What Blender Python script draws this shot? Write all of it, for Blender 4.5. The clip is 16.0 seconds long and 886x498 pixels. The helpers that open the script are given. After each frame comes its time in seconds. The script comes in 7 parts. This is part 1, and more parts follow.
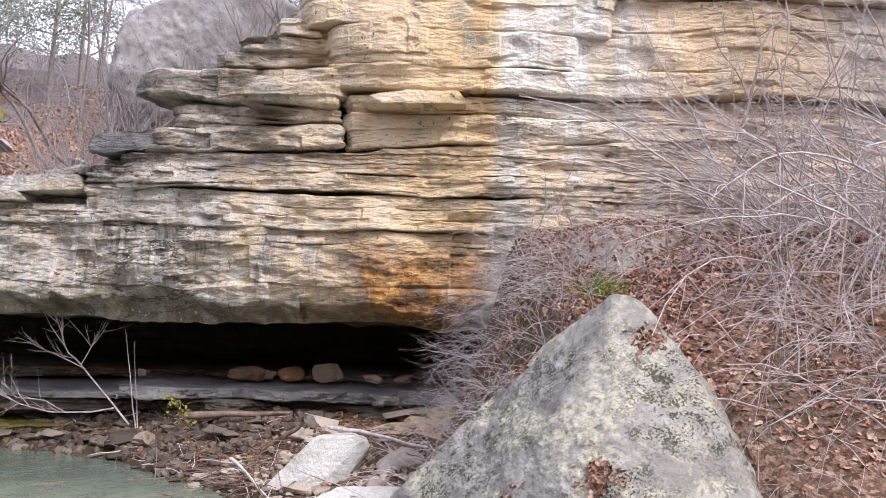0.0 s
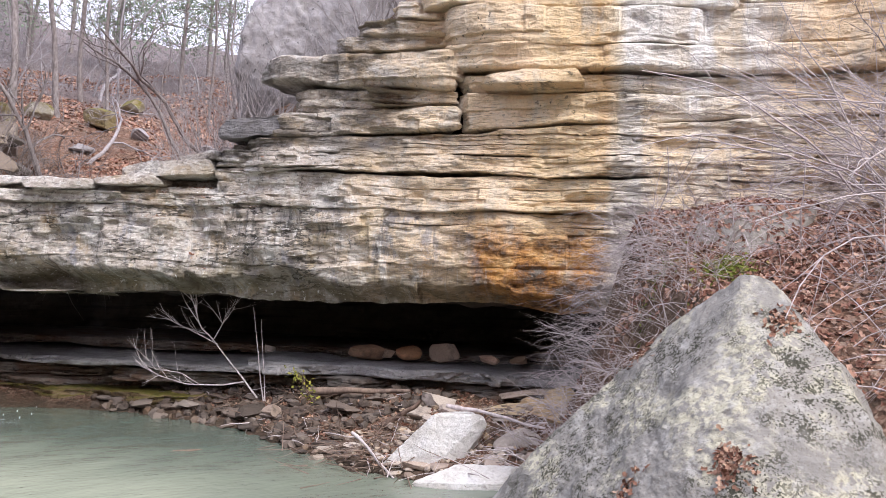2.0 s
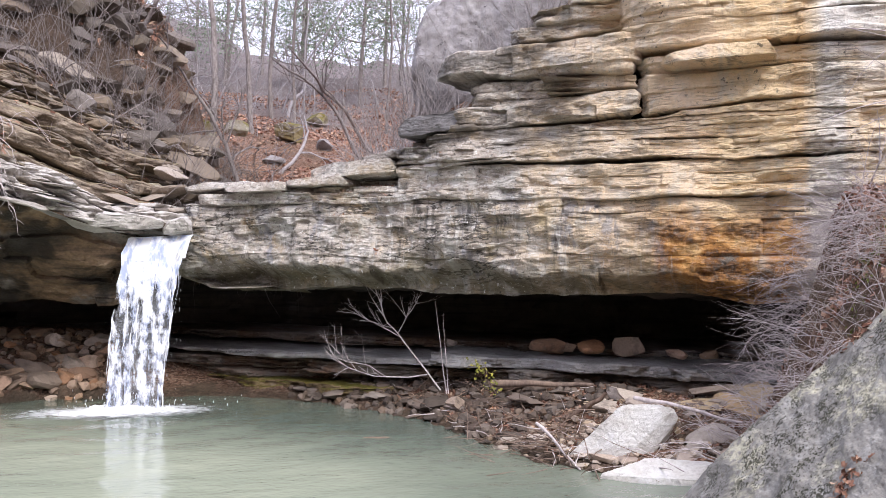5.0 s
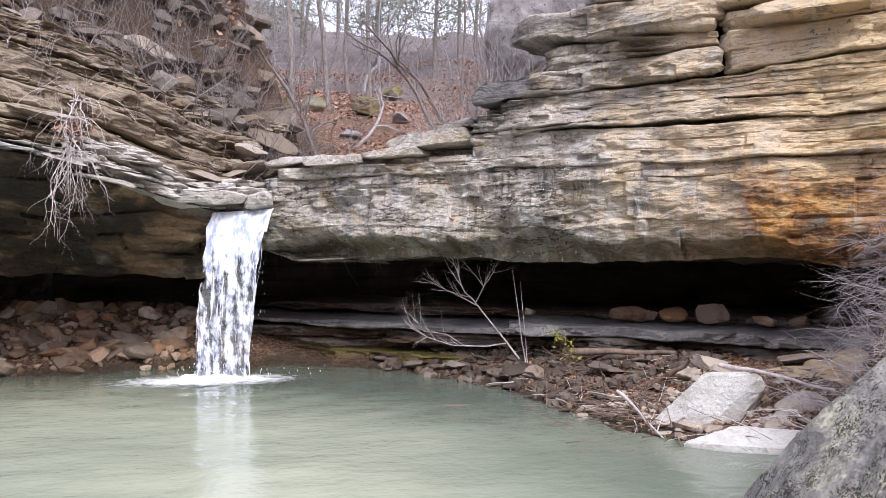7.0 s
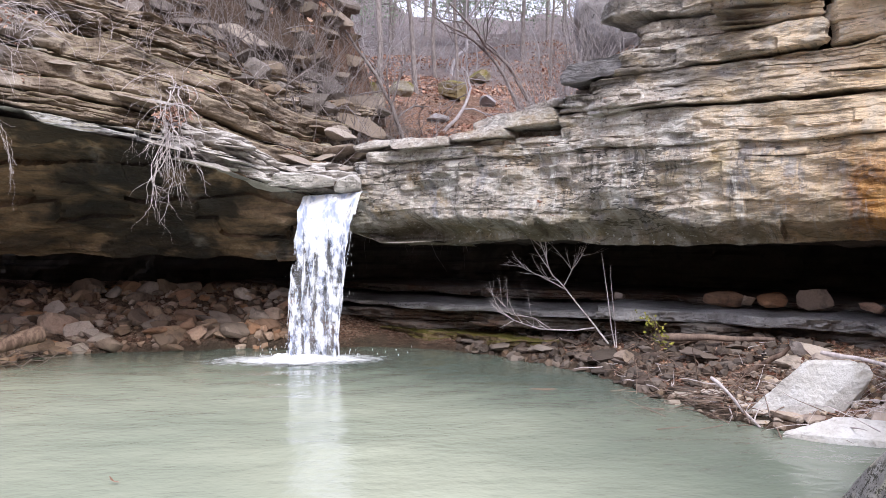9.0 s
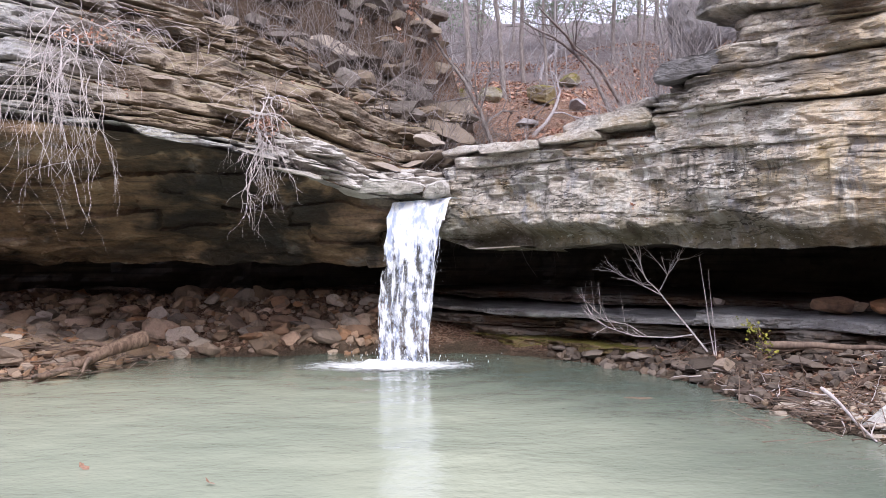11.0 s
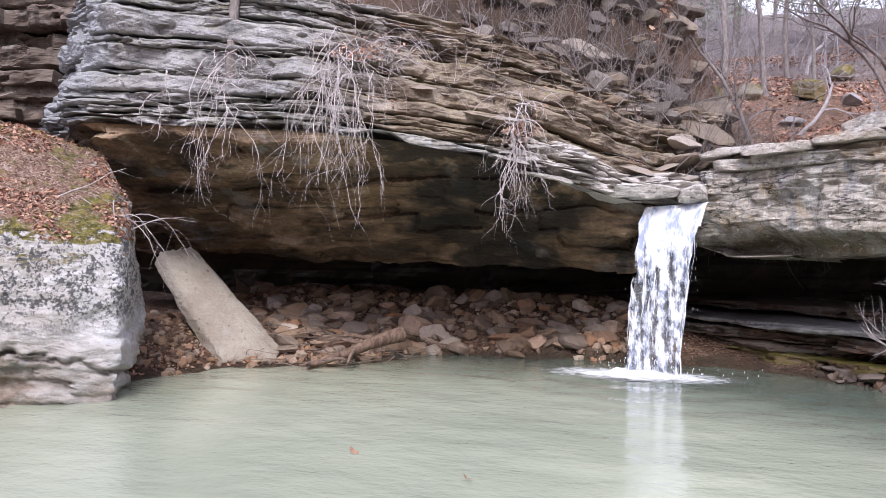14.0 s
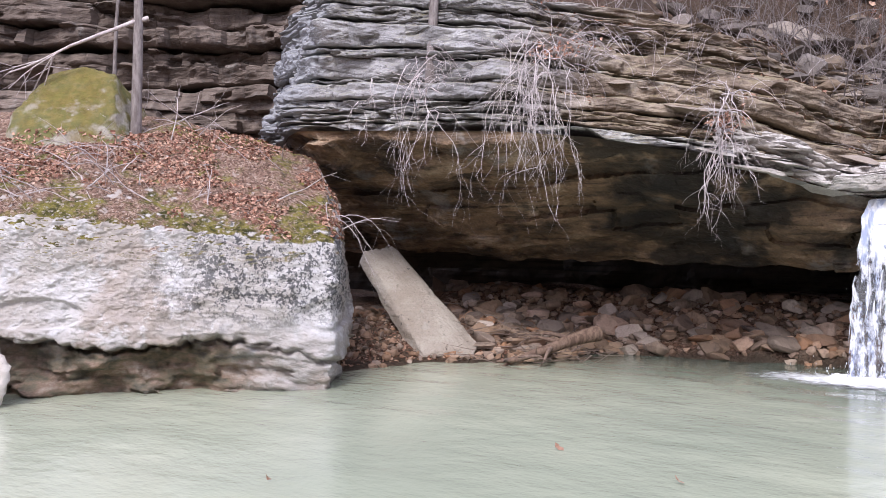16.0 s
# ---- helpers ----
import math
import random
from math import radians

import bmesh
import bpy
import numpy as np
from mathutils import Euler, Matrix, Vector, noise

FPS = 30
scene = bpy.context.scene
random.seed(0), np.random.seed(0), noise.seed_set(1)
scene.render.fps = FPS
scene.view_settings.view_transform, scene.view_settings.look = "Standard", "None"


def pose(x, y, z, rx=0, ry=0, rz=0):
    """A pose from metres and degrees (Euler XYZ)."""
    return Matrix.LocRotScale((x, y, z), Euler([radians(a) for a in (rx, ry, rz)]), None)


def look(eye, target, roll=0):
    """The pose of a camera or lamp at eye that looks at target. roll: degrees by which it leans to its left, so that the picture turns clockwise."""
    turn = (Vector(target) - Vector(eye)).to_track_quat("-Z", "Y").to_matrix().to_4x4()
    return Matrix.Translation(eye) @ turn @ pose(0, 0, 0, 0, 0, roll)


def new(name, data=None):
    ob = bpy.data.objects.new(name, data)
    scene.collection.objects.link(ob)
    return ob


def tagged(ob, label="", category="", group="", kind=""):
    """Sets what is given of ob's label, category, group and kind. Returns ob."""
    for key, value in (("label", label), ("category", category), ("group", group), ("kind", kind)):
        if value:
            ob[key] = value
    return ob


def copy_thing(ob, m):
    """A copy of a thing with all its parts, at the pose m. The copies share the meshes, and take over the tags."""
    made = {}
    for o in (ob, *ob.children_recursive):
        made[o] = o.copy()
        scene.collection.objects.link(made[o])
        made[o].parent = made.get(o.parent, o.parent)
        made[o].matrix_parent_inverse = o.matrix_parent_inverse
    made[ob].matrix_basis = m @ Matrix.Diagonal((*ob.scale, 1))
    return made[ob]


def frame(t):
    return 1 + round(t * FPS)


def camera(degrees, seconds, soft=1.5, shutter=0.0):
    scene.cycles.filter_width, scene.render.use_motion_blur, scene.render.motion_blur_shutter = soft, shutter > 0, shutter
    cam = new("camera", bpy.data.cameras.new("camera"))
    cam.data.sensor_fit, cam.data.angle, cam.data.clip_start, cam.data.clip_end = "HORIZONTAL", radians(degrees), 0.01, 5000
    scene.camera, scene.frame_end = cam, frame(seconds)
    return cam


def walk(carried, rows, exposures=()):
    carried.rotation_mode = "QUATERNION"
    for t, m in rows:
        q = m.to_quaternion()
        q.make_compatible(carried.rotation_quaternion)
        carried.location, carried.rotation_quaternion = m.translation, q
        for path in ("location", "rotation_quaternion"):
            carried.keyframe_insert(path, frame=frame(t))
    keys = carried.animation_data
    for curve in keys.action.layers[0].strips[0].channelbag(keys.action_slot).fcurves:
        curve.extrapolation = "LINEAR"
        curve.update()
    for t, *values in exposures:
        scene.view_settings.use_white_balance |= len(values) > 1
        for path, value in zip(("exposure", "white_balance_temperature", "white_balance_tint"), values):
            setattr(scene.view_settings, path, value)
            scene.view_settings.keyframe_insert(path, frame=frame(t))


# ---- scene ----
FOV = 58.48
cam = camera(FOV, 16.0, 0.9)
PATH = [
    (0.0, look((0.010, -0.137, 1.735), (6.246, 7.657, 2.343), 1.61)),
    (0.5, look((0.006, -0.131, 1.734), (6.009, 7.850, 2.258), 1.77)),
    (1.0, look((-0.012, -0.126, 1.728), (5.629, 8.116, 2.218), 1.58)),
    (1.5, look((-0.010, -0.113, 1.718), (5.249, 8.382, 2.140), 1.64)),
    (2.0, look((-0.015, -0.108, 1.710), (5.063, 8.499, 2.062), 1.99)),
    (2.5, look((-0.024, -0.101, 1.702), (4.864, 8.616, 2.068), 2.03)),
    (3.0, look((-0.041, -0.100, 1.686), (4.811, 8.636, 2.048), 2.14)),
    (3.5, look((-0.053, -0.079, 1.677), (4.495, 8.825, 1.841), 2.01)),
    (4.0, look((-0.049, -0.058, 1.670), (3.818, 9.161, 1.911), 1.66)),
    (4.2, look((-0.045, -0.047, 1.650), (3.608, 9.256, 1.968), 1.47)),
    (6.3, look((0.002, -0.014, 1.516), (2.558, 9.650, 1.778), 0.38)),
    (6.5, look((0.010, -0.018, 1.518), (2.469, 9.673, 1.680), 0.33)),
    (7.0, look((0.000, -0.000, 1.530), (2.139, 9.769, 1.530), 0.00)),
    (7.5, look((0.010, 0.003, 1.512), (1.882, 9.826, 1.428), 0.17)),
    (8.0, look((0.014, 0.021, 1.499), (1.543, 9.902, 1.311), -0.02)),
    (8.5, look((0.012, 0.031, 1.504), (1.236, 9.954, 1.310), 0.01)),
    (10.8, look((0.022, 0.125, 1.478), (0.190, 10.128, 1.307), -0.45)),
    (11.0, look((0.024, 0.133, 1.477), (-0.058, 10.132, 1.386), -0.49)),
    (11.5, look((0.030, 0.160, 1.470), (-0.550, 10.144, 1.472), -0.22)),
    (12.0, look((0.038, 0.175, 1.469), (-0.858, 10.135, 1.441), 0.20)),
    (12.5, look((0.022, 0.183, 1.479), (-1.387, 10.082, 1.380), 0.28)),
    (13.0, look((-0.010, 0.187, 1.492), (-2.110, 9.961, 1.250), 0.11)),
    (13.5, look((-0.055, 0.165, 1.492), (-2.694, 9.807, 1.249), 0.46)),
    (14.0, look((-0.107, 0.140, 1.490), (-3.130, 9.672, 1.438), 0.66)),
    (14.5, look((-0.138, 0.130, 1.493), (-3.821, 9.427, 1.515), 0.25)),
    (15.0, look((-0.169, 0.119, 1.485), (-4.592, 9.087, 1.540), 0.69)),
    (15.5, look((-0.184, 0.092, 1.477), (-5.157, 8.767, 1.417), 0.68)),
    (16.0, look((-0.221, 0.049, 1.467), (-5.352, 8.632, 1.394), 0.29)),
]
walk(cam, PATH, [(0.0, 1.0, 6450, 10), (4.0, 0.97, 6400, 10), (7.0, 0.92, 6350, 10), (12.0, 0.93, 6230, 12), (16.0, 0.86, 6180, 14)])


# ---- world and light: a bright overcast day ----
world = bpy.data.worlds.new("overcast_sky")
scene.world = world
world.use_nodes = True
wn, wl = world.node_tree.nodes, world.node_tree.links
sky = wn.new("ShaderNodeTexSky")
sky.sky_type, sky.sun_disc = "NISHITA", False
sky.sun_elevation, sky.sun_rotation = radians(48), radians(167)
sky.air_density, sky.dust_density, sky.ozone_density = 1.0, 6.0, 1.0
soft_sky = wn.new("ShaderNodeMixRGB")          # cloud cover evens out the blue of the sky
soft_sky.inputs[0].default_value = 0.85
soft_sky.inputs[2].default_value = (6.1, 6.15, 7.75, 1)
wl.new(sky.outputs[0], soft_sky.inputs[1])
wl.new(soft_sky.outputs[0], wn["Background"].inputs[0])
wn["Background"].inputs[1].default_value = 0.15
sun = new("sun", bpy.data.lights.new("sun", "SUN"))
sun.data.energy, sun.data.angle, sun.data.color = 1.85, radians(18), (1.0, 0.96, 0.93)
sun.matrix_world = look((2.5, -4.5, 12), (0, 6, 0))

# ---- numeric helpers ----
def _hash(i, j, k, seed):
    h = (i * 374761393 + j * 668265263 + k * 1440670441 + seed * 974634497) & 0x7FFFFFFF
    h = ((h ^ (h >> 13)) * 1274126177) & 0x7FFFFFFF
    h = ((h ^ (h >> 16)) * 668265263) & 0x7FFFFFFF
    return ((h ^ (h >> 15)) & 0xFFFF) / 32767.5 - 1.0


def vnoise(p, seed=0):
    """Smooth value noise in -1..1 for an array of points (..., 3)."""
    p = np.asarray(p, float)
    b = np.floor(p).astype(np.int64)
    f = p - b
    f = f * f * (3 - 2 * f)
    out = 0
    for a in (0, 1):
        for c in (0, 1):
            for d in (0, 1):
                w = (f[..., 0] if a else 1 - f[..., 0]) * (f[..., 1] if c else 1 - f[..., 1]) * (f[..., 2] if d else 1 - f[..., 2])
                out = out + w * _hash(b[..., 0] + a, b[..., 1] + c, b[..., 2] + d, seed)
    return out


def fbm(p, seed=0, octaves=4, gain=0.5):
    p = np.asarray(p, float)
    out, amp = 0, 1.0
    for o in range(octaves):
        out = out + amp * vnoise(p * 2.03 ** o, seed + o)
        amp *= gain
    return out


def sstep(a, b, x):
    t = np.clip((np.asarray(x, float) - a) / (b - a), 0, 1)
    return t * t * (3 - 2 * t)


def xyz(x, y, z):
    return np.stack(np.broadcast_arrays(np.asarray(x, float), np.asarray(y, float), np.asarray(z, float)), -1)


def mesh_of(name, verts, faces, smooth=True):
    me = bpy.data.meshes.new(name)
    verts = np.asarray(verts, float).reshape(-1, 3)
    me.from_pydata(verts.tolist(), [], faces if isinstance(faces, list) else faces.tolist())
    if smooth:
        me.polygons.foreach_set("use_smooth", [True] * len(me.polygons))
    me.update()
    return me


def grid_faces(nu, nv, flip=False):
    i = np.arange(nu - 1)[:, None] * nv + np.arange(nv - 1)[None, :]
    q = np.stack([i, i + nv, i + nv + 1, i + 1], -1).reshape(-1, 4)
    return q[:, ::-1] if flip else q


def link(name, me, material, parent=None, label=""):
    me.materials.append(material)
    ob = new(name, me)
    ob.parent = parent
    if label:
        ob["label"] = label
    return ob


def thing(name, label, category, at=(0, 0, 0), group="", kind=""):
    ob = new(name)
    ob.location = at
    ob.empty_display_size = 0.1
    return tagged(ob, label, category, group, kind)


# ---- materials ----
class Nodes:
    """A small wrapper to write node materials briefly."""

    def __init__(self, name):
        self.mat = bpy.data.materials.new(name)
        self.mat.use_nodes = True
        self.t = self.mat.node_tree
        self.bsdf = self.t.nodes["Principled BSDF"]
        self.pos = self.t.nodes.new("ShaderNodeNewGeometry").outputs["Position"]
        self.norm = None

    def put(self, socket, value):
        if isinstance(value, bpy.types.NodeSocket):
            self.t.links.new(value, socket)
        else:
            socket.default_value = (*value, 1) if isinstance(value, tuple) and len(value) == 3 and len(socket.default_value) == 4 else value

    def math(self, op, a, b=0.0, clamp=False):
        n = self.t.nodes.new("ShaderNodeMath")
        n.operation, n.use_clamp = op, clamp
        self.put(n.inputs[0], a), self.put(n.inputs[1], b)
        return n.outputs[0]

    def scaled(self, v, s):
        n = self.t.nodes.new("ShaderNodeVectorMath")
        n.operation = "MULTIPLY"
        self.put(n.inputs[0], v), self.put(n.inputs[1], s)
        return n.outputs[0]

    def plus(self, v, s):
        n = self.t.nodes.new("ShaderNodeVectorMath")
        self.put(n.inputs[0], v), self.put(n.inputs[1], s)
        return n.outputs[0]

    def dot(self, v, s):
        n = self.t.nodes.new("ShaderNodeVectorMath")
        n.operation = "DOT_PRODUCT"
        self.put(n.inputs[0], v), self.put(n.inputs[1], s)
        return n.outputs["Value"]

    def noise(self, v, scale=1.0, detail=4.0, rough=0.55, colour=False):
        n = self.t.nodes.new("ShaderNodeTexNoise")
        self.put(n.inputs["Vector"], v)
        n.inputs["Scale"].default_value, n.inputs["Detail"].default_value, n.inputs["Roughness"].default_value = scale, detail, rough
        return n.outputs["Color"] if colour else n.outputs["Fac"]

    def voronoi(self, v, scale=1.0, out="Distance"):
        n = self.t.nodes.new("ShaderNodeTexVoronoi")
        self.put(n.inputs["Vector"], v)
        n.inputs["Scale"].default_value = scale
        return n.outputs[out]

    def ramp(self, v, stops, mode="LINEAR"):
        n = self.t.nodes.new("ShaderNodeValToRGB")
        n.color_ramp.interpolation = mode
        e = n.color_ramp.elements
        while len(e) < len(stops):
            e.new(0.5)
        for k, (p, c) in enumerate(stops):
            e[k].position = p
            e[k].color = (*c, 1) if isinstance(c, tuple) else (c, c, c, 1)
        self.put(n.inputs[0], v)
        return n.outputs[0]

    def span(self, v, a, b, lo=0.0, hi=1.0, smooth=True):
        n = self.t.nodes.new("ShaderNodeMapRange")
        n.interpolation_type = "SMOOTHSTEP" if smooth else "LINEAR"
        self.put(n.inputs["Value"], v)
        for k, x in zip(("From Min", "From Max", "To Min", "To Max"), (a, b, lo, hi)):
            n.inputs[k].default_value = x
        return n.outputs["Result"]

    def mix(self, f, a, b, mode="MIX"):
        n = self.t.nodes.new("ShaderNodeMixRGB")
        n.blend_type = mode
        self.put(n.inputs[0], f), self.put(n.inputs[1], a), self.put(n.inputs[2], b)
        return n.outputs[0]

    def split(self, v):
        n = self.t.nodes.new("ShaderNodeSeparateXYZ")
        self.put(n.inputs[0], v)
        return n.outputs

    def join(self, x, y, z):
        n = self.t.nodes.new("ShaderNodeCombineXYZ")
        for s, v in zip(n.inputs, (x, y, z)):
            self.put(s, v)
        return n.outputs[0]

    def island(self):
        return self.t.nodes.new("ShaderNodeNewGeometry").outputs["Random Per Island"]

    def object_random(self):
        return self.t.nodes.new("ShaderNodeObjectInfo").outputs["Random"]

    def bump(self, h, strength=0.5, distance=0.02):
        n = self.t.nodes.new("ShaderNodeBump")
        n.inputs["Strength"].default_value, n.inputs["Distance"].default_value = strength, distance
        self.put(n.inputs["Height"], h)
        if self.norm:
            self.put(n.inputs["Normal"], self.norm)
        self.norm = n.outputs[0]

    def done(self, colour, rough=0.85, spec=0.3):
        self.put(self.bsdf.inputs["Base Color"], colour)
        self.put(self.bsdf.inputs["Roughness"], rough)
        self.put(self.bsdf.inputs["Specular IOR Level"], spec)
        if self.norm:
            self.put(self.bsdf.inputs["Normal"], self.norm)
        return self.mat


# the long wall on the right: u runs along it, d out of it
W0 = np.array((0.0, 10.3))
WU = np.array((math.cos(radians(38)), -math.sin(radians(38))))
WN = np.array((WU[1], -WU[0]))


def wall_xy(u, d):
    return W0[0] + WU[0] * u + WN[0] * d, W0[1] + WU[1] * u + WN[1] * d


def lichen_over(m, col, amount=0.55, scale=5.0, light=(0.55, 0.54, 0.5), dark=(0.03, 0.03, 0.028)):
    """Pale lichen patches and dark specks on rock."""
    pale = m.math("MULTIPLY", m.span(m.noise(m.pos, scale, 6, 0.65), 0.54, 0.66), m.span(m.noise(m.pos, scale * 0.22, 3), 0.42, 0.62))
    col = m.mix(m.math("MULTIPLY", pale, amount), col, light)
    specks = m.math("MULTIPLY", m.span(m.noise(m.pos, scale * 3.2, 5, 0.6), 0.6, 0.68), m.span(m.noise(m.pos, scale * 0.3, 2), 0.5, 0.65))
    return m.mix(m.math("MULTIPLY", specks, 0.8), col, dark)


def wall_rock():
    m = Nodes("stained_sandstone")
    u = m.math("SUBTRACT", m.dot(m.pos, (WU[0], WU[1], 0)), float(W0 @ WU))
    z = m.split(m.pos)[2]
    streak = m.noise(m.join(m.math("MULTIPLY", u, 2.6), 0.0, m.math("MULTIPLY", z, 0.22)), 1.0, 5, 0.6)
    drift = m.noise(m.join(m.math("MULTIPLY", u, 0.7), 4.0, m.math("MULTIPLY", z, 0.8)), 1.0, 4, 0.6)
    wu = m.math("ADD", m.math("ADD", u, m.math("MULTIPLY", m.math("SUBTRACT", streak, 0.5), 1.3)), m.math("MULTIPLY", m.math("SUBTRACT", drift, 0.5), 1.6))
    at = m.math("DIVIDE", wu, 14.0)
    grey, tan, white, dusk = (0.49, 0.435, 0.385), (0.80, 0.61, 0.40), (0.88, 0.86, 0.83), (0.45, 0.40, 0.36)
    col = m.ramp(at, [(0.0, grey), (0.28, (0.51, 0.44, 0.37)), (0.36, (0.68, 0.54, 0.38)), (0.425, tan), (0.46, (0.77, 0.59, 0.36)), (0.487, (0.73, 0.50, 0.26)), (0.506, (0.79, 0.66, 0.47)),
                      (0.53, (0.86, 0.82, 0.76)), (0.542, (0.74, 0.68, 0.60)), (0.552, (0.74, 0.66, 0.55)), (0.566, white), (0.58, (0.72, 0.60, 0.44)), (0.594, (0.80, 0.76, 0.70)), (0.64, tan), (0.71, (0.55, 0.41, 0.26)), (0.8, dusk), (1.0, grey)])
    # the pale streaks fade out down the wall
    col = m.mix(m.math("MULTIPLY", m.span(m.math("ADD", z, m.math("MULTIPLY", drift, 0.8)), 4.3, 3.5, 0.0, 0.82), m.span(wu, 6.4, 7.3)), col, m.mix(m.span(streak, 0.35, 0.65), (0.76, 0.58, 0.36), (0.66, 0.61, 0.53)))
    smoother = m.span(z, 3.84, 3.96, 1.0, 0.35)
    # thin beds differ in colour
    bedv = m.join(m.math("MULTIPLY", u, 0.5), 0.0, m.math("MULTIPLY", z, 17.0))
    bed = m.noise(bedv, 1.0, 5, 0.6)
    col = m.mix(m.math("MULTIPLY", m.span(bed, 0.45, 0.7, 0.0, 0.25), smoother), col, m.mix(0.5, col, (0.62, 0.56, 0.46)))
    col = m.mix(m.math("MULTIPLY", m.span(bed, 0.40, 0.28, 0.0, 0.3), smoother), col, m.mix(0.5, col, (0.10, 0.085, 0.07)))
    # rust bleeding out above the lip
    rust = m.math("MULTIPLY", m.math("MULTIPLY", m.span(wu, 5.1, 6.0), m.span(wu, 7.5, 6.9)), m.span(m.math("ADD", z, m.math("MULTIPLY", m.noise(m.pos, 2.0, 4), 0.9)), 2.9, 2.35))
    deep = m.ramp(m.noise(m.pos, 4.0, 6, 0.68), [(0.34, (0.10, 0.095, 0.09)), (0.42, (0.17, 0.06, 0.012)), (0.52, (0.46, 0.2, 0.04)), (0.66, (0.6, 0.36, 0.13))])
    col = m.mix(m.math("MULTIPLY", rust, 0.92), col, deep)
    # dark water stain and grime
    stain = m.math("MULTIPLY", m.span(m.noise(m.join(m.math("MULTIPLY", u, 1.3), 3.0, m.math("MULTIPLY", z, 0.9)), 1.0, 5, 0.6), 0.52, 0.68), m.span(wu, 5.6, 3.4))
    col = m.mix(m.math("MULTIPLY", stain, 0.42), col, (0.095, 0.095, 0.10))
    chalk = m.math("MULTIPLY", m.span(m.noise(m.join(m.math("MULTIPLY", u, 1.9), 8.0, m.math("MULTIPLY", z, 1.0)), 1.0, 5, 0.65), 0.53, 0.66), 0.6)
    col = m.mix(chalk, col, (0.5, 0.48, 0.43))
    # dripping streaks of chalk, soot and ochre down the weathered end
    for shift, tint, lo, hi, amt in ((1.7, (0.68, 0.66, 0.62), 0.54, 0.67, 0.8), (5.2, (0.11, 0.105, 0.11), 0.55, 0.68, 0.6), (9.4, (0.38, 0.28, 0.15), 0.58, 0.7, 0.45)):
        drip = m.span(m.noise(m.join(m.math("MULTIPLY", u, 3.4), shift, m.math("MULTIPLY", z, 0.75)), 1.0, 6, 0.65), lo, hi)
        col = m.mix(m.math("MULTIPLY", m.math("MULTIPLY", drip, amt), m.span(u, 6.3, 3.2, 0.25, 1.0)), col, tint)
    grain = m.noise(m.pos, 34.0, 4, 0.6)
    col = m.mix(m.span(grain, 0.5, 0.7, 0.0, 0.28), col, m.mix(0.5, col, (0.07, 0.06, 0.05)))
    fleck = m.noise(m.scaled(m.pos, (1.0, 1.0, 2.0)), 15.0, 6, 0.72)
    col = m.mix(m.math("MULTIPLY", m.span(fleck, 0.52, 0.6), m.span(u, 6.5, 3.5, 0.2, 0.7)), col, m.mix(0.6, col, (0.72, 0.7, 0.66)))
    col = m.mix(m.math("MULTIPLY", m.span(fleck, 0.43, 0.35), m.span(u, 6.5, 3.5, 0.2, 0.5)), col, m.mix(0.65, col, (0.04, 0.037, 0.034)))
    col = lichen_over(m, col, 0.4, 6.0)
    # hairline bedding cracks
    hair = 0.0
    for sc, wd, sh in ((5.0, 0.010, 2.0), (13.0, 0.016, 6.0)):
        q = m.noise(m.join(m.math("MULTIPLY", u, 0.55), sh, m.math("MULTIPLY", z, sc)), 1.0, 4, 0.6)
        line = m.math("MULTIPLY", m.span(m.math("ABSOLUTE", m.math("SUBTRACT", q, 0.5)), wd, wd * 0.25), m.span(m.noise(m.pos, 1.7, 4, 0.6), 0.42, 0.55))
        hair = m.math("MAXIMUM", line, hair)
    col = m.mix(m.math("MULTIPLY", m.math("MULTIPLY", hair, smoother), m.span(u, 4.0, 6.0, 0.3, 0.6)), col, (0.05, 0.04, 0.032))
    # weathering blotches on the grey end
    worn = m.span(u, 6.2, 4.0)
    pat = m.noise(m.plus(m.pos, (2.0, 7.0, 1.0)), 3.4, 6, 0.68)
    col = m.mix(m.math("MULTIPLY", m.math("MULTIPLY", m.span(pat, 0.52, 0.60), worn), 0.7), col, (0.66, 0.63, 0.59))
    pat = m.noise(m.plus(m.pos, (8.0, 3.0, 5.0)), 2.6, 6, 0.68)
    col = m.mix(m.math("MULTIPLY", m.math("MULTIPLY", m.span(pat, 0.56, 0.64), worn), 0.5), col, (0.13, 0.12, 0.115))
    pat = m.noise(m.plus(m.pos, (1.0, 9.0, 4.0)), 1.6, 5, 0.6)
    col = m.mix(m.math("MULTIPLY", m.math("MULTIPLY", m.span(pat, 0.55, 0.68), worn), 0.6), col, (0.38, 0.26, 0.12))
    # water bands down the massive foot of the wall, and algae on its damp underside
    foot = m.math("MULTIPLY", m.span(m.math("ADD", z, m.math("MULTIPLY", drift, 0.5)), 2.85, 2.55), m.span(u, 6.6, 4.6))
    for shift, fu, tint, lo, hi, amt in ((21.0, 2.2, (0.70, 0.67, 0.62), 0.54, 0.62, 0.6), (27.0, 3.1, (0.27, 0.27, 0.30), 0.54, 0.62, 0.7), (33.0, 1.7, (0.60, 0.47, 0.28), 0.54, 0.64, 0.65), (39.0, 5.5, (0.09, 0.085, 0.08), 0.55, 0.63, 0.65), (43.0, 6.5, (0.80, 0.78, 0.74), 0.57, 0.63, 0.6)):
        band = m.span(m.noise(m.join(m.math("MULTIPLY", u, fu), shift, m.math("MULTIPLY", z, 1.1)), 1.0, 6, 0.68), lo, hi)
        col = m.mix(m.math("MULTIPLY", m.math("MULTIPLY", band, foot), amt), col, tint)
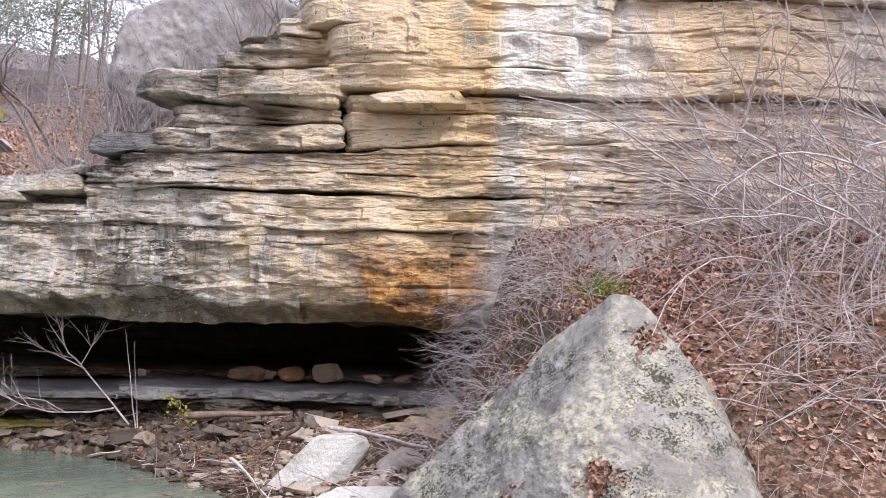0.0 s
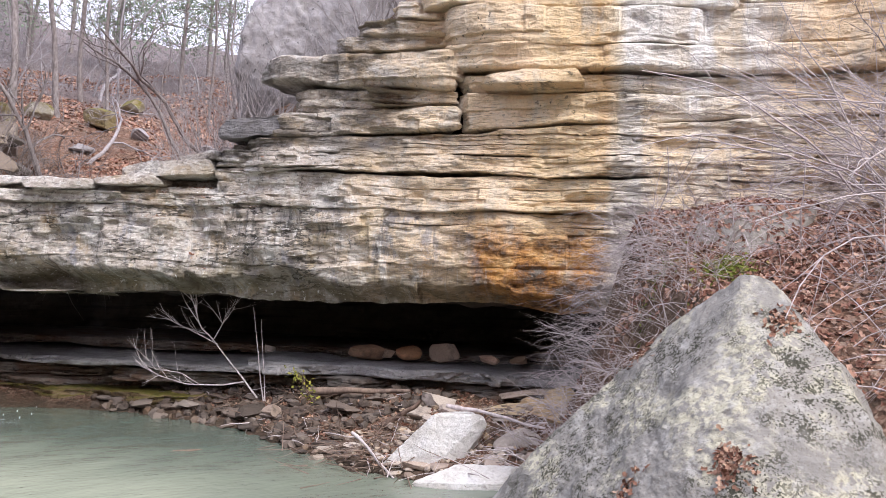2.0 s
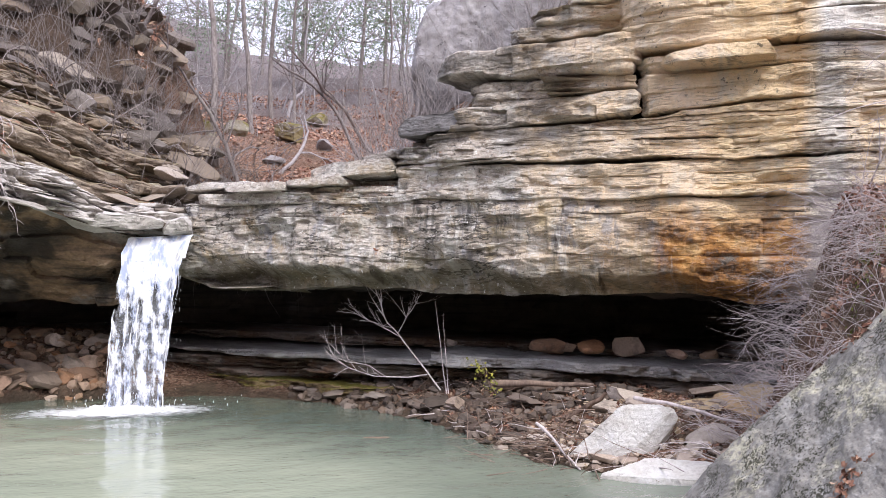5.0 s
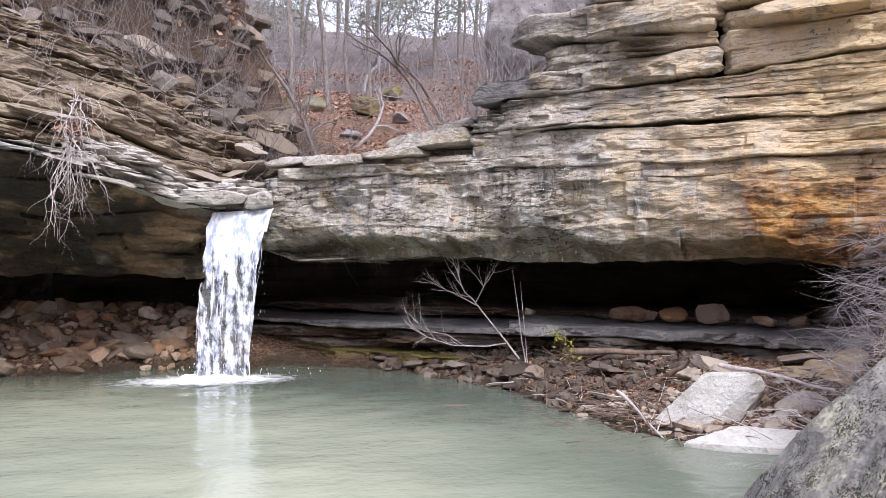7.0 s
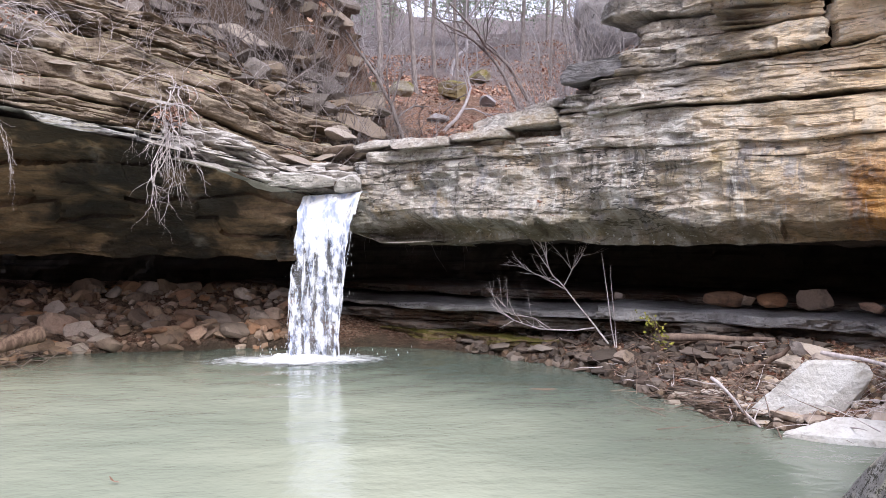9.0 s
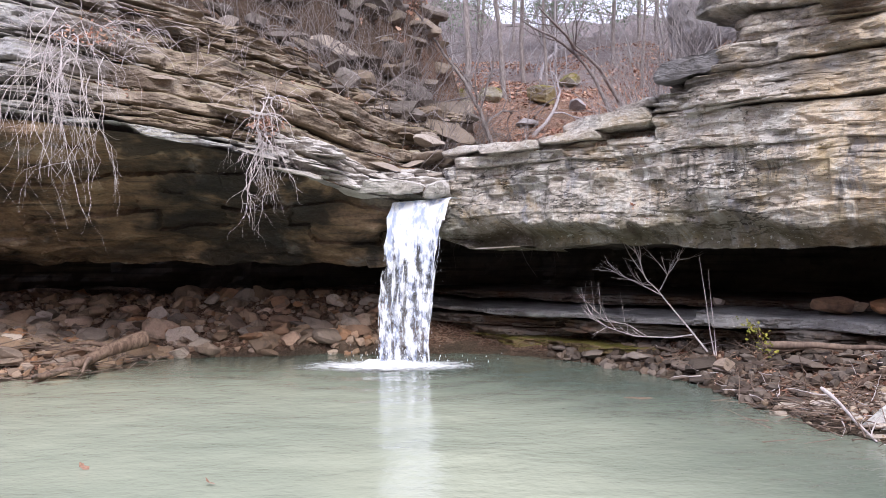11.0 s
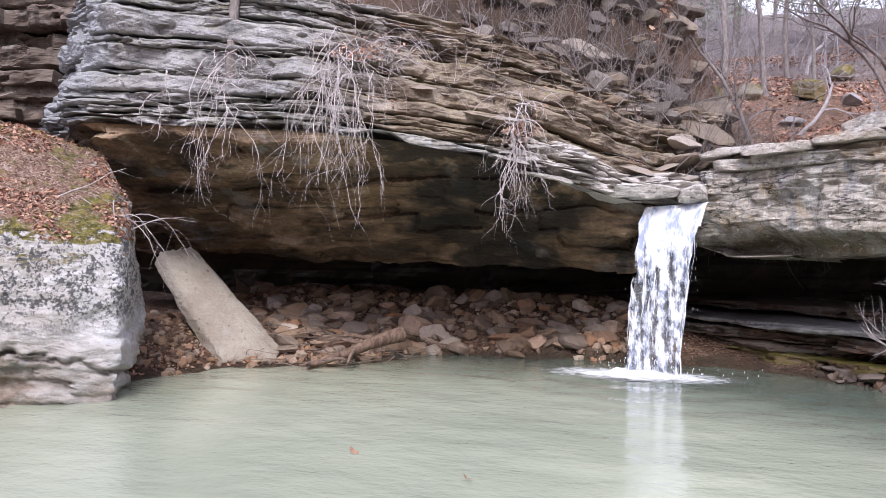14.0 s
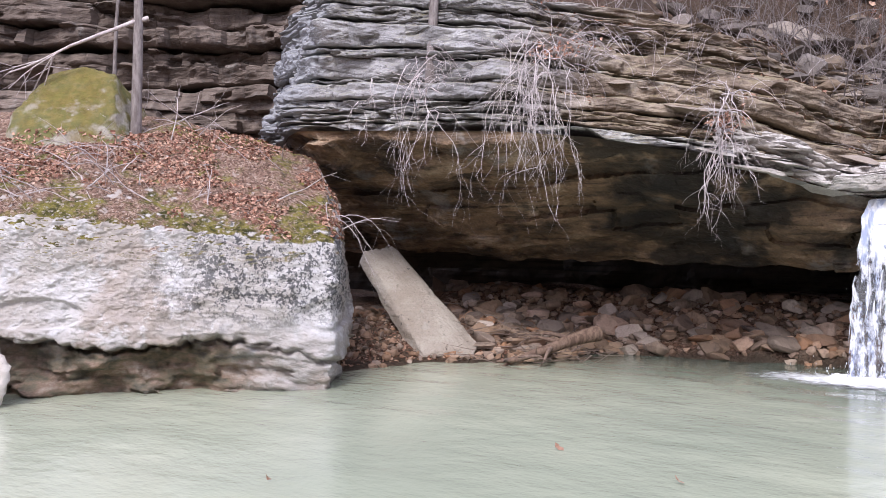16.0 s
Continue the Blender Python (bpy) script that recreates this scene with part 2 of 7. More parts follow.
    way = m.noise(m.join(m.math("MULTIPLY", u, 0.9), 51.0, m.math("MULTIPLY", z, 3.4)), 1.0, 5, 0.6)
    split_line = m.math("MULTIPLY", m.span(m.math("ABSOLUTE", m.math("SUBTRACT", way, 0.5)), 0.016, 0.004), m.span(m.noise(m.plus(m.pos, (3.0, 3.0, 0.0)), 1.1, 4, 0.6), 0.44, 0.54))
    col = m.mix(m.math("MULTIPLY", m.math("MULTIPLY", split_line, foot), 0.8), col, (0.045, 0.04, 0.035))
    m.bump(m.math("MULTIPLY", split_line, foot), -0.7, 0.05)
    damp = m.math("MULTIPLY", m.span(m.math("ADD", z, m.math("MULTIPLY", m.math("SUBTRACT", m.noise(m.pos, 1.5, 5, 0.65), 0.5), 0.9)), 1.80, 1.55), m.span(m.noise(m.pos, 2.6, 5, 0.65), 0.38, 0.55, 0.25, 0.8))
    col = m.mix(m.math("MULTIPLY", damp, m.span(u, 7.0, 5.0)), col, m.mix(fleck, (0.07, 0.06, 0.03), (0.24, 0.20, 0.12)))
    speck = m.noise(m.pos, 21.0, 5, 0.7)
    col = m.mix(m.math("MULTIPLY", m.math("MULTIPLY", m.span(speck, 0.60, 0.66), m.span(u, 6.0, 4.0)), 0.8), col, (0.78, 0.77, 0.74))
    col = m.mix(m.math("MULTIPLY", m.math("MULTIPLY", m.span(speck, 0.40, 0.34), m.span(u, 6.0, 4.0)), 0.75), col, (0.05, 0.045, 0.04))
    # black varnish on the old fronts of the upper ledges
    var = m.noise(m.join(m.math("MULTIPLY", u, 1.5), 12.0, m.math("MULTIPLY", z, 4.0)), 1.0, 6, 0.68)
    old = m.math("MULTIPLY", m.span(m.math("ADD", u, m.math("MULTIPLY", drift, 1.2)), 5.9, 4.7), m.span(z, 2.75, 3.1, 0.0, 1.0))
    col = m.mix(m.math("MULTIPLY", m.math("MULTIPLY", m.span(var, 0.41, 0.56), old), 0.82), col, m.mix(grain, (0.05, 0.045, 0.04), (0.19, 0.17, 0.15)))
    m.bump(bed, 0.25, 0.05)
    m.bump(hair, -0.4, 0.03)
    m.bump(m.noise(m.scaled(m.pos, (1.0, 1.0, 2.2)), 11.0, 7, 0.7), 0.9, 0.07)
    m.bump(grain, 0.6, 0.015)
    return m.done(col, 0.88, 0.25)


def plain_rock(name, base, second, dark, scale=2.0, beds=0.0, lichen=0.4, moss=0.0, wet=0.85, dip=0.0, west=None):
    m = Nodes(name)
    big = m.noise(m.pos, scale, 5, 0.6)
    col = m.mix(m.span(big, 0.35, 0.65), base, second)
    sp = m.split(m.pos)
    if west:      # the bed turns greyer towards the high end
        col = m.mix(m.span(m.math("ADD", sp[0], m.math("MULTIPLY", big, 1.5)), -2.4, -3.8), col, m.mix(big, west, dark))
    zz = m.math("ADD", sp[2], m.math("MULTIPLY", sp[0], dip))
    if beds:
        b = m.noise(m.join(m.math("MULTIPLY", sp[0], 0.6), m.math("MULTIPLY", sp[1], 0.6), m.math("MULTIPLY", zz, 15.0)), 1.0, 5, 0.6)
        col = m.mix(m.span(b, 0.5, 0.3, 0.0, beds), col, dark)
        m.bump(b, 0.6, 0.05)
    mid = m.noise(m.pos, scale * 5, 6, 0.65)
    col = m.mix(m.span(mid, 0.56, 0.72, 0.0, 0.55), col, dark)
    fine = m.noise(m.pos, 40.0, 4, 0.6)
    col = m.mix(m.span(fine, 0.35, 0.75, 0.0, 0.4), col, m.mix(0.5, col, dark))
    if lichen:
        col = lichen_over(m, col, lichen)
    if dip:       # pale mineral seep down the far corner of the pile
        corner = m.math("ADD", m.math("SUBTRACT", sp[0], m.math("MULTIPLY", sp[2], 0.2)), m.math("MULTIPLY", m.noise(m.join(sp[0], sp[1], m.math("MULTIPLY", sp[2], 0.3)), 4.0, 5, 0.65), 0.5))
        col = m.mix(m.math("MULTIPLY", m.span(corner, -7.30, -7.55), 0.75), col, m.mix(mid, (0.22, 0.23, 0.25), (0.46, 0.47, 0.50)))
    if moss:
        up = m.t.nodes.new("ShaderNodeNewGeometry").outputs["Normal"]
        upz = m.math("ADD", m.split(up)[2], m.math("MULTIPLY", m.math("SUBTRACT", m.noise(m.pos, 3.0, 5, 0.65), 0.5), 1.6))
        mossy = m.mix(m.noise(m.pos, 14.0, 4), m.mix(m.span(big, 0.4, 0.6), (0.035, 0.045, 0.008), (0.09, 0.065, 0.012)), m.mix(m.span(mid, 0.4, 0.6), (0.17, 0.16, 0.03), (0.24, 0.19, 0.05)))
        col = m.mix(m.math("MULTIPLY", m.span(upz, 0.35 - 0.25 * (moss > 0.91), 0.8 - 0.35 * (moss > 0.91)), moss), col, mossy)
    m.bump(mid, 0.55, 0.05)
    m.bump(fine, 0.4, 0.012)
    return m.done(col, wet, 0.3)


def leaf_ground(name, light=1.0):
    m = Nodes(name)
    wob = m.plus(m.pos, m.scaled(m.noise(m.pos, 14.0, 3, 0.6, True), (0.10, 0.10, 0.10)))
    pick = m.split(m.voronoi(wob, 36.0, "Color"))[0]
    col = m.ramp(pick, [(p, tuple(light * q for q in c)) for p, c in ((0.0, (0.06, 0.035, 0.025)), (0.35, (0.15, 0.085, 0.055)), (0.65, (0.24, 0.14, 0.10)), (0.9, (0.33, 0.24, 0.18)), (1.0, (0.1, 0.06, 0.045)))])
    col = m.mix(m.span(m.noise(m.pos, 1.6, 5, 0.6), 0.45, 0.62, 0.0, 0.75 if light == 1.0 else 0.55), col, m.mix(m.noise(m.pos, 20.0, 4), (0.06, 0.045, 0.03), (0.15, 0.115, 0.085)))
    face = m.split(m.t.nodes.new("ShaderNodeNewGeometry").outputs["Normal"])[2]
    bare = m.span(m.math("ADD", face, m.math("MULTIPLY", m.math("SUBTRACT", m.noise(m.pos, 2.5, 5, 0.65), 0.5), 0.8)), 0.86, 0.62)
    soil = m.mix(m.noise(m.pos, 5.0, 5, 0.65), (0.035, 0.026, 0.02), (0.17, 0.13, 0.10))
    col = m.mix(m.math("MULTIPLY", bare, 0.85 if light > 1 else 0.35), col, soil)
    if light > 1:
        px, py, pz = m.split(m.pos)
        leafy = m.ramp(pick, [(0.0, (0.13, 0.065, 0.045)), (0.4, (0.27, 0.145, 0.095)), (0.75, (0.38, 0.235, 0.165)), (1.0, (0.46, 0.34, 0.27))])
        haze_grey = m.mix(m.noise(m.pos, 2.5, 5, 0.7), (0.13, 0.115, 0.115), (0.34, 0.30, 0.30))
        earth = m.mix(m.noise(m.pos, 4.0, 6, 0.7), (0.035, 0.025, 0.02), (0.16, 0.115, 0.085))
        col = m.mix(m.math("MULTIPLY", m.span(m.noise(m.pos, 0.5, 5, 0.65), 0.34, 0.5), m.span(py, 13.0, 15.0, 0.2, 0.9)), col, leafy)
        near = m.math("ADD", m.math("ADD", px, m.math("MULTIPLY", py, -0.05)), m.math("MULTIPLY", m.noise(m.pos, 0.8, 4), 1.2))
        col = m.mix(m.math("MULTIPLY", m.span(near, 0.9, 0.0, 0.0, 0.85), m.span(m.noise(m.pos, 1.6, 5, 0.65), 0.36, 0.56, 1.0, 0.45)), col, earth)
        # far slope fades to grey-lilac: the woods' distance haze painted into the ground
        col = m.mix(m.span(m.math("ADD", py, m.math("MULTIPLY", m.noise(m.pos, 0.25, 4), 12.0)), 24.0, 34.0, 0.0, 0.85), col, haze_grey)
    else:         # soaked along the waterline
        wetness = m.span(m.math("ADD", m.split(m.pos)[2], m.math("MULTIPLY", m.noise(m.pos, 3.0, 4), 0.12)), 0.24, 0.08)
        col = m.mix(m.math("MULTIPLY", wetness, 0.75), col, m.mix(m.noise(m.pos, 9.0, 4), (0.018, 0.014, 0.010), (0.055, 0.045, 0.032)))
    if light > 1:
        m.bump(m.noise(m.scaled(m.pos, (1.0, 1.0, 1.6)), 2.2, 7, 0.72), 1.0, 0.35)
    m.bump(m.voronoi(wob, 24.0), 0.7, 0.04)
    m.bump(m.noise(m.pos, 30.0, 4), 0.6, 0.03)
    return m.done(col, 0.92, 0.15)


def leaf_material(name, tint=(1.0, 1.0, 1.0)):
    m = Nodes(name)
    col = m.ramp(m.island(), [(0.0, (0.08, 0.03, 0.018)), (0.25, (0.18, 0.085, 0.055)), (0.5, (0.29, 0.165, 0.115)), (0.75, (0.42, 0.26, 0.18)), (0.92, (0.5, 0.36, 0.26)), (1.0, (0.27, 0.12, 0.06))])
    col = m.mix(1.0, col, tint, "MULTIPLY")
    col = m.mix(m.span(m.noise(m.pos, 60.0, 3), 0.4, 0.7, 0.0, 0.35), col, (0.06, 0.03, 0.02))
    return m.done(col, 0.75, 0.25)


def bark_material(name, a, b):
    m = Nodes(name)
    n = m.noise(m.scaled(m.pos, (22.0, 22.0, 6.0)), 1.0, 5, 0.65)
    col = m.mix(m.span(n, 0.35, 0.65), a, b)
    col = m.mix(m.math("MULTIPLY", m.object_random(), 0.35), col, (0.3, 0.25, 0.22))
    m.bump(n, 0.5, 0.01)
    return m.done(col, 0.85, 0.2)


def water_material():
    m = Nodes("green_pool_water")
    m.norm = None
    big = m.noise(m.pos, 0.35, 3)
    col = m.mix(m.span(big, 0.35, 0.65), (0.295, 0.323, 0.243), (0.37, 0.393, 0.295))
    # shallows showing the dark bed, with the rock's shade and reflection painted in
    wob = m.math("MULTIPLY", m.math("SUBTRACT", m.noise(m.pos, 0.9, 4), 0.5), 1.2)
    off_wall = m.math("ADD", m.math("SUBTRACT", m.dot(m.pos, (WN[0], WN[1], 0)), float(W0 @ WN)), wob)
    off_left = m.math("ADD", m.math("SUBTRACT", 10.5, m.split(m.pos)[1]), wob)
    shallow_shade = m.math("MAXIMUM", m.span(off_wall, 2.9, 0.5), m.span(off_left, 2.2, 0.2))
    off_beach = m.math("ADD", m.math("SUBTRACT", 3.0, m.split(m.pos)[0]), wob)
    shallow_shade = m.math("MAXIMUM", shallow_shade, m.math("MULTIPLY", m.span(off_beach, 2.4, 0.4), 0.7))
    col = m.mix(m.math("MULTIPLY", shallow_shade, 0.85), col, (0.065, 0.09, 0.075))
    m.bump(m.noise(m.scaled(m.pos, (1.0, 1.5, 1.0)), 2.6, 4, 0.6), 0.32, 0.05)
    m.bump(m.noise(m.scaled(m.pos, (1.0, 1.6, 1.0)), 10.0, 3, 0.5), 0.26, 0.014)
    return m.done(col, 0.06, 0.5)


def fall_material(name, alpha=1.0):
    m = Nodes(name)
    col = m.mix(m.noise(m.scaled(m.pos, (9.0, 9.0, 2.0)), 3.0, 4), (0.78, 0.8, 0.88), (0.93, 0.94, 0.96))
    m.done(col, 0.25, 0.5)
    m.bsdf.inputs["Transmission Weight"].default_value = 0.25
    m.bsdf.inputs["IOR"].default_value = 1.33
    m.bsdf.inputs["Subsurface Weight"].default_value = 0.0
    m.bsdf.inputs["Alpha"].default_value = alpha
    return m.mat


M_WALL = wall_rock()
M_LEFT = plain_rock("grey_bedded_sandstone", (0.52, 0.51, 0.51), (0.27, 0.255, 0.245), (0.05, 0.044, 0.04), 2.4, 0.7, 0.7, 0.45, dip=0.12)
M_RAMP = plain_rock("brown_dipping_sandstone", (0.35, 0.285, 0.22), (0.165, 0.125, 0.095), (0.03, 0.024, 0.019), 2.6, 0.85, 0.6, 0.35, dip=0.25, west=(0.62, 0.61, 0.62))
def roof_rock():
    m = Nodes("stained_overhang_rock")
    sp = m.split(m.pos)
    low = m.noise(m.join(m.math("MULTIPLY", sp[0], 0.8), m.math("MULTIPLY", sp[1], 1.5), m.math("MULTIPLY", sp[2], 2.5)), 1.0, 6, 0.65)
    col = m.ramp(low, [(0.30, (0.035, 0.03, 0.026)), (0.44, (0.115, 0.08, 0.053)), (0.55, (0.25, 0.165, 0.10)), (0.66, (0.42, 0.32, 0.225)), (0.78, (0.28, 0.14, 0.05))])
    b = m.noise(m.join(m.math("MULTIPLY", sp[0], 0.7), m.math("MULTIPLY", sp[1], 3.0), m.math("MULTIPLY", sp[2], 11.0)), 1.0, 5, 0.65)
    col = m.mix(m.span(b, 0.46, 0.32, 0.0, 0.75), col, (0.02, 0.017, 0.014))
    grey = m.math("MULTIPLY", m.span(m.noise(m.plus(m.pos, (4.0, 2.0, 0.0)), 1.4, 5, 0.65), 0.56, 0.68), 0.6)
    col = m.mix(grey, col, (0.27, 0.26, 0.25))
    # black blotches, thickened towards the falls to paint in the shade there
    blotch_shade = m.span(m.math("ADD", m.noise(m.plus(m.pos, (9.0, 1.0, 3.0)), 1.1, 5, 0.6), m.span(sp[0], -4.4, -2.6, 0.0, 0.09)), 0.54, 0.66, 0.0, 0.85)
    col = m.mix(blotch_shade, col, (0.015, 0.014, 0.013))
    f = m.noise(m.pos, 26.0, 5, 0.65)
    col = m.mix(m.span(f, 0.4, 0.7, 0.0, 0.5), col, m.mix(0.6, col, (0.02, 0.018, 0.015)))
    m.bump(b, 0.8, 0.06), m.bump(m.noise(m.pos, 7.0, 6, 0.65), 0.7, 0.05), m.bump(f, 0.4, 0.012)
    return m.done(col, 0.7, 0.3)


M_ROOF = roof_rock()
# the undercut's deep shade is put into this stone's dark colour
M_DEEP_SHADE = plain_rock("shade_darkened_sandstone", (0.095, 0.076, 0.06), (0.055, 0.046, 0.038), (0.014, 0.012, 0.011), 1.5, 0.6, 0.0)
M_DARKBED = plain_rock("blue_grey_block", (0.2, 0.19, 0.19), (0.14, 0.13, 0.13), (0.05, 0.045, 0.045), 2.0, 0.3, 0.35)
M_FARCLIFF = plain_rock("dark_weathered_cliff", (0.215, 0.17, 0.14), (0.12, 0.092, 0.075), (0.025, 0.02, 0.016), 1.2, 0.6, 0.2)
M_SHELF = plain_rock("grey_ledge_stone", (0.22, 0.195, 0.17), (0.16, 0.10, 0.065), (0.03, 0.025, 0.021), 2.2, 0.7, 0.3)
M_MOSSY_SHELF = plain_rock("damp_mossy_ledge", (0.2, 0.14, 0.07), (0.14, 0.1, 0.06), (0.05, 0.045, 0.02), 2.0, 0.4, 0.1, 0.9, 0.5)
M_BOULDER = plain_rock("lichened_pale_boulder", (0.38, 0.35, 0.30), (0.31, 0.29, 0.25), (0.13, 0.12, 0.1), 1.6, 0.0, 0.6)
M_WHITE = plain_rock("bleached_boulder_stone", (0.60, 0.56, 0.52), (0.5, 0.44, 0.39), (0.2, 0.17, 0.14), 1.8, 0.0, 0.75)
M_LAVENDER = plain_rock("lavender_grey_stone", (0.34, 0.32, 0.325), (0.25, 0.23, 0.23), (0.10, 0.085, 0.085), 3.0, 0.0, 0.35)
M_SLAB = plain_rock("pale_grey_ledge_stone", (0.40, 0.385, 0.37), (0.27, 0.255, 0.245), (0.05, 0.045, 0.04), 4.0, 0.3, 0.4)
M_LIP = plain_rock("bleached_lip_stone", (0.56, 0.53, 0.50), (0.42, 0.385, 0.35), (0.09, 0.08, 0.07), 2.5, 0.4, 0.4)
M_STONE = plain_rock("pale_broken_sandstone", (0.66, 0.645, 0.62), (0.50, 0.47, 0.43), (0.16, 0.14, 0.115), 3.5, 0.0, 0.35)
M_PLANK = plain_rock("grey_brown_slab_stone", (0.43, 0.385, 0.33), (0.34, 0.29, 0.24), (0.14, 0.11, 0.085), 2.5, 0.1, 0.3)
M_MOSS = plain_rock("mossy_boulder_stone", (0.42, 0.40, 0.35), (0.22, 0.17, 0.08), (0.07, 0.06, 0.035), 2.0, 0.0, 0.5, 0.92)
def bank_boulder_stone():
    m = Nodes("lichen_spotted_boulder")
    col = m.mix(m.span(m.noise(m.pos, 1.5, 5, 0.6), 0.38, 0.62), (0.265, 0.25, 0.225), (0.205, 0.195, 0.178))
    yellow = m.math("MULTIPLY", m.span(m.noise(m.pos, 2.2, 5, 0.65), 0.46, 0.58), m.span(m.noise(m.pos, 22.0, 4, 0.6), 0.38, 0.56))
    col = m.mix(m.math("MULTIPLY", yellow, 0.85), col, (0.47, 0.445, 0.335))
    pale = m.math("MULTIPLY", m.span(m.noise(m.pos, 9.0, 6, 0.7), 0.52, 0.62), 0.6)
    col = m.mix(pale, col, (0.36, 0.35, 0.325))
    zone = m.span(m.noise(m.plus(m.pos, (3.1, 0.0, 0.0)), 1.7, 4, 0.6), 0.40, 0.54)
    spots = m.math("MULTIPLY", m.span(m.math("ADD", m.math("MULTIPLY", m.noise(m.pos, 75.0, 5, 0.65), 0.6), m.math("MULTIPLY", m.noise(m.pos, 11.0, 4, 0.6), 0.4)), 0.515, 0.54), zone)
    col = m.mix(m.math("MULTIPLY", spots, 0.92), col, (0.035, 0.035, 0.022))
    col = m.mix(m.math("MULTIPLY", m.span(m.noise(m.pos, 60.0, 3), 0.58, 0.66), 0.6), col, (0.14, 0.12, 0.10))
    m.bump(m.noise(m.pos, 5.0, 6, 0.65), 0.6, 0.04), m.bump(m.noise(m.pos, 38.0, 5, 0.65), 0.6, 0.01), m.bump(spots, 0.4, 0.006)
    return m.done(col, 0.9, 0.2)


def pale_boulder_stone():
    m = Nodes("bleached_boulder_with_moss")
    px, py, z = m.split(m.pos)
    fine = m.noise(m.pos, 30.0, 5, 0.65)
    col = m.mix(m.span(m.noise(m.pos, 1.4, 5, 0.6), 0.35, 0.65), (0.61, 0.59, 0.585), (0.46, 0.42, 0.385))
    col = m.mix(m.span(m.noise(m.pos, 0.8, 4), 0.48, 0.62, 0.0, 0.55), col, (0.42, 0.34, 0.285))
    chalk = m.span(m.noise(m.plus(m.pos, (5.0, 1.0, 0.0)), 2.8, 6, 0.7), 0.52, 0.62, 0.0, 0.6)
    col = m.mix(chalk, col, (0.72, 0.715, 0.73))
    smudge = m.span(m.noise(m.plus(m.pos, (1.0, 6.0, 2.0)), 4.5, 6, 0.7), 0.56, 0.68, 0.0, 0.5)
    col = m.mix(smudge, col, (0.25, 0.235, 0.22))
    field = m.math("MULTIPLY", m.span(m.math("ADD", px, m.math("MULTIPLY", m.noise(m.pos, 1.1, 4, 0.6), 1.6)), -6.2, -5.2), m.span(z, 0.5, 0.9))
    speckle = m.math("ADD", m.math("MULTIPLY", m.noise(m.pos, 34.0, 5, 0.7), 0.6), m.math("MULTIPLY", m.noise(m.pos, 7.0, 4, 0.6), 0.4))
    col = m.mix(m.math("MULTIPLY", m.math("MULTIPLY", m.span(speckle, 0.48, 0.54), field), 0.88), col, (0.06, 0.062, 0.068))
    # damp, algae-brown stone low down
    damp = m.span(m.math("ADD", z, m.math("MULTIPLY", m.noise(m.pos, 1.6, 5, 0.65), 0.7)), 0.98, 0.72)
    damp = m.math("MULTIPLY", damp, m.span(m.math("ADD", px, m.math("MULTIPLY", m.noise(m.pos, 2.0, 4), 0.8)), -5.0, -5.8, 0.3, 1.0))
    low = m.ramp(m.noise(m.scaled(m.pos, (1.0, 1.0, 2.2)), 3.2, 6, 0.7), [(0.34, (0.035, 0.032, 0.022)), (0.46, (0.12, 0.10, 0.055)), (0.56, (0.23, 0.15, 0.10)), (0.68, (0.36, 0.31, 0.26))])
    col = m.mix(m.math("MULTIPLY", damp, 0.88), col, low)
    # leaf mould and moss on the top
    upn = m.split(m.t.nodes.new("ShaderNodeNewGeometry").outputs["Normal"])[2]
    ragged = m.math("MULTIPLY", m.math("SUBTRACT", m.noise(m.pos, 5.0, 7, 0.75), 0.5), 1.4)
    litter = m.math("MULTIPLY", m.span(m.math("ADD", upn, ragged), 0.36, 0.62), m.span(m.math("ADD", z, m.math("MULTIPLY", ragged, 0.5)), 1.15, 1.5))
    mould = m.ramp(m.split(m.voronoi(m.plus(m.pos, m.scaled(m.noise(m.pos, 20.0, 3, 0.6, True), (0.08, 0.08, 0.08))), 52.0, "Color"))[0], [(0.0, (0.07, 0.042, 0.03)), (0.45, (0.18, 0.11, 0.08)), (0.8, (0.30, 0.20, 0.15)), (1.0, (0.42, 0.33, 0.27))])
    brow = m.math("MULTIPLY", m.span(z, 2.2, 1.5), 0.10)
    green = m.mix(m.span(m.noise(m.pos, 9.0, 6, 0.7), 0.35, 0.65), (0.035, 0.035, 0.010), (0.21, 0.18, 0.045))
    green = m.mix(m.span(fine, 0.54, 0.62), green, m.mix(m.noise(m.pos, 6.0, 4), (0.38, 0.37, 0.34), (0.20, 0.10, 0.045)))
    mould = m.mix(m.span(m.math("ADD", m.noise(m.pos, 1.9, 7, 0.75), brow), 0.50, 0.60), mould, green)
    col = m.mix(litter, col, mould)
    m.bump(m.noise(m.scaled(m.pos, (1.0, 1.0, 1.5)), 5.0, 7, 0.7), 1.0, 0.08), m.bump(fine, 0.6, 0.014)
    return m.done(col, 0.9, 0.15)


M_PALE = pale_boulder_stone()
M_SPOT = bank_boulder_stone()
M_GROUND = leaf_ground("leaf_littered_ground")
M_SLOPE = leaf_ground("leaf_covered_slope", 1.2)
M_LEAF = leaf_material("dead_leaves")
M_RUSSET = leaf_material("russet_leaves", (1.22, 1.18, 1.22))
M_TWIG = bark_material("grey_twig_bark", (0.42, 0.365, 0.365), (0.70, 0.63, 0.63))
M_CANE = bark_material("pale_bramble_cane", (0.40, 0.35, 0.35), (0.68, 0.62, 0.62))
# the woods' distance haze is put into this twig colour
M_HAZE = bark_material("hazed_woodland_twigs", (0.27, 0.245, 0.25), (0.42, 0.39, 0.40))
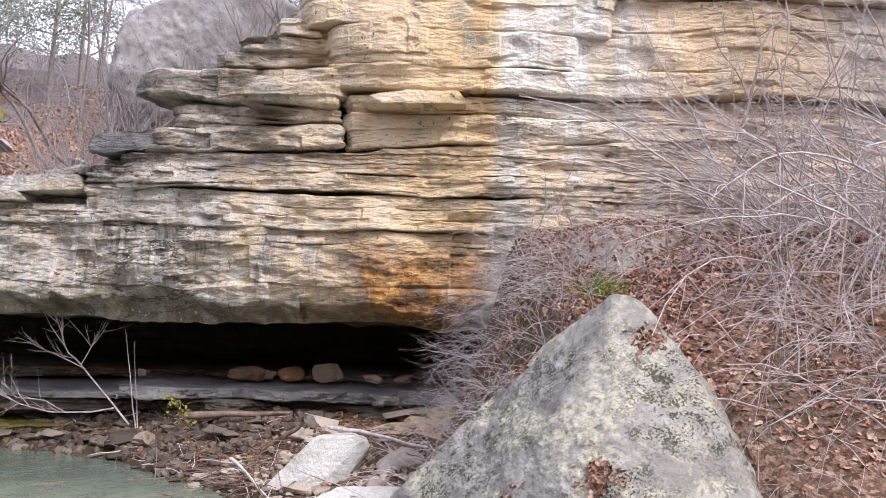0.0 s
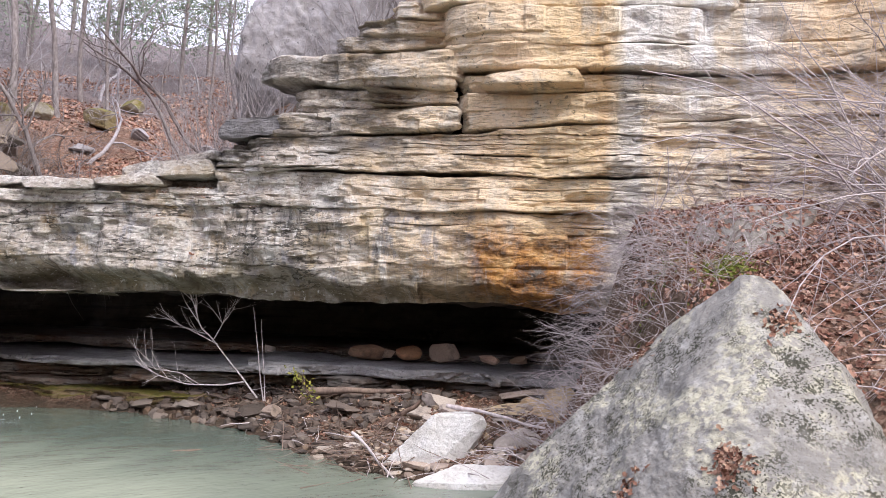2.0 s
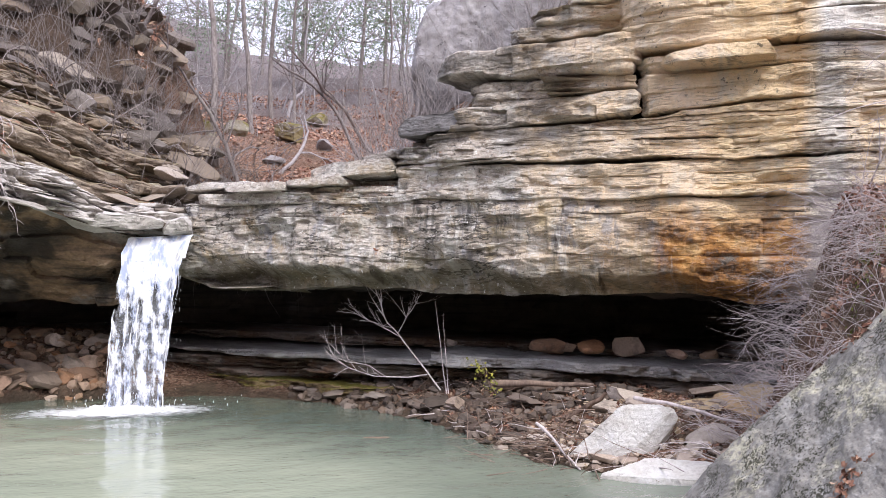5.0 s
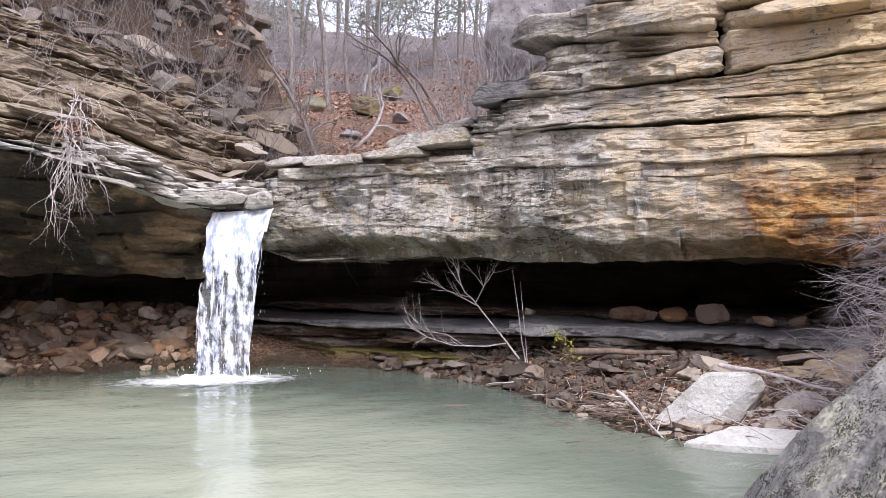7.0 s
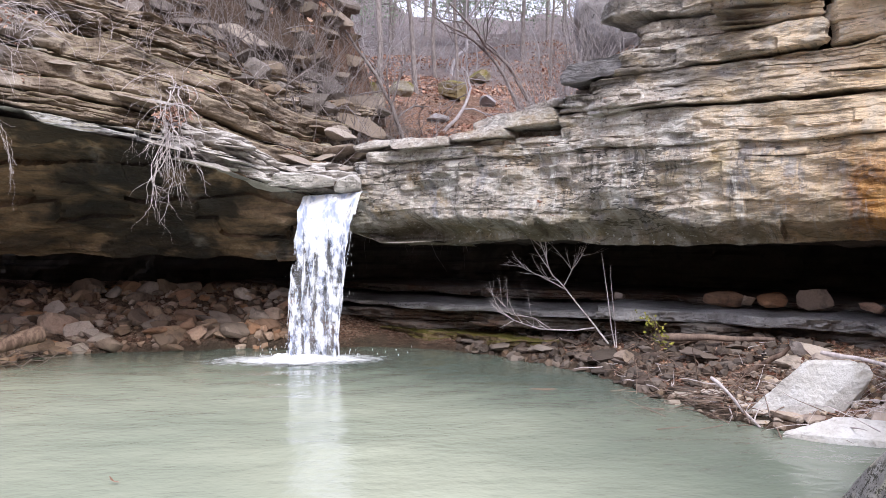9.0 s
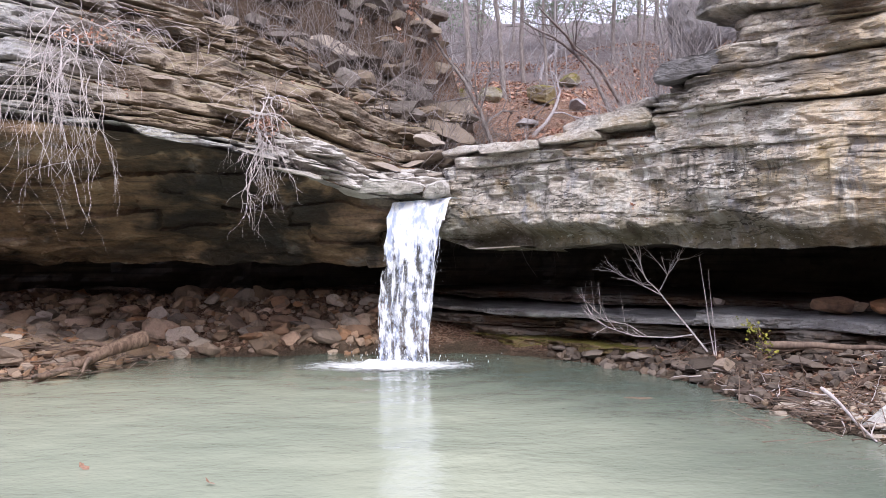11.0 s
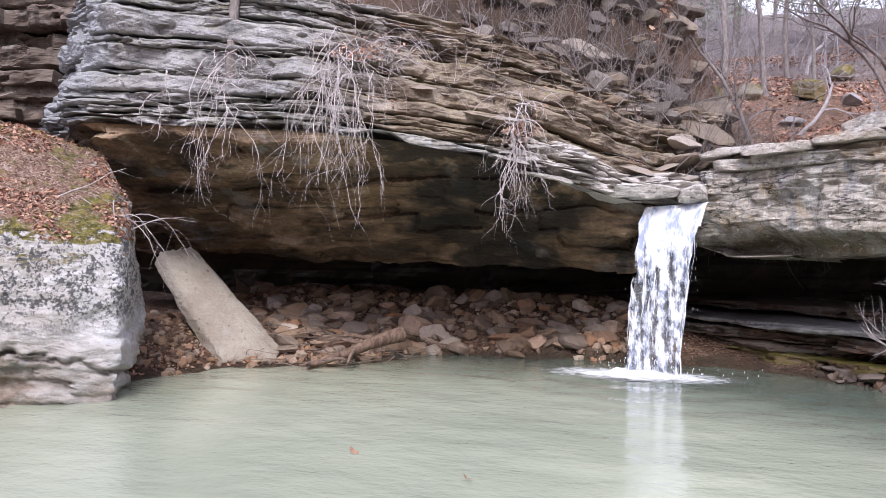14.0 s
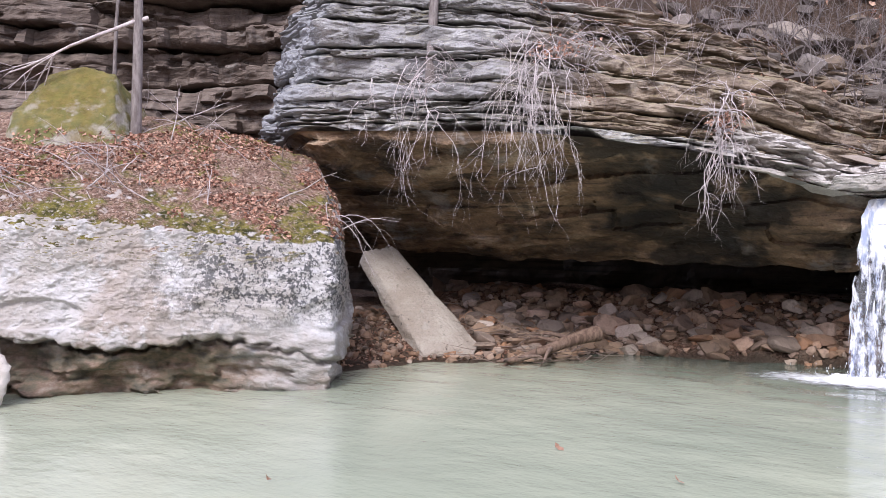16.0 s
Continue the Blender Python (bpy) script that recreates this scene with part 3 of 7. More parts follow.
M_BRUSH = bark_material("dull_brush_twigs", (0.15, 0.125, 0.12), (0.28, 0.25, 0.245))
M_BARK = bark_material("grey_tree_bark", (0.13, 0.11, 0.105), (0.28, 0.25, 0.24))
M_WOOD = bark_material("driftwood", (0.09, 0.055, 0.04), (0.22, 0.15, 0.11))
M_WATER = water_material()
M_FALL = fall_material("falling_white_water")


def torn_water():
    """Water that tears into clots and threads as it falls."""
    m = Nodes("torn_white_water")
    z = m.split(m.pos)[2]
    clot = m.noise(m.scaled(m.pos, (11.0, 11.0, 6.0)), 1.0, 4, 0.6)
    rope = m.noise(m.scaled(m.pos, (13.0, 13.0, 1.3)), 1.0, 3, 0.5)
    thread = m.noise(m.scaled(m.pos, (42.0, 42.0, 3.0)), 1.0, 3, 0.5)
    body = m.math("ADD", m.math("ADD", m.math("MULTIPLY", clot, 0.42), m.math("MULTIPLY", rope, 0.42)), m.math("MULTIPLY", thread, 0.16))
    alpha = m.span(m.math("SUBTRACT", body, m.span(z, 1.95, 1.2, 0.22, 0.512, False)), -0.06, 0.09)
    col = m.mix(m.span(clot, 0.38, 0.6), (0.42, 0.48, 0.66), (0.88, 0.90, 0.95))
    m.bump(clot, 0.8, 0.05), m.bump(thread, 0.5, 0.02)
    m.done(col, 0.3, 0.5)
    m.put(m.bsdf.inputs["Alpha"], alpha)
    return m.mat


M_TORN = torn_water()
M_VEIL = fall_material("thin_water_veil", 0.2)


def foam_water():
    m = Nodes("foam_white_water")
    c = m.plus(m.pos, (0.72, -9.52, 0.0))
    sp = m.split(c)
    r = m.math("SQRT", m.math("ADD", m.math("POWER", m.math("ABSOLUTE", m.math("DIVIDE", sp[0], 1.2)), 2.0), m.math("POWER", m.math("ABSOLUTE", m.math("DIVIDE", sp[1], 0.5)), 2.0)))
    n = m.noise(m.scaled(m.pos, (1.0, 1.8, 1.0)), 7.0, 6, 0.7)
    alpha = m.span(m.math("SUBTRACT", m.math("ADD", n, 0.42), m.math("MULTIPLY", r, 0.80)), 0.10, 0.66)
    m.bump(n, 0.8, 0.05)
    m.done(m.mix(n, (0.8, 0.83, 0.86), (0.95, 0.96, 0.97)), 0.4, 0.4)
    m.put(m.bsdf.inputs["Alpha"], alpha)
    return m.mat


M_FOAM = foam_water()


# ---- ground and pool ----
POOL = np.array([(2.6, 3.0), (3.3, 4.2), (3.85, 4.75), (3.9, 5.15), (3.3, 5.75), (2.95, 6.2), (2.75, 7.2), (2.55, 8.3), (1.56, 9.9), (0.6, 10.6), (-0.3, 10.65), (-2.0, 10.6), (-3.9, 10.3), (-4.45, 8.85),
                 (-5.5, 8.3), (-5.9, 6.6), (-7.4, 5.2), (-9.0, 3.4), (-13, 0.0), (-13, -4.0), (-7, -1.5), (-3, 1.2), (0, 1.7), (1.8, 2.2)])


def pool_distance(x, y):
    """Distance from the shoreline: positive on land, negative in the water."""
    px, py = np.asarray(x, float), np.asarray(y, float)
    best, inside = np.full(px.shape, 1e9), np.zeros(px.shape, bool)
    for (ax, ay), (bx, by) in zip(POOL, np.roll(POOL, -1, 0)):
        ex, ey = bx - ax, by - ay
        t = np.clip(((px - ax) * ex + (py - ay) * ey) / (ex * ex + ey * ey), 0, 1)
        best = np.minimum(best, np.hypot(px - ax - t * ex, py - ay - t * ey))
        cross = ((ay > py) != (by > py)) & (px < (bx - ax) * (py - ay) / (by - ay + 1e-12) + ax)
        inside ^= cross
    return np.where(inside, -best, best)


def ground_height(x, y):
    x, y = np.asarray(x, float), np.asarray(y, float)
    sd = pool_distance(x, y)
    h = np.where(sd > 0, np.minimum(0.30 * sd, 0.36), np.maximum(0.55 * sd, -0.7))
    a, c = 0.85 * x + 0.53 * y, -0.53 * x + 0.85 * y
    bank = np.clip(0.75 + 0.56 * (a - 3.94), 0, 2.35) * sstep(0.9, 0.0, c - np.interp(a, [4.0, 5.0, 6.0, 6.6], [-0.55, 0.0, 1.1, 1.5]) + 0.2 * fbm(xyz(x, y, 4) * 0.9, 77, 3)) * sstep(2.6, 3.6, a)
    h = np.where(sd > -0.1, np.maximum(h, bank), h)
    # rubble slope under the left overhang
    pile = np.clip((y - 10.3) * 0.40, 0, 0.66) * sstep(0.3, -1.2, x) * sstep(-9.5, -7.5, x)
    h = np.maximum(h, np.where(sd > 0, pile, -9))
    h = h + 0.05 * fbm(xyz(x, y, 0) * 1.3, 3, 4) * sstep(-0.2, 0.4, sd)
    far = np.hypot(x, y)
    # unseen valley side behind the camera, added to keep low sky light out
    h = h + sstep(5, 20, far) * 8.0 * sstep(0.5, -5, y) + sstep(14, 60, far) * 6.0 * sstep(4, -10, y)
    return h


def sheet(name, xs, ys, height, material, label, keep=None):
    gx, gy = np.meshgrid(xs, ys, indexing="ij")
    gz = height(gx, gy)
    f = grid_faces(len(xs), len(ys))
    if keep is not None:
        k = keep(gx, gy).ravel()
        f = f[k[f].all(1)]
    used = np.unique(f)
    idx = np.zeros(gx.size, int)
    idx[used] = np.arange(len(used))
    me = mesh_of(name, xyz(gx, gy, gz).reshape(-1, 3)[used], idx[f])
    ob = link(name, me, material)
    return tagged(ob, label, name.split("_")[0], kind="structure")


def stretched(lo, hi, a, b, step, grow=1.25):
    """Even steps between a and b, then steps that grow out to lo and hi."""
    v = list(np.arange(a, b + step / 2, step))
    s = step
    while v[-1] < hi:
        s *= grow
        v.append(v[-1] + s)
    s = step
    while v[0] > lo:
        s *= grow
        v.insert(0, v[0] - s)
    return np.array(v)


sheet("ground", stretched(-420, 420, -10, 9, 0.09), stretched(-420, 420, -1, 14.5, 0.09), ground_height, M_GROUND, "leaf-littered stony bank and pool bed")

wx, wy = np.meshgrid(np.arange(-14, 4.6, 0.09), np.arange(-5, 12.6, 0.09), indexing="ij")
splash = np.hypot(wx + 0.75, wy - 9.75)
wz = 0.006 * fbm(xyz(wx * 1.3, wy * 3.0, 0), 11, 4) + 0.012 * np.sin(splash * 11.0) * np.exp(-splash / 1.6)
tagged(link("water_pool", mesh_of("water_pool", xyz(wx, wy, wz), grid_faces(*wx.shape)), M_WATER), "still milky green pool below the waterfall", "water", kind="structure")


# ---- bedded rock ----
def resample(path, step):
    p = np.asarray(path, float)
    seg = np.hypot(*np.diff(p, axis=0).T)
    s = np.concatenate([[0], np.cumsum(seg)])
    n = max(int(s[-1] / step), 2)
    t = np.linspace(0, s[-1], n + 1)
    q = np.stack([np.interp(t, s, p[:, 0]), np.interp(t, s, p[:, 1])], 1)
    tan = np.gradient(q, axis=0)
    for _ in range(3):
        tan[1:-1] = (tan[:-2] + tan[1:-1] + tan[2:]) / 3
    tan /= np.linalg.norm(tan, axis=1)[:, None]
    return q, np.stack([tan[:, 1], -tan[:, 0]], 1), t


def bed_mesh(name, path, zlo, zhi, seed, out=0.0, lam=0.035, thick=0.09, big=0.08, joints=0.03, back=0.9, du=0.025, dz=0.014, profile=None, edge=0.018, wander=0.018, chips=0.07, lip_wander=0.0, mass=None, bite=1.9, lump=1.0, gap=0.12):
    """One bed of rock: a rough front along path (seen from its outer side, left to right), with top and underside running back.
    zlo, zhi: heights or functions of (x, y); profile(v): extra push out by the relative height v."""
    q, nrm, s = resample(path, du)
    lo = zlo(q[:, 0], q[:, 1]) if callable(zlo) else np.full(len(q), float(zlo))
    hi = zhi(q[:, 0], q[:, 1]) if callable(zhi) else np.full(len(q), float(zhi))
    lo = lo + (lip_wander or wander) * fbm(xyz(s * 1.3, seed, 0.3), seed + 5, 4, 0.6)
    hi = hi + wander * fbm(xyz(s * 1.3, seed, 9.3), seed + 6, 4, 0.6)
    nz = max(int(np.max(hi - lo) / dz), 3)
    v = np.linspace(0, 1, nz + 1)
    z = lo[:, None] + (hi - lo)[:, None] * v[None, :]
    ss = np.broadcast_to(s[:, None], z.shape)
    P = xyz(q[:, 0][:, None], q[:, 1][:, None], z)
    d = big * fbm(P * 0.9, seed if mass is None else mass, 3)
    zz = (z + 0.05 * vnoise(P * (0.8, 0.8, 1.5), seed + 1) + 0.03 * vnoise(P * (2.4, 2.4, 1.5), seed + 17)) / thick
    layer = np.floor(zz).astype(np.int64)
    fr = zz - layer
    amp = 0.45 + 0.55 * sstep(-0.4, 0.5, vnoise(P * (0.7, 0.7, 0.5), seed + 2))
    r = _hash(layer, layer * 0 + seed, layer * 0, 7)
    groove = 1 - np.clip(np.minimum(fr, 1 - fr) / 0.10, 0, 1)
    open_joint = sstep(gap, gap + 0.33, vnoise(xyz(ss * 0.9, layer * 3.7, seed), seed + 12))
    d += lam * amp * (r - bite * groove * open_joint)
    chip = vnoise(P * (2.3, 2.3, 5.5), seed + 13) + 0.4 * vnoise(P * (6, 6, 11), seed + 14)
    d -= chips * sstep(0.45, 0.62, chip)
    cell = np.floor(ss / (0.5 + 0.35 * _hash(layer, layer * 0, layer * 0 + 3, seed)) + 7 * r).astype(np.int64)
    d += joints * _hash(layer, cell, layer * 0 + 1, seed + 3) * amp
    d += lump * 0.045 * fbm(P * (2.2, 2.2, 4.5), seed + 16, 3) + (0.4 + 0.6 * lump) * 0.020 * fbm(P * (5, 5, 11), seed + 4, 4, 0.6) + 0.006 * vnoise(P * (18, 18, 40), seed + 8)
    e = np.minimum(z - lo[:, None], hi[:, None] - z)
    d -= edge * (1 - np.clip(e / edge, 0, 1)) ** 2
    if profile is not None:
        d = d * (0.3 + 0.7 * sstep(0.0, 0.4, v))[None, :]
        scallop = 0.20 * fbm(xyz(ss * 1.2, 0, seed), seed + 15, 4) + 0.08 * _hash(np.floor(ss * 1.1 + 0.4 * vnoise(xyz(ss * 2, 0, 0), seed)).astype(np.int64), layer * 0, layer * 0, seed)
        d += profile(np.clip(v[None, :] + scallop, 0, 1)) * (1 + 0.15 * vnoise(xyz(ss * 0.8, 3, seed), seed + 18))
    d += out
    front = P.copy()
    front[..., 0] += nrm[:, 0][:, None] * d
    front[..., 1] += nrm[:, 1][:, None] * d
    def behind(row, depth):
        b = row.copy()
        b[:, 0] -= nrm[:, 0] * depth
        b[:, 1] -= nrm[:, 1] * depth
        b[:, 2] += 0.02 * vnoise(b * 3, seed + 9)
        return b
    rows = [behind(front[:, 0], back)[:, None], behind(front[:, 0], back * 0.3)[:, None], front, behind(front[:, -1], back * 0.12)[:, None], behind(front[:, -1], back * 0.4)[:, None], behind(front[:, -1], back)[:, None]]
    g = np.concatenate(rows, 1)
    return mesh_of(name, g, grid_faces(g.shape[0], g.shape[1], flip=False), False)


def wall_path(u0, u1, d=0.0, left_back=1.0, bend=0.0, right_back=0.0):
    """A path along the right wall from u0 to u1; its left end turns back into the rock."""
    pts = [wall_xy(u0 + 0.25, d - left_back), wall_xy(u0 + 0.02, d - 0.18), wall_xy(u0 + 0.14, d - 0.02)]
    for k in range(1, 9):
        f = k / 8
        pts.append(wall_xy(u0 + (u1 - u0) * f, d + bend * math.sin(f * 9.0)))
    if right_back:
        pts += [wall_xy(u1 + 0.03, d - 0.08), wall_xy(u1 - 0.05, d - right_back)]
    return pts


def roof_sheet(name, front, back, zf, zb, material, parent, label, seed, n=(160, 70), rough=0.08):
    """A rough underside between a front edge and a back edge."""
    a, b = resample(front, 0.05)[0], resample(back, 0.05)[0]
    t = np.linspace(0, 1, n[0])
    ax = np.stack([np.interp(t, np.linspace(0, 1, len(a)), a[:, k]) for k in (0, 1)], 1)
    bx = np.stack([np.interp(t, np.linspace(0, 1, len(b)), b[:, k]) for k in (0, 1)], 1)
    v = np.linspace(0, 1, n[1])
    x = ax[:, None, :] * (1 - v)[None, :, None] + bx[:, None, :] * v[None, :, None]
    fz = np.full(len(t), zf)
    z = fz[:, None] * (1 - v) + zb * v
    P = xyz(x[..., 0], x[..., 1], z)
    lift = rough * fbm(P * (0.9, 1.3, 1.0), seed, 4)
    step = np.floor((z + 0.5 * lift) / 0.16)
    lift = lift + 0.03 * fbm(P * (4, 5, 4), seed + 2, 4, 0.6) + 0.06 * _hash(step.astype(np.int64), step.astype(np.int64) * 0, step.astype(np.int64) * 0, seed)
    P[..., 2] += lift * sstep(0, 0.06, v)[None, :]
    ob = link(name, mesh_of(name, P, grid_faces(*n)), material, parent, label)
    return ob


# ---- the right wall ----
cliff = thing("cliff_wall", "tall horizontally bedded tan and rust-stained sandstone cliff", "cliff", kind="structure")


def lower_lip(v):
    return -0.40 * (1 - sstep(0.12, 0.36, v)) - 0.02


def slant(z, rate, u0):
    """A bed boundary that climbs along the wall."""
    return lambda x, y: z + rate * ((x - W0[0]) * WU[0] + (y - W0[1]) * WU[1] - u0)


BEDS = [  # bottom, top, left end, right end, push out, lamination, layer thickness, edge rounding
    (1.37, 2.25, -0.25, 14.5, 0.03, 0.022, 0.36, 0.006),
    (2.245, 2.40, -0.05, 14.5, 0.0, 0.035, 0.10, 0.010),
    (2.395, 2.52, 0.15, 14.5, 0.03, 0.035, 0.08, 0.012),
    (2.515, 2.772, 2.6, 14.5, 0.0, 0.03, 0.11, 0.012),
    (2.79, 3.0, 2.95, 14.5, 0.03, 0.04, 0.06, 0.006),
    (2.995, slant(3.09, 0.054, 2.8), 3.0, 14.5, 0.03, 0.04, 0.05, 0.012),
    (slant(3.12, 0.054, 2.8), slant(3.38, 0.06, 2.9), 3.45, 5.42, 0.07, 0.015, 0.16, 0.025),
    (slant(3.12, 0.05, 2.8), 3.64, 5.40, 14.5, 0.06, 0.02, 0.15, 0.02),
    (slant(3.40, 0.06, 2.9), 3.68, 3.6, 5.45, -0.02, 0.03, 0.09, 0.015),
    (3.645, 3.83, 5.40, 14.5, 0.02, 0.03, 0.08, 0.02),
    (slant(3.76, -0.04, 3.4), 4.07, 3.36, 5.30, 0.14, 0.02, 0.2, 0.035),
    (3.87, 4.12, 5.25, 14.5, 0.17, 0.015, 0.2, 0.025),
    (4.125, 4.50, 5.35, 7.75, 0.17, 0.012, 0.3, 0.006),
    (4.14, 4.52, 7.70, 14.5, 0.10, 0.02, 0.2, 0.006),
    (4.51, 5.35, 5.05, 8.15, 0.16, 0.012, 0.4, 0.012),
    (4.53, 4.95, 8.10, 14.5, 0.08, 0.03, 0.15, 0.012),
    (4.96, 5.45, 8.10, 14.5, 0.14, 0.03, 0.15, 0.012),
]
for k, (z0, z1, u0, u1, push, lam, th, edge) in enumerate(BEDS):
    link("rock_bed", bed_mesh("rock_bed", wall_path(u0, u1, 0.0, 1.2, right_back=0.3 if u1 < 14 else 0.0), z0, z1, 20 + k * 3, push, lam, th, profile=lower_lip if k == 0 else None, wander=0.022, lip_wander=0.0 if k else 0.075, big=0.13, joints=0.045 if k < 4 else 0.03, chips=0.06 if k < 3 else 0.03, edge=edge, mass=20, bite=2.6 if k == 0 else 1.9 if k < 6 else 1.4, lump=1.0 if k < 10 else 0.4, gap=0.2 if k == 0 else 0.15), M_WALL, cliff)
# ledges of the bench left of the high face, each set further back
for k, (z0, z1, u0, u1, d) in enumerate([(2.53, 2.60, 0.2, 2.9, -0.06), (2.61, 2.70, 1.2, 3.2, -0.3), (2.75, 2.83, 2.62, 3.8, -0.12), (2.84, 2.93, 2.64, 3.8, -0.10), (2.94, 3.01, 2.72, 3.8, -0.08), (3.02, 3.10, 2.76, 3.8, -0.12),
                                          (4.09, 4.27, 3.98, 5.45, 0.05), (4.29, 4.42, 4.25, 5.5, 0.0), (4.45, 4.60, 4.65, 5.6, 0.05), (4.61, 4.78, 4.75, 5.6, -0.05)]):
    link("ledge", bed_mesh("ledge", wall_path(u0, u1, d, 0.9), z0, z1, 90 + k, 0, 0.02, 0.07, back=1.2, edge=0.012), M_WALL, cliff)
roof_sheet("overhang_roof", [wall_xy(u, -0.5) for u in np.linspace(0.3, 14.5, 9)], [wall_xy(u, -5.5) for u in np.linspace(-1.5, 14.5, 9)], 1.47, 1.42, M_DEEP_SHADE, cliff, "rock ceiling of the undercut, darkened for its shade", 41)

# stone shelf and back wall inside the undercut
shelf = thing("shelf_ledge", "grey flat rock ledges stepping back under the overhang", "ledge", kind="structure")
for k, (z0, z1, u0, u1, d) in enumerate([(-0.10, 0.20, -3.2, 9.0, -0.85), (0.21, 0.31, -3.2, 9.0, -1.10), (0.33, 0.45, -3.2, 9.0, -0.98), (0.49, 0.57, -3.2, 2.9, -0.92), (0.40, 0.50, 3.5, 9.0, -0.93), (0.52, 0.64, 2.95, 7.3, -0.74), (0.62, 0.72, -4, 9.0, -1.9)]):
    pts = [wall_xy(u, d + 0.10 * math.sin(u * 1.7 + k * 2) + 0.05 * math.sin(u * 4.1 + k)) for u in np.linspace(u0, u1, 24)]
    link("shelf_bed", bed_mesh("shelf_bed", pts, z0, z1, 140 + k, 0, 0.05, 0.06, 0.18, 0.09, back=4.0, du=0.03, chips=0.14, lump=1.6, edge=0.02), M_MOSSY_SHELF if k == 0 else M_SLAB if k in (3, 5) else M_SHELF, shelf)
link("cave_wall", bed_mesh("cave_wall", [(-16, 14.5), (-8, 15.0), (-3, 14.6), wall_xy(-1, -3.8), wall_xy(6, -4.0), wall_xy(14.5, -4.0)], 0.0, 2.7, 170, 0, 0.06, 0.2, du=0.1, dz=0.08), M_DEEP_SHADE, shelf)

# ---- the left cliff ----
EDGE = [(-7.08, 7.85), (-5.6, 7.78), (-4.1, 7.85), (-3.2, 8.05), (-1.9, 8.6), (-1.2, 9.25), (-0.62, 9.75)]
EX, EY = np.array(EDGE).T


def edge_z(x, y=None):
    return np.interp(x, [-7.1, -4.1, -3.2, -1.9, -1.2, -0.6], [2.92, 2.72, 2.62, 2.40, 2.14, 1.98])


left_cliff = thing("cliff_left", "grey bedded sandstone overhang dipping down towards the waterfall", "cliff", kind="structure")
height = 0.0
rng = random.Random(5)
LEFT_BEDS = (0.08, 0.06, 0.09, 0.07, 0.11, 0.24, 0.06, 0.30, 0.05, 0.08, 0.34, 0.06, 0.14, 0.08, 0.18, 0.07, 0.10, 0.12)


def thinning(x):
    """The pile of beds is highest at the far end and thins along the ramp."""
    return np.interp(x, [-7.4, -5.2, -4.0, -1.5], [1.0, 0.86, 0.78, 0.76])


for k, th in enumerate(LEFT_BEDS):
    # beds lie nearly over each other on the left and stand back up the ramp on the right
    pts = []
    for x, y in EDGE:
        f = float(sstep(-4.6, -2.2, x))
        setback = height * (0.16 + 1.45 * f)
        pts.append((x + 0.30 * setback * f + 0.20 * height * (1 - float(sstep(-7.0, -4.5, x))), y + setback))
    start = pts[0]
    # the end of the pile turns back to the shaded cliff behind
    pts = [(start[0] - 2.6, start[1] + 2.15), (start[0] - 0.55, start[1] + 0.32), (start[0] - 0.14, start[1] + 0.04)] + pts
    bed = bed_mesh("rock_bed", pts, lambda x, y, q=height + (0.02 if k else 0): edge_z(x) + q * thinning(x), lambda x, y, q=height + th - 0.008: edge_z(x) + q * thinning(x),
                   200 + k * 2, rng.uniform(-0.08, 0.05), 0.035 if th < 0.2 else 0.012, 0.05 if th < 0.2 else 0.5, 0.2, 0.06, back=1.5, du=0.03, dz=0.013, wander=0.028, lip_wander=0.0 if k else 0.06, mass=200, edge=0.012 if th < 0.2 else 0.035, chips=0.10 if th < 0.2 else 0.07, lump=1.3 if th < 0.2 else 0.9)
    link("rock_bed", bed, M_LEFT if k < 2 else M_RAMP, left_cliff)
    height += th
# the bleached slabs over the lip of the falls
for k, (off, zup, th) in enumerate(((-0.02, -0.03, 0.10), (-0.10, 0.075, 0.05), (-0.20, 0.13, 0.09), (-0.42, 0.22, 0.06), (-0.60, 0.28, 0.07))):
    pts = [(-1.95 + 0.4 * off, 8.55 - off), (-1.74, 8.72 - off), (-1.49, 8.93 - off), (-1.2, 9.2 - off), (-0.86, 9.50 - off), (-0.37, 9.94 - off), (0.02, 10.28 - off), (0.1, 10.7 - off)]
    low = lambda x, y, q=zup: q + np.interp(x, [-1.95, -1.49, -0.86, -0.37, 0.1], [2.46, 2.30, 2.05, 2.06, 2.08])
    link("rock_bed", bed_mesh("rock_bed", pts, low, lambda x, y, f=low, q=th: f(x, y) + q, 300 + k, 0.0, 0.03, 0.05, 0.16, 0.07, back=1.0, du=0.025, dz=0.012, wander=0.035, edge=0.02, chips=0.13, lump=1.8), M_LIP, left_cliff, "bleached slab at the lip of the falls")


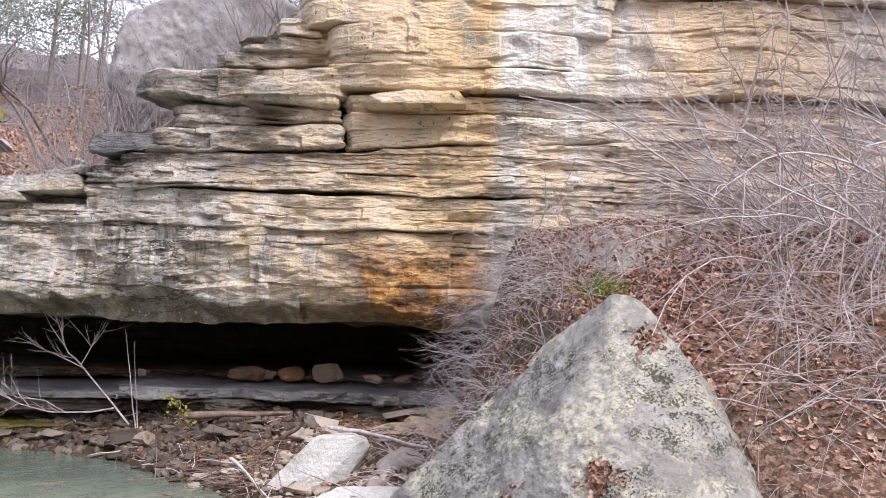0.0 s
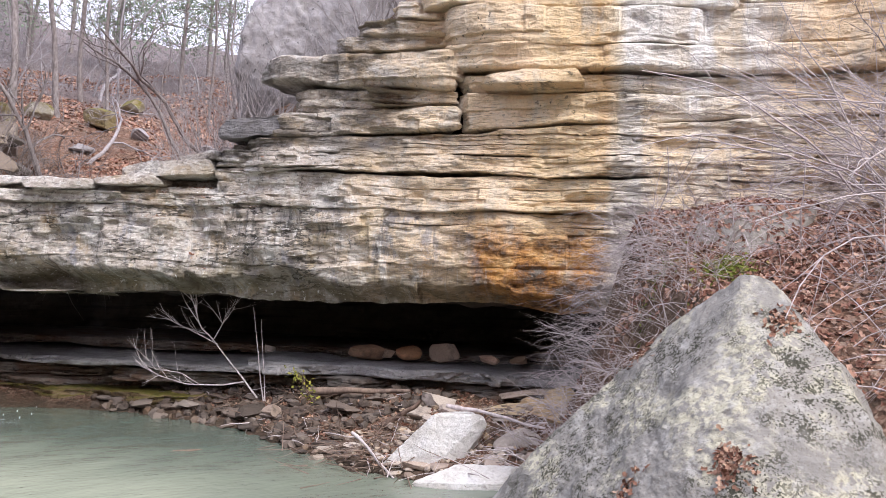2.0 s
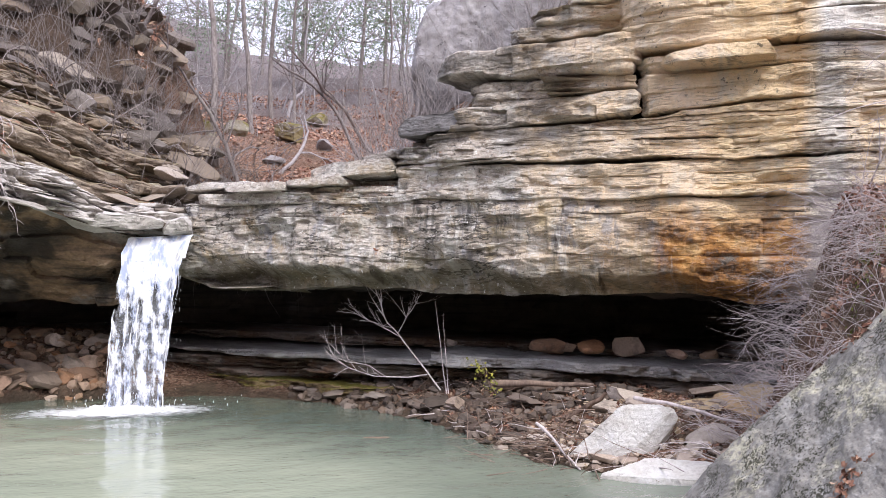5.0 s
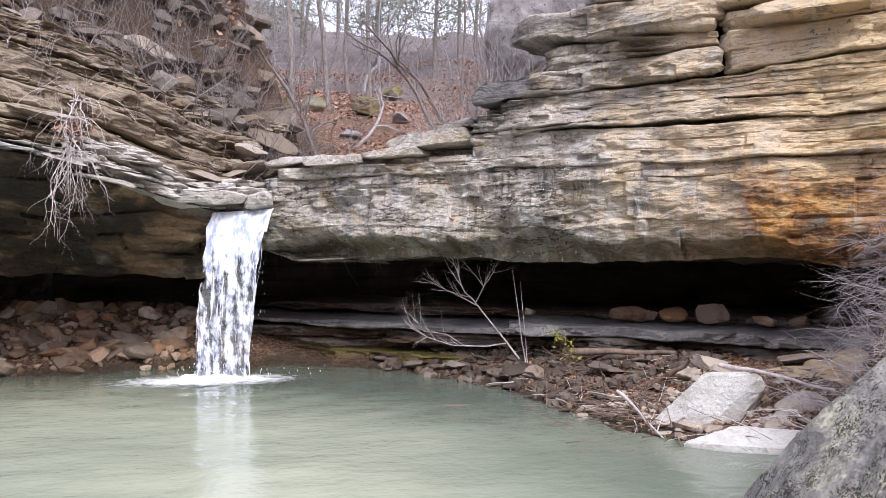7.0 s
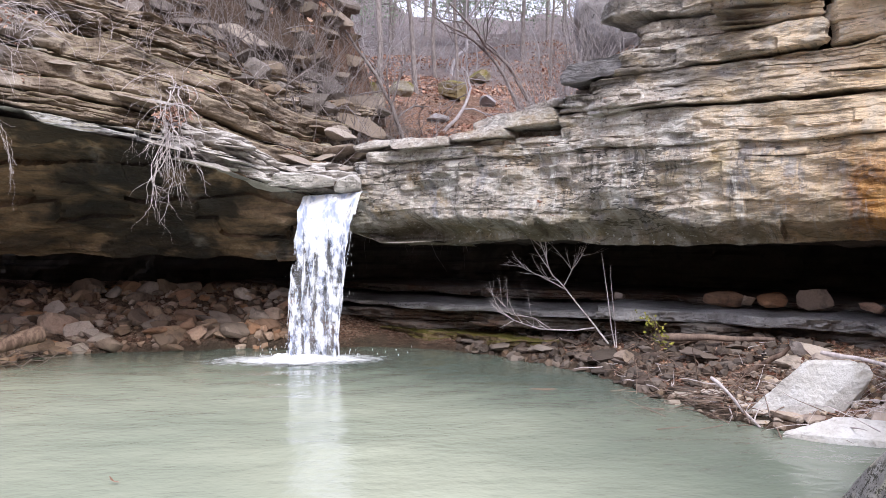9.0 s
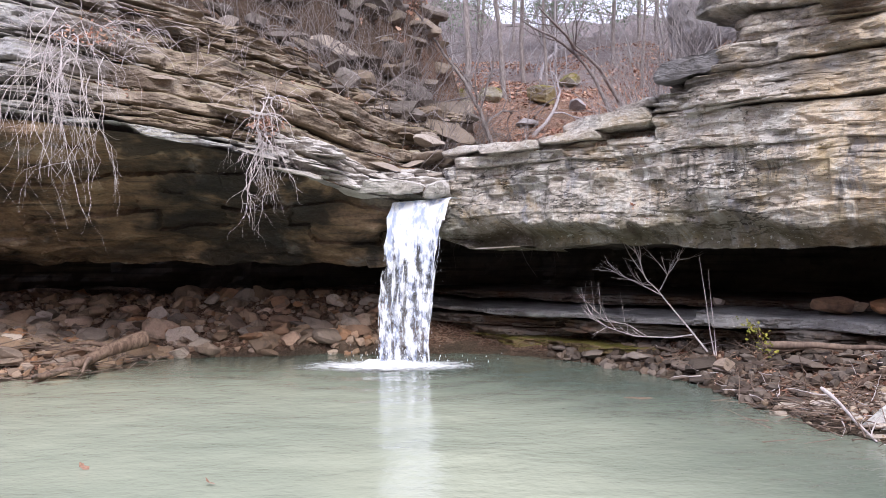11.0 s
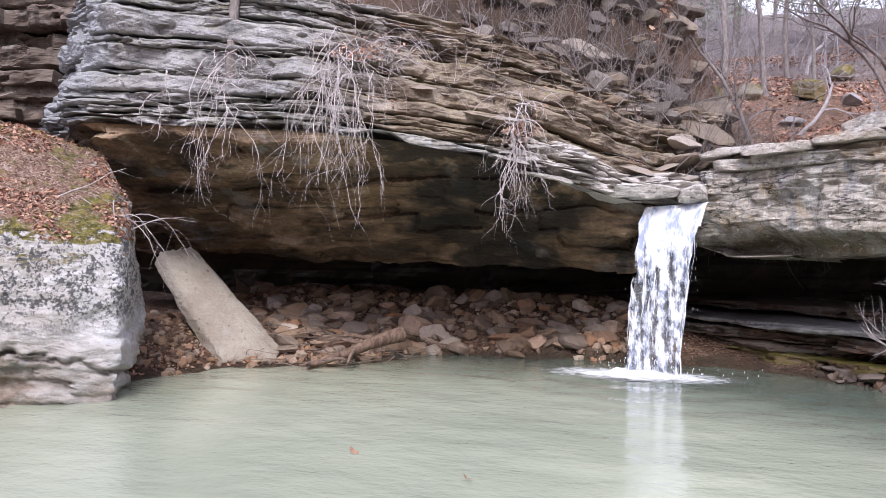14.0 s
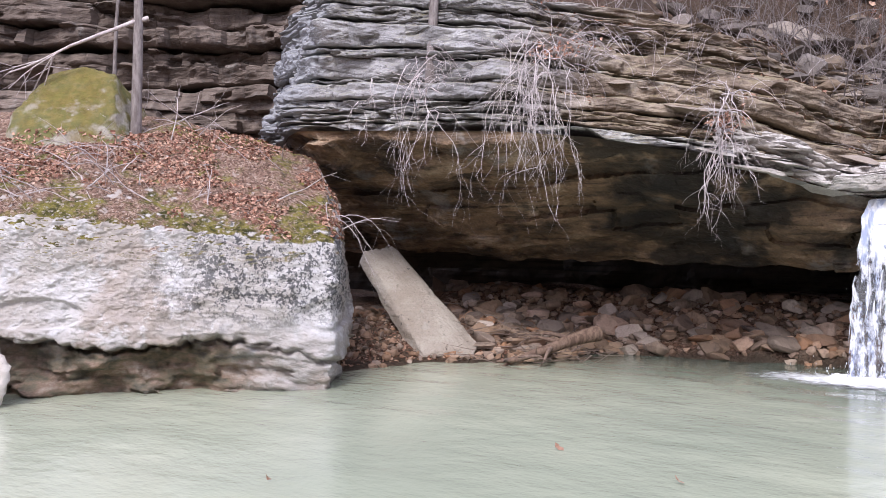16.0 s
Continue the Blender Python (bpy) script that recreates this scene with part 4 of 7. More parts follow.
def overhang_face(n=(320, 230)):
    """The undercut face that slopes from the bed edge back to a low lip, and the dark roof behind the lip."""
    lines = [resample(p, 0.05)[0] for p in ([(-9.6, 10.2), (-7.55, 8.2)] + EDGE, [(-9.9, 10.9), (-8.2, 10.5), (-6.0, 10.6), (-4.0, 10.8), (-2.0, 10.75), (-0.35, 10.6)], [(-10.5, 14.2), (-6, 14.4), (-4, 14.5), (-2, 14.4), (-0.3, 14.0)])]
    t, v = np.linspace(0, 1, n[0]), np.linspace(0, 1, n[1])
    a, b, c = [np.stack([np.interp(t, np.linspace(0, 1, len(q)), q[:, k]) for k in (0, 1)], 1) for q in lines]
    f = np.clip(v / 0.78, 0, 1)[None, :, None]
    g = np.clip((v - 0.78) / 0.22, 0, 1)[None, :, None]
    x = (a[:, None] * (1 - f) + b[:, None] * f) * (1 - g) + c[:, None] * g
    za = edge_z(a[:, 0]) - 0.02
    zb = np.interp(b[:, 0], [-8.2, -6.0, -4.0, -0.3], [1.42, 1.34, 1.24, 1.20]) + 0.04 * fbm(xyz(t * 9, 0, 0), 52, 4)
    f, g = f[..., 0], g[..., 0]
    z = za[:, None] + (zb - za)[:, None] * (0.25 * f + 0.75 * f ** 1.35) + 0.30 * sstep(0.0, 0.5, g)
    P = xyz(x[..., 0], x[..., 1], z)
    layer = np.floor((z + 0.10 * fbm(P * (0.7, 0.7, 0.4), 53, 3)) / 0.19).astype(np.int64)
    cell = np.floor(P[..., 0] / 0.8 + layer * 0.37 + 0.25 * vnoise(P * 1.3, 56)).astype(np.int64)
    out = 0.11 * _hash(layer, layer * 0, layer * 0, 54) + 0.07 * _hash(layer, cell, layer * 0, 55) + 0.20 * fbm(P * (0.8, 0.8, 1.2), 57, 4) + 0.035 * fbm(P * (4, 4, 7), 58, 4, 0.6)
    out = out * sstep(0, 0.05, v)[None, :] * (1 - 0.6 * g)
    P[..., 1] -= out * 0.8
    P[..., 2] -= out * 0.45
    return mesh_of("overhang_roof", P, grid_faces(*n), False)


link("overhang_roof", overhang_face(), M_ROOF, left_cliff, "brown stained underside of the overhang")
# backing sheet added behind the back cliff so no sky shows through its gaps
link("cave_wall", bed_mesh("cave_wall", [(-28, 3.0), (-14.5, 10.2), (-9.8, 12.6), (-5.5, 13.0)], 1.0, 9.5, 175, 0, 0.06, 0.3, du=0.2, dz=0.2), M_DEEP_SHADE, shelf)
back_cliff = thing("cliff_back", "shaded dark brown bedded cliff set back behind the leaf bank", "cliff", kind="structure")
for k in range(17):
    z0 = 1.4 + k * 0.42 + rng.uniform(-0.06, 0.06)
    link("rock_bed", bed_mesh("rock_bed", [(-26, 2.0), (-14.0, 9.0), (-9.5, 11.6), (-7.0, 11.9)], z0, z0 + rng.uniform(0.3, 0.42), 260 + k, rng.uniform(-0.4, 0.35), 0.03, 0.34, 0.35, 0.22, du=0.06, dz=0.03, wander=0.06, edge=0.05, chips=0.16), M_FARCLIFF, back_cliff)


# ---- upper ground: the slope behind the falls ----
def edge_y(x):
    return np.interp(x, np.append(EX, [-0.1, 30]), np.append(EY, [10.4, 10.4]))


def upper_height(x, y):
    x, y = np.asarray(x, float), np.asarray(y, float)
    u = (x - W0[0]) * WU[0] + (y - W0[1]) * WU[1]
    d = (x - W0[0]) * WN[0] + (y - W0[1]) * WN[1]
    rise = np.clip((y - 11.5) * 0.352, 0, 18) * (1 + 0.09 * fbm(xyz(x * 0.13, y * 0.09, 0), 91, 3))
    ramp = np.clip(y - edge_y(x), 0, 6) * 0.56
    left = (edge_z(np.clip(x, -6.9, -0.6)) - 0.15 + ramp + 0.9 * sstep(-3.2, -5.0, x) * sstep(0.3, 1.5, y - edge_y(x)) + 1.1 * sstep(3.2, 5.0, y - edge_y(x))) * sstep(1.5, -0.8, x - 0.05 * (y - 11))
    right = 1.1 * sstep(-0.9, -2.3, d) * sstep(1.7, 2.8, u) + np.where(u > 0.2, 2.45 + 0.25 * np.clip(-d - 0.3, 0, 5) + 0.9 * np.clip(u - 2.9, 0, 2.6) * sstep(-0.6, -1.6, d), 0)
    h = np.maximum(np.maximum(left, right), 1.9 + rise)
    rugged = sstep(2.5, 0.5, x) * sstep(18, 14, y) * sstep(10.8, 11.8, y)
    return h + 0.10 * fbm(xyz(x, y, 1) * 0.8, 31, 4) + 0.42 * rugged * fbm(xyz(x, y, 2) * 1.5, 37, 4)


def upper_keep(x, y):
    u = (x - W0[0]) * WU[0] + (y - W0[1]) * WU[1]
    d = (x - W0[0]) * WN[0] + (y - W0[1]) * WN[1]
    ok_left = (x < -0.1) & (y > edge_y(x) + 0.9) & (x > -7.0)
    ok_far = (y > 12.2)
    ok_right = (u > 0.0) & (d < -0.5)
    ok_mid = (x > -1.3) & (x < 2.5) & (y > 10.15)
    return ok_left | ok_mid | (ok_right & (x > -0.1)) | (ok_far & (x > -9))


sheet("ground_upper", stretched(-9, 160, -7.5, 8, 0.12), stretched(7, 200, 7.2, 16, 0.12), upper_height, M_SLOPE, "leaf-covered wooded slope above the falls", upper_keep)


# ---- boulders ----
def rock_mesh(name, size, seed, rough=0.12, cuts=9, res=4, flat=0.0, fine=0.02):
    """A broken stone: a ball cut by random planes, then roughened."""
    bm = bmesh.new()
    bmesh.ops.create_icosphere(bm, subdivisions=res, radius=1.0)
    p = np.array([v.co[:] for v in bm.verts])
    r = np.random.RandomState(seed)
    for _ in range(cuts):
        n = r.normal(size=3)
        n /= np.linalg.norm(n)
        k = r.uniform(0.42, 0.72)
        over = p @ n - k
        p = p - np.clip(over, 0, None)[:, None] * n[None, :]
    if flat:
        p[:, 2] = np.clip(p[:, 2], -flat, flat)
    p = p * (np.array(size) / 2 / 0.8)
    q = p / np.linalg.norm(p, axis=1)[:, None]
    s = min(size)
    p = p + q * (rough * s * 0.35 * fbm(p / s * 1.6, seed, 4) + fine * s * fbm(p / s * 9.0, seed + 3, 3))[:, None]
    for v, c in zip(bm.verts, p):
        v.co = c
    me = bpy.data.meshes.new(name)
    bm.to_mesh(me)
    bm.free()
    return me


def hull_rock(name, corners, seed, rough=0.05, res=6, soft=60.0, undercut=0.0, crisp=False):
    """A boulder from a few corners: the planes of their hull, with worn edges and a rough skin."""
    c = np.array(corners, float)
    lo, hi = c.min(0), c.max(0)
    mid, half = c.mean(0), (hi - lo) / 2
    bm = bmesh.new()
    for q in (c - mid) / half:
        bm.verts.new(q)
    bmesh.ops.convex_hull(bm, input=bm.verts)
    bm.normal_update()
    nn = np.array([f.normal[:] for f in bm.faces])
    kk = np.array([f.normal.dot(f.verts[0].co) for f in bm.faces])
    flip = np.where(kk < 0, -1, 1)
    nn, kk = nn * flip[:, None], np.maximum(kk * flip, 1e-3)
    bm.free()
    bm = bmesh.new()
    bmesh.ops.create_icosphere(bm, subdivisions=res, radius=1.0)
    w = np.array([v.co[:] for v in bm.verts])
    inv = np.maximum(w @ nn.T, 1e-6) / kk[None, :]
    top = inv.max(1)
    r = 1.0 / (top + np.log(np.exp(soft * (inv - top[:, None])).sum(1)) / soft)
    p = mid + w * r[:, None] * half
    for v, q in zip(bm.verts, p):
        v.co = q
    bm.normal_update()
    n = np.array([v.normal[:] for v in bm.verts])
    d = rough * (0.6 * fbm(p * 0.9, seed, 4) + 0.35 * fbm(p * 5, seed + 3, 5, 0.6)) + 0.003 * vnoise(p * 45, seed + 5)
    chip = vnoise(p * 1.9, seed + 6) + 0.5 * vnoise(p * 4.3, seed + 9)
    d = d - 0.3 * rough * sstep(0.35, 0.55, chip)
    if undercut:      # a broken seam with the stone set back below it
        lip = 0.44 + 0.14 * fbm(p * (0.9, 0.9, 0.2), seed + 17, 6, 0.72) - 0.05 * (p[:, 0] + 6.2) + 0.05 * _hash(np.floor(p[:, 0] * 2.3 + 0.3 * vnoise(p * 3, seed)).astype(np.int64), np.zeros(len(p), np.int64), np.zeros(len(p), np.int64), seed)
        below = sstep(0.0, -0.04, p[:, 2] - lip)
        deep = 0.20 + 0.80 * sstep(-5.5, -6.3, p[:, 0])
        d = d - undercut * (0.7 + 0.5 * fbm(p * 2.5, seed + 19, 4)) * below * deep - 0.13 * (0.35 + 0.65 * deep) * sstep(0.05, 0.01, np.abs(p[:, 2] - lip + 0.03))
        shelf_step = np.floor((p[:, 2] + 0.06 * fbm(p * (1.5, 1.5, 0.3), seed + 22, 3)) / 0.11).astype(np.int64)
        d = d + 0.06 * _hash(shelf_step, np.floor(p[:, 0] * 1.9 + shelf_step * 0.4).astype(np.int64), shelf_step * 0, seed) * sstep(0.16, -0.02, p[:, 2] - lip) + 0.02 * fbm(p * (6, 6, 11), seed + 20, 4, 0.65)
        d = d - 0.05 * sstep(0.12, 0.2, vnoise(p * (0.7, 0.7, 2.6), seed + 23)) * sstep(0.5, 0.3, np.abs(p[:, 2] - 0.8))
    p = p + n * d[:, None]
    for v, q in zip(bm.verts, p):
        v.co = q
    me = bpy.data.meshes.new(name)
    bm.to_mesh(me)
    bm.free()
    me.polygons.foreach_set("use_smooth", [not crisp] * len(me.polygons))
    return me


bank_boulder = tagged(link("boulder", hull_rock("boulder", [(3.77, 2.93, 1.80), (3.86, 2.83, 1.80), (3.60, 3.38, 1.45), (3.36, 3.62, 1.08), (2.90, 3.92, 0.50), (3.82, 2.45, 1.42), (2.5, 4.45, -0.4), (3.5, 4.7, -0.3), (2.1, 3.4, -0.4), (1.95, 2.5, -0.4), (2.3, 1.6, -0.2), (3.5, 1.55, 0.3),
                                     (3.62, 1.9, 0.8), (4.6, 2.4, 0.8), (4.7, 3.4, 1.1), (4.2, 4.2, 0.6)], 3, 0.045, 7, 110.0, crisp=True), M_SPOT), "large grey lichen-spotted boulder on the leafy bank", "boulder")
pale_boulder = tagged(link("boulder", hull_rock("boulder", [(-5.16, 6.22, -0.3), (-5.14, 6.25, 0.5), (-5.25, 6.36, 1.42), (-5.32, 6.5, 1.55), (-7.3, 4.42, -0.3), (-7.33, 4.25, 0.6), (-7.45, 4.45, 1.72), (-9.8, 2.3, -0.3), (-9.8, 2.1, 0.6), (-9.9, 2.4, 1.75),
                                     (-11.0, 4.6, 3.0), (-8.4, 6.9, 3.1), (-7.0, 8.1, 2.6), (-6.5, 8.0, 2.0), (-6.3, 8.2, -0.3), (-11, 5.0, -0.3)], 8, 0.06, 8, 90.0, 0.34), M_PALE), "huge bleached white boulder with a mossy leaf-covered top", "boulder")
tagged(link("boulder", hull_rock("boulder", [(-7.5, 4.0, -0.3), (-7.05, 4.1, 0.35), (-7.2, 4.05, 0.55), (-7.7, 3.5, 0.6), (-8.0, 3.4, 0.5), (-7.1, 3.9, -0.3), (-7.7, 3.2, -0.3), (-8.2, 3.6, -0.3), (-7.6, 4.1, 0.4)], 12, 0.04, 5), M_WHITE), "small pale boulder standing in the pool", "boulder")
tagged(link("rock_slab", hull_rock("rock_slab", [(-5.52, 8.42, -0.16), (-5.50, 8.40, 0.10), (-4.98, 8.74, -0.16), (-4.95, 8.74, 0.07), (-5.02, 8.95, 0.18), (-5.25, 9.2, -0.1), (-7.05, 9.15, 1.18), (-7.0, 9.2, 1.36), (-6.75, 9.55, 1.43), (-6.7, 9.7, 1.3), (-7.0, 9.7, 1.1)], 15, 0.028, 6, 260.0, crisp=True), M_PLANK), "long grey stone slab leaning on the rubble", "rock")
tagged(link("boulder", hull_rock("boulder", [(3.12, 6.2, 0.02), (3.16, 6.12, 0.10), (3.50, 5.93, 0.50), (3.56, 5.90, 0.52), (3.90, 5.72, 0.51), (3.95, 5.72, 0.42), (3.84, 5.76, 0.26), (3.36, 5.88, -0.08), (3.10, 6.2, -0.15), (3.88, 6.4, 0.42), (4.05, 6.2, 0.46), (3.4, 6.6, -0.1), (4.0, 6.2, -0.1), (3.6, 5.84, -0.1)], 18, 0.018, 5, 160.0, crisp=True), M_STONE), "pale angular boulder at the water's edge", "boulder")
tagged(link("rock_slab", hull_rock("rock_slab", [(3.14, 5.62, -0.12), (3.14, 5.60, 0.03), (3.55, 5.60, 0.13), (3.95, 5.34, 0.13), (4.1, 5.4, 0.1), (3.74, 5.18, 0.05), (3.72, 5.16, -0.1), (3.42, 5.34, 0.05), (3.4, 5.32, -0.1), (4.1, 5.5, -0.1), (3.5, 5.8, -0.1)], 21, 0.018, 5, 110.0, crisp=True), M_STONE), "flat pale stone slab lying in the shallows", "rock")
tagged(link("boulder", hull_rock("boulder", [(4.65, 4.45, 1.5), (4.7, 4.36, 1.95), (5.0, 4.0, 2.34), (5.5, 3.6, 2.38), (5.6, 4.4, 2.45), (4.9, 5.0, 2.2), (4.6, 4.9, 1.2), (5.8, 4.0, 1.2), (4.8, 3.7, 1.6)], 24, 0.05, 5), M_BOULDER), "grey boulder half buried in leaves on the bank", "boulder")
tagged(link("boulder", hull_rock("boulder", [(-9.35, 5.3, 2.6), (-9.25, 5.4, 3.0), (-9.1, 5.75, 3.45), (-8.8, 6.05, 3.6), (-8.5, 6.2, 3.5), (-8.25, 6.0, 3.0), (-8.15, 6.05, 2.6), (-8.1, 5.9, 2.4), (-8.9, 5.1, 2.4), (-9.3, 6.4, 3.3), (-8.6, 6.9, 3.0)], 27, 0.05, 5), M_MOSS), "rounded boulder covered in green and ochre moss", "boulder")

block = [(*wall_xy(u, d), z + 0.055 * (u - 2.8)) for u, d, z in ((2.80, 0.02, 3.14), (2.78, 0.0, 3.24), (2.88, 0.03, 3.34), (3.62, 0.10, 3.12), (3.62, 0.10, 3.37), (2.95, -0.9, 3.12), (2.95, -0.9, 3.36), (3.7, -0.9, 3.1), (3.7, -0.9, 3.38))]
link("rock_bed", hull_rock("rock_bed", block, 61, 0.05, 5, 70.0, crisp=True), M_DARKBED, cliff, "dark blue-grey block end")

# ---- the waterfall ----
falls = thing("waterfall", "white waterfall pouring over the rock lip into the pool", "waterfall")
LIP_L, LIP_R = np.array((-0.64, 9.74, 1.96)), np.array((0.06, 9.95, 2.03))
FLOW = np.array((-0.37, -0.45, 0.0))


def strand(points, radii, sides=6):
    """A tapered tube through points."""
    pts, vs, fs = np.asarray(points, float), [], []
    tan = np.gradient(pts, axis=0)
    tan /= np.linalg.norm(tan, axis=1)[:, None] + 1e-9
    ref = np.array((0.31, 0.87, 0.38))
    a = np.cross(tan, ref)
    a /= np.linalg.norm(a, axis=1)[:, None] + 1e-9
    b = np.cross(tan, a)
    ang = np.arange(sides) * 2 * math.pi / sides
    ring = a[:, None, :] * np.cos(ang)[None, :, None] + b[:, None, :] * np.sin(ang)[None, :, None]
    vs = pts[:, None, :] + ring * np.asarray(radii, float)[:, None, None]
    n = len(pts)
    i = np.arange(n - 1)[:, None] * sides + np.arange(sides)[None, :]
    j = np.arange(n - 1)[:, None] * sides + (np.arange(sides)[None, :] + 1) % sides
    return vs.reshape(-1, 3), np.stack([i, j, j + sides, i + sides], -1).reshape(-1, 4)


def strands(name, items, material, parent=None, label="", sides=6):
    V, F, off = [], [], 0
    for pts, rad in items:
        v, f = strand(pts, rad, sides)
        V.append(v), F.append(f + off)
        off += len(v)
    return link(name, mesh_of(name, np.concatenate(V), np.concatenate(F)), material, parent, label)


rs = np.random.RandomState(4)


def fall_items(count, lo, hi, width, clump):
    out = []
    for k in range(count):
        f = np.clip(rs.beta(0.9, 0.9) if rs.uniform() < 0.5 else clump[rs.randint(len(clump))] + rs.normal() * 0.05, 0, 1)
        top = LIP_L + (LIP_R - LIP_L) * f + rs.normal(size=3) * (0.012, 0.05, 0.015)
        speed = rs.uniform(0.85, 1.05) + 0.22 * f
        t0 = rs.uniform(lo, hi)
        t1 = min(0.645, t0 + rs.uniform(0.03, 0.16))
        t = np.linspace(t0, t1, 9)
        p = top + FLOW * speed * t[:, None] + xyz(0, 0, -4.9 * t ** 2)
        p += 0.045 * np.stack([vnoise(xyz(t * 11, k, c * 7.0), 3) for c in (0, 1, 2)], 1) * (t[:, None] * 1.6)
        w = rs.uniform(*width)
        out.append((p, w * np.sin(np.linspace(0.12, 3.0, 9)) ** 0.7 * (1 + 0.7 * vnoise(xyz(t * 40, k, 0), 5))))
    return out


clumps = (0.04, 0.18, 0.42, 0.5, 0.72, 0.93)
for lo, hi in ((0.12, 0.3), (0.25, 0.45), (0.4, 0.6)):
    tagged(strands("falling_water", fall_items(8, lo, hi, (0.003, 0.009), clumps), M_FALL, falls, "broken strands of white falling water"), kind="stuff")
for k in range(2):
    g, tt = np.linspace(-0.01, 1.01, 60), np.linspace(0.0, 0.66, 90)
    G, TT = np.meshgrid(g, tt, indexing="ij")
    rim_l, rim_r = 0.05 * fbm(xyz(TT * 9, 1, k), 84, 4) * sstep(0.05, 0.3, TT), 1 - 0.12 * sstep(0.0, 0.25, TT) + 0.06 * fbm(xyz(TT * 9, 5, k), 85, 4) * sstep(0.05, 0.3, TT)
    P = LIP_L + (LIP_R - LIP_L) * (rim_l + (rim_r - rim_l) * G)[..., None] + FLOW * ((0.92 - 0.14 * k + 0.20 * G) * TT)[..., None]
    P[..., 2] -= 4.9 * TT ** 2
    P[..., 0] += 0.035 * (G - 0.5) * TT
    P += (0.03 * fbm(xyz(G * 9, TT * 5, k), 80 + k, 4) * sstep(0, 0.15, TT))[..., None] * np.array((0.5, 1.0, 0.0))
    tagged(link("falling_water", mesh_of("falling_water", P, grid_faces(60, 90)), M_TORN, falls, "torn curtain of white falling water"), kind="stuff")
    if k:
        P[..., 1] += 0.05
        tagged(link("water_veil", mesh_of("water_veil", P[3:-3], grid_faces(54, 90)), M_VEIL, falls, "thin bluish veil of falling water"), kind="stuff")
drops = []
for k in range(130):
    f, t = rs.uniform(-0.02, 1.0), rs.uniform(0.3, 0.65)
    c = LIP_L + (LIP_R - LIP_L) * f + FLOW * rs.uniform(0.6, 1.25) * t + np.array((0, 0, -4.9 * t * t)) + rs.normal(size=3) * 0.02
    ln = rs.uniform(0.006, 0.03)
    drops.append((c + xyz(0, 0, np.linspace(ln, -ln, 4)), rs.uniform(0.0012, 0.003) * np.array((0.3, 1, 1, 0.3))))
tagged(strands("spray", drops, M_FALL, falls, "flying drops of spray", 4), kind="stuff")
# the sheet that slides over the lip
g = np.linspace(0, 1, 40)
tt = np.linspace(-0.35, 0.24, 30)
G, TT = np.meshgrid(g, tt, indexing="ij")
P = LIP_L + (LIP_R - LIP_L) * G[..., None] + FLOW * TT[..., None]
P[..., 2] -= np.where(TT > 0, 4.9 * TT ** 2, 0.0)
P += 0.012 * fbm(P * (9, 9, 4), 8, 3)[..., None]
link("water_sheet", mesh_of("water_sheet", P, grid_faces(40, 30)), M_FALL, falls, "smooth water sliding over the lip")
# foam where it lands
fx, fy = np.meshgrid(np.linspace(-1.5, 1.2, 150), np.linspace(-0.75, 0.65, 90), indexing="ij")
rr = np.hypot(fx / 1.2, fy / 0.55)
fz = 0.014 + 0.07 * np.exp(-(rr / 0.32) ** 2) + 0.03 * fbm(xyz(fx, fy, 0) * 9, 9, 4) * np.exp(-(rr / 0.5) ** 2)
link("foam", mesh_of("foam", xyz(fx - 0.72, fy + 9.52, fz), grid_faces(150, 90)), M_FOAM, falls, "churning white foam")
mist = []
for k in range(130):
    a, q = rs.uniform(0, 6.28), abs(rs.normal()) * 0.32
    c = np.array((-0.58 + q * math.cos(a) * 1.5, 9.55 + q * math.sin(a) * 0.7, 0.04 + abs(rs.normal()) * 0.09 * math.exp(-q)))
    mist.append((c + xyz(0, 0, np.linspace(0.012, -0.012, 4)), rs.uniform(0.002, 0.006) * np.array((0.4, 1, 1, 0.4))))
tagged(strands("spray", mist, M_FALL, falls, "splashing drops above the foam", 4), kind="stuff")
tagged(link("slope_boulder", hull_rock("slope_boulder", [(2.92, 10.5, 4.5), (2.95, 10.6, 4.95), (3.1, 10.6, 5.3), (3.6, 10.4, 5.75), (4.6, 9.95, 5.9), (3.35, 10.35, 4.2), (3.9, 10.1, 4.1), (4.5, 9.85, 4.6), (5.4, 10.0, 5.9), (3.5, 11.9, 5.9), (3.4, 11.9, 3.6), (5.4, 11.6, 6.2), (5.2, 11.4, 3.8), (3.5, 10.6, 3.6)], 33, 0.10, 6, 60.0), M_LAVENDER), "pale lavender-grey boulder above the ledges", "boulder")

for c, seed in (([(-0.30, 9.72, 2.02), (-0.22, 9.66, 2.16), (-0.08, 9.70, 2.20), (0.02, 9.84, 2.14), (0.04, 9.9, 2.06), (0.0, 10.3, 2.24), (-0.25, 10.25, 2.20), (0.05, 10.3, 2.0), (-0.05, 9.78, 2.06)], 71),
                ([(-1.05, 9.34, 2.06), (-0.95, 9.28, 2.20), (-0.6, 9.45, 2.22), (-0.26, 9.62, 2.16), (-0.3, 9.66, 2.08), (-0.6, 9.5, 2.05), (-0.95, 9.8, 2.26), (-0.3, 10.0, 2.22), (-0.9, 9.8, 2.0)], 72)):
    tagged(link("rock", hull_rock("rock", c, seed, 0.05, 5, 120.0, crisp=True), M_LIP), "bleached rough stone wedged over the lip of the falls", "rock")

# ---- scattering helpers ----
from mathutils.bvhtree import BVHTree


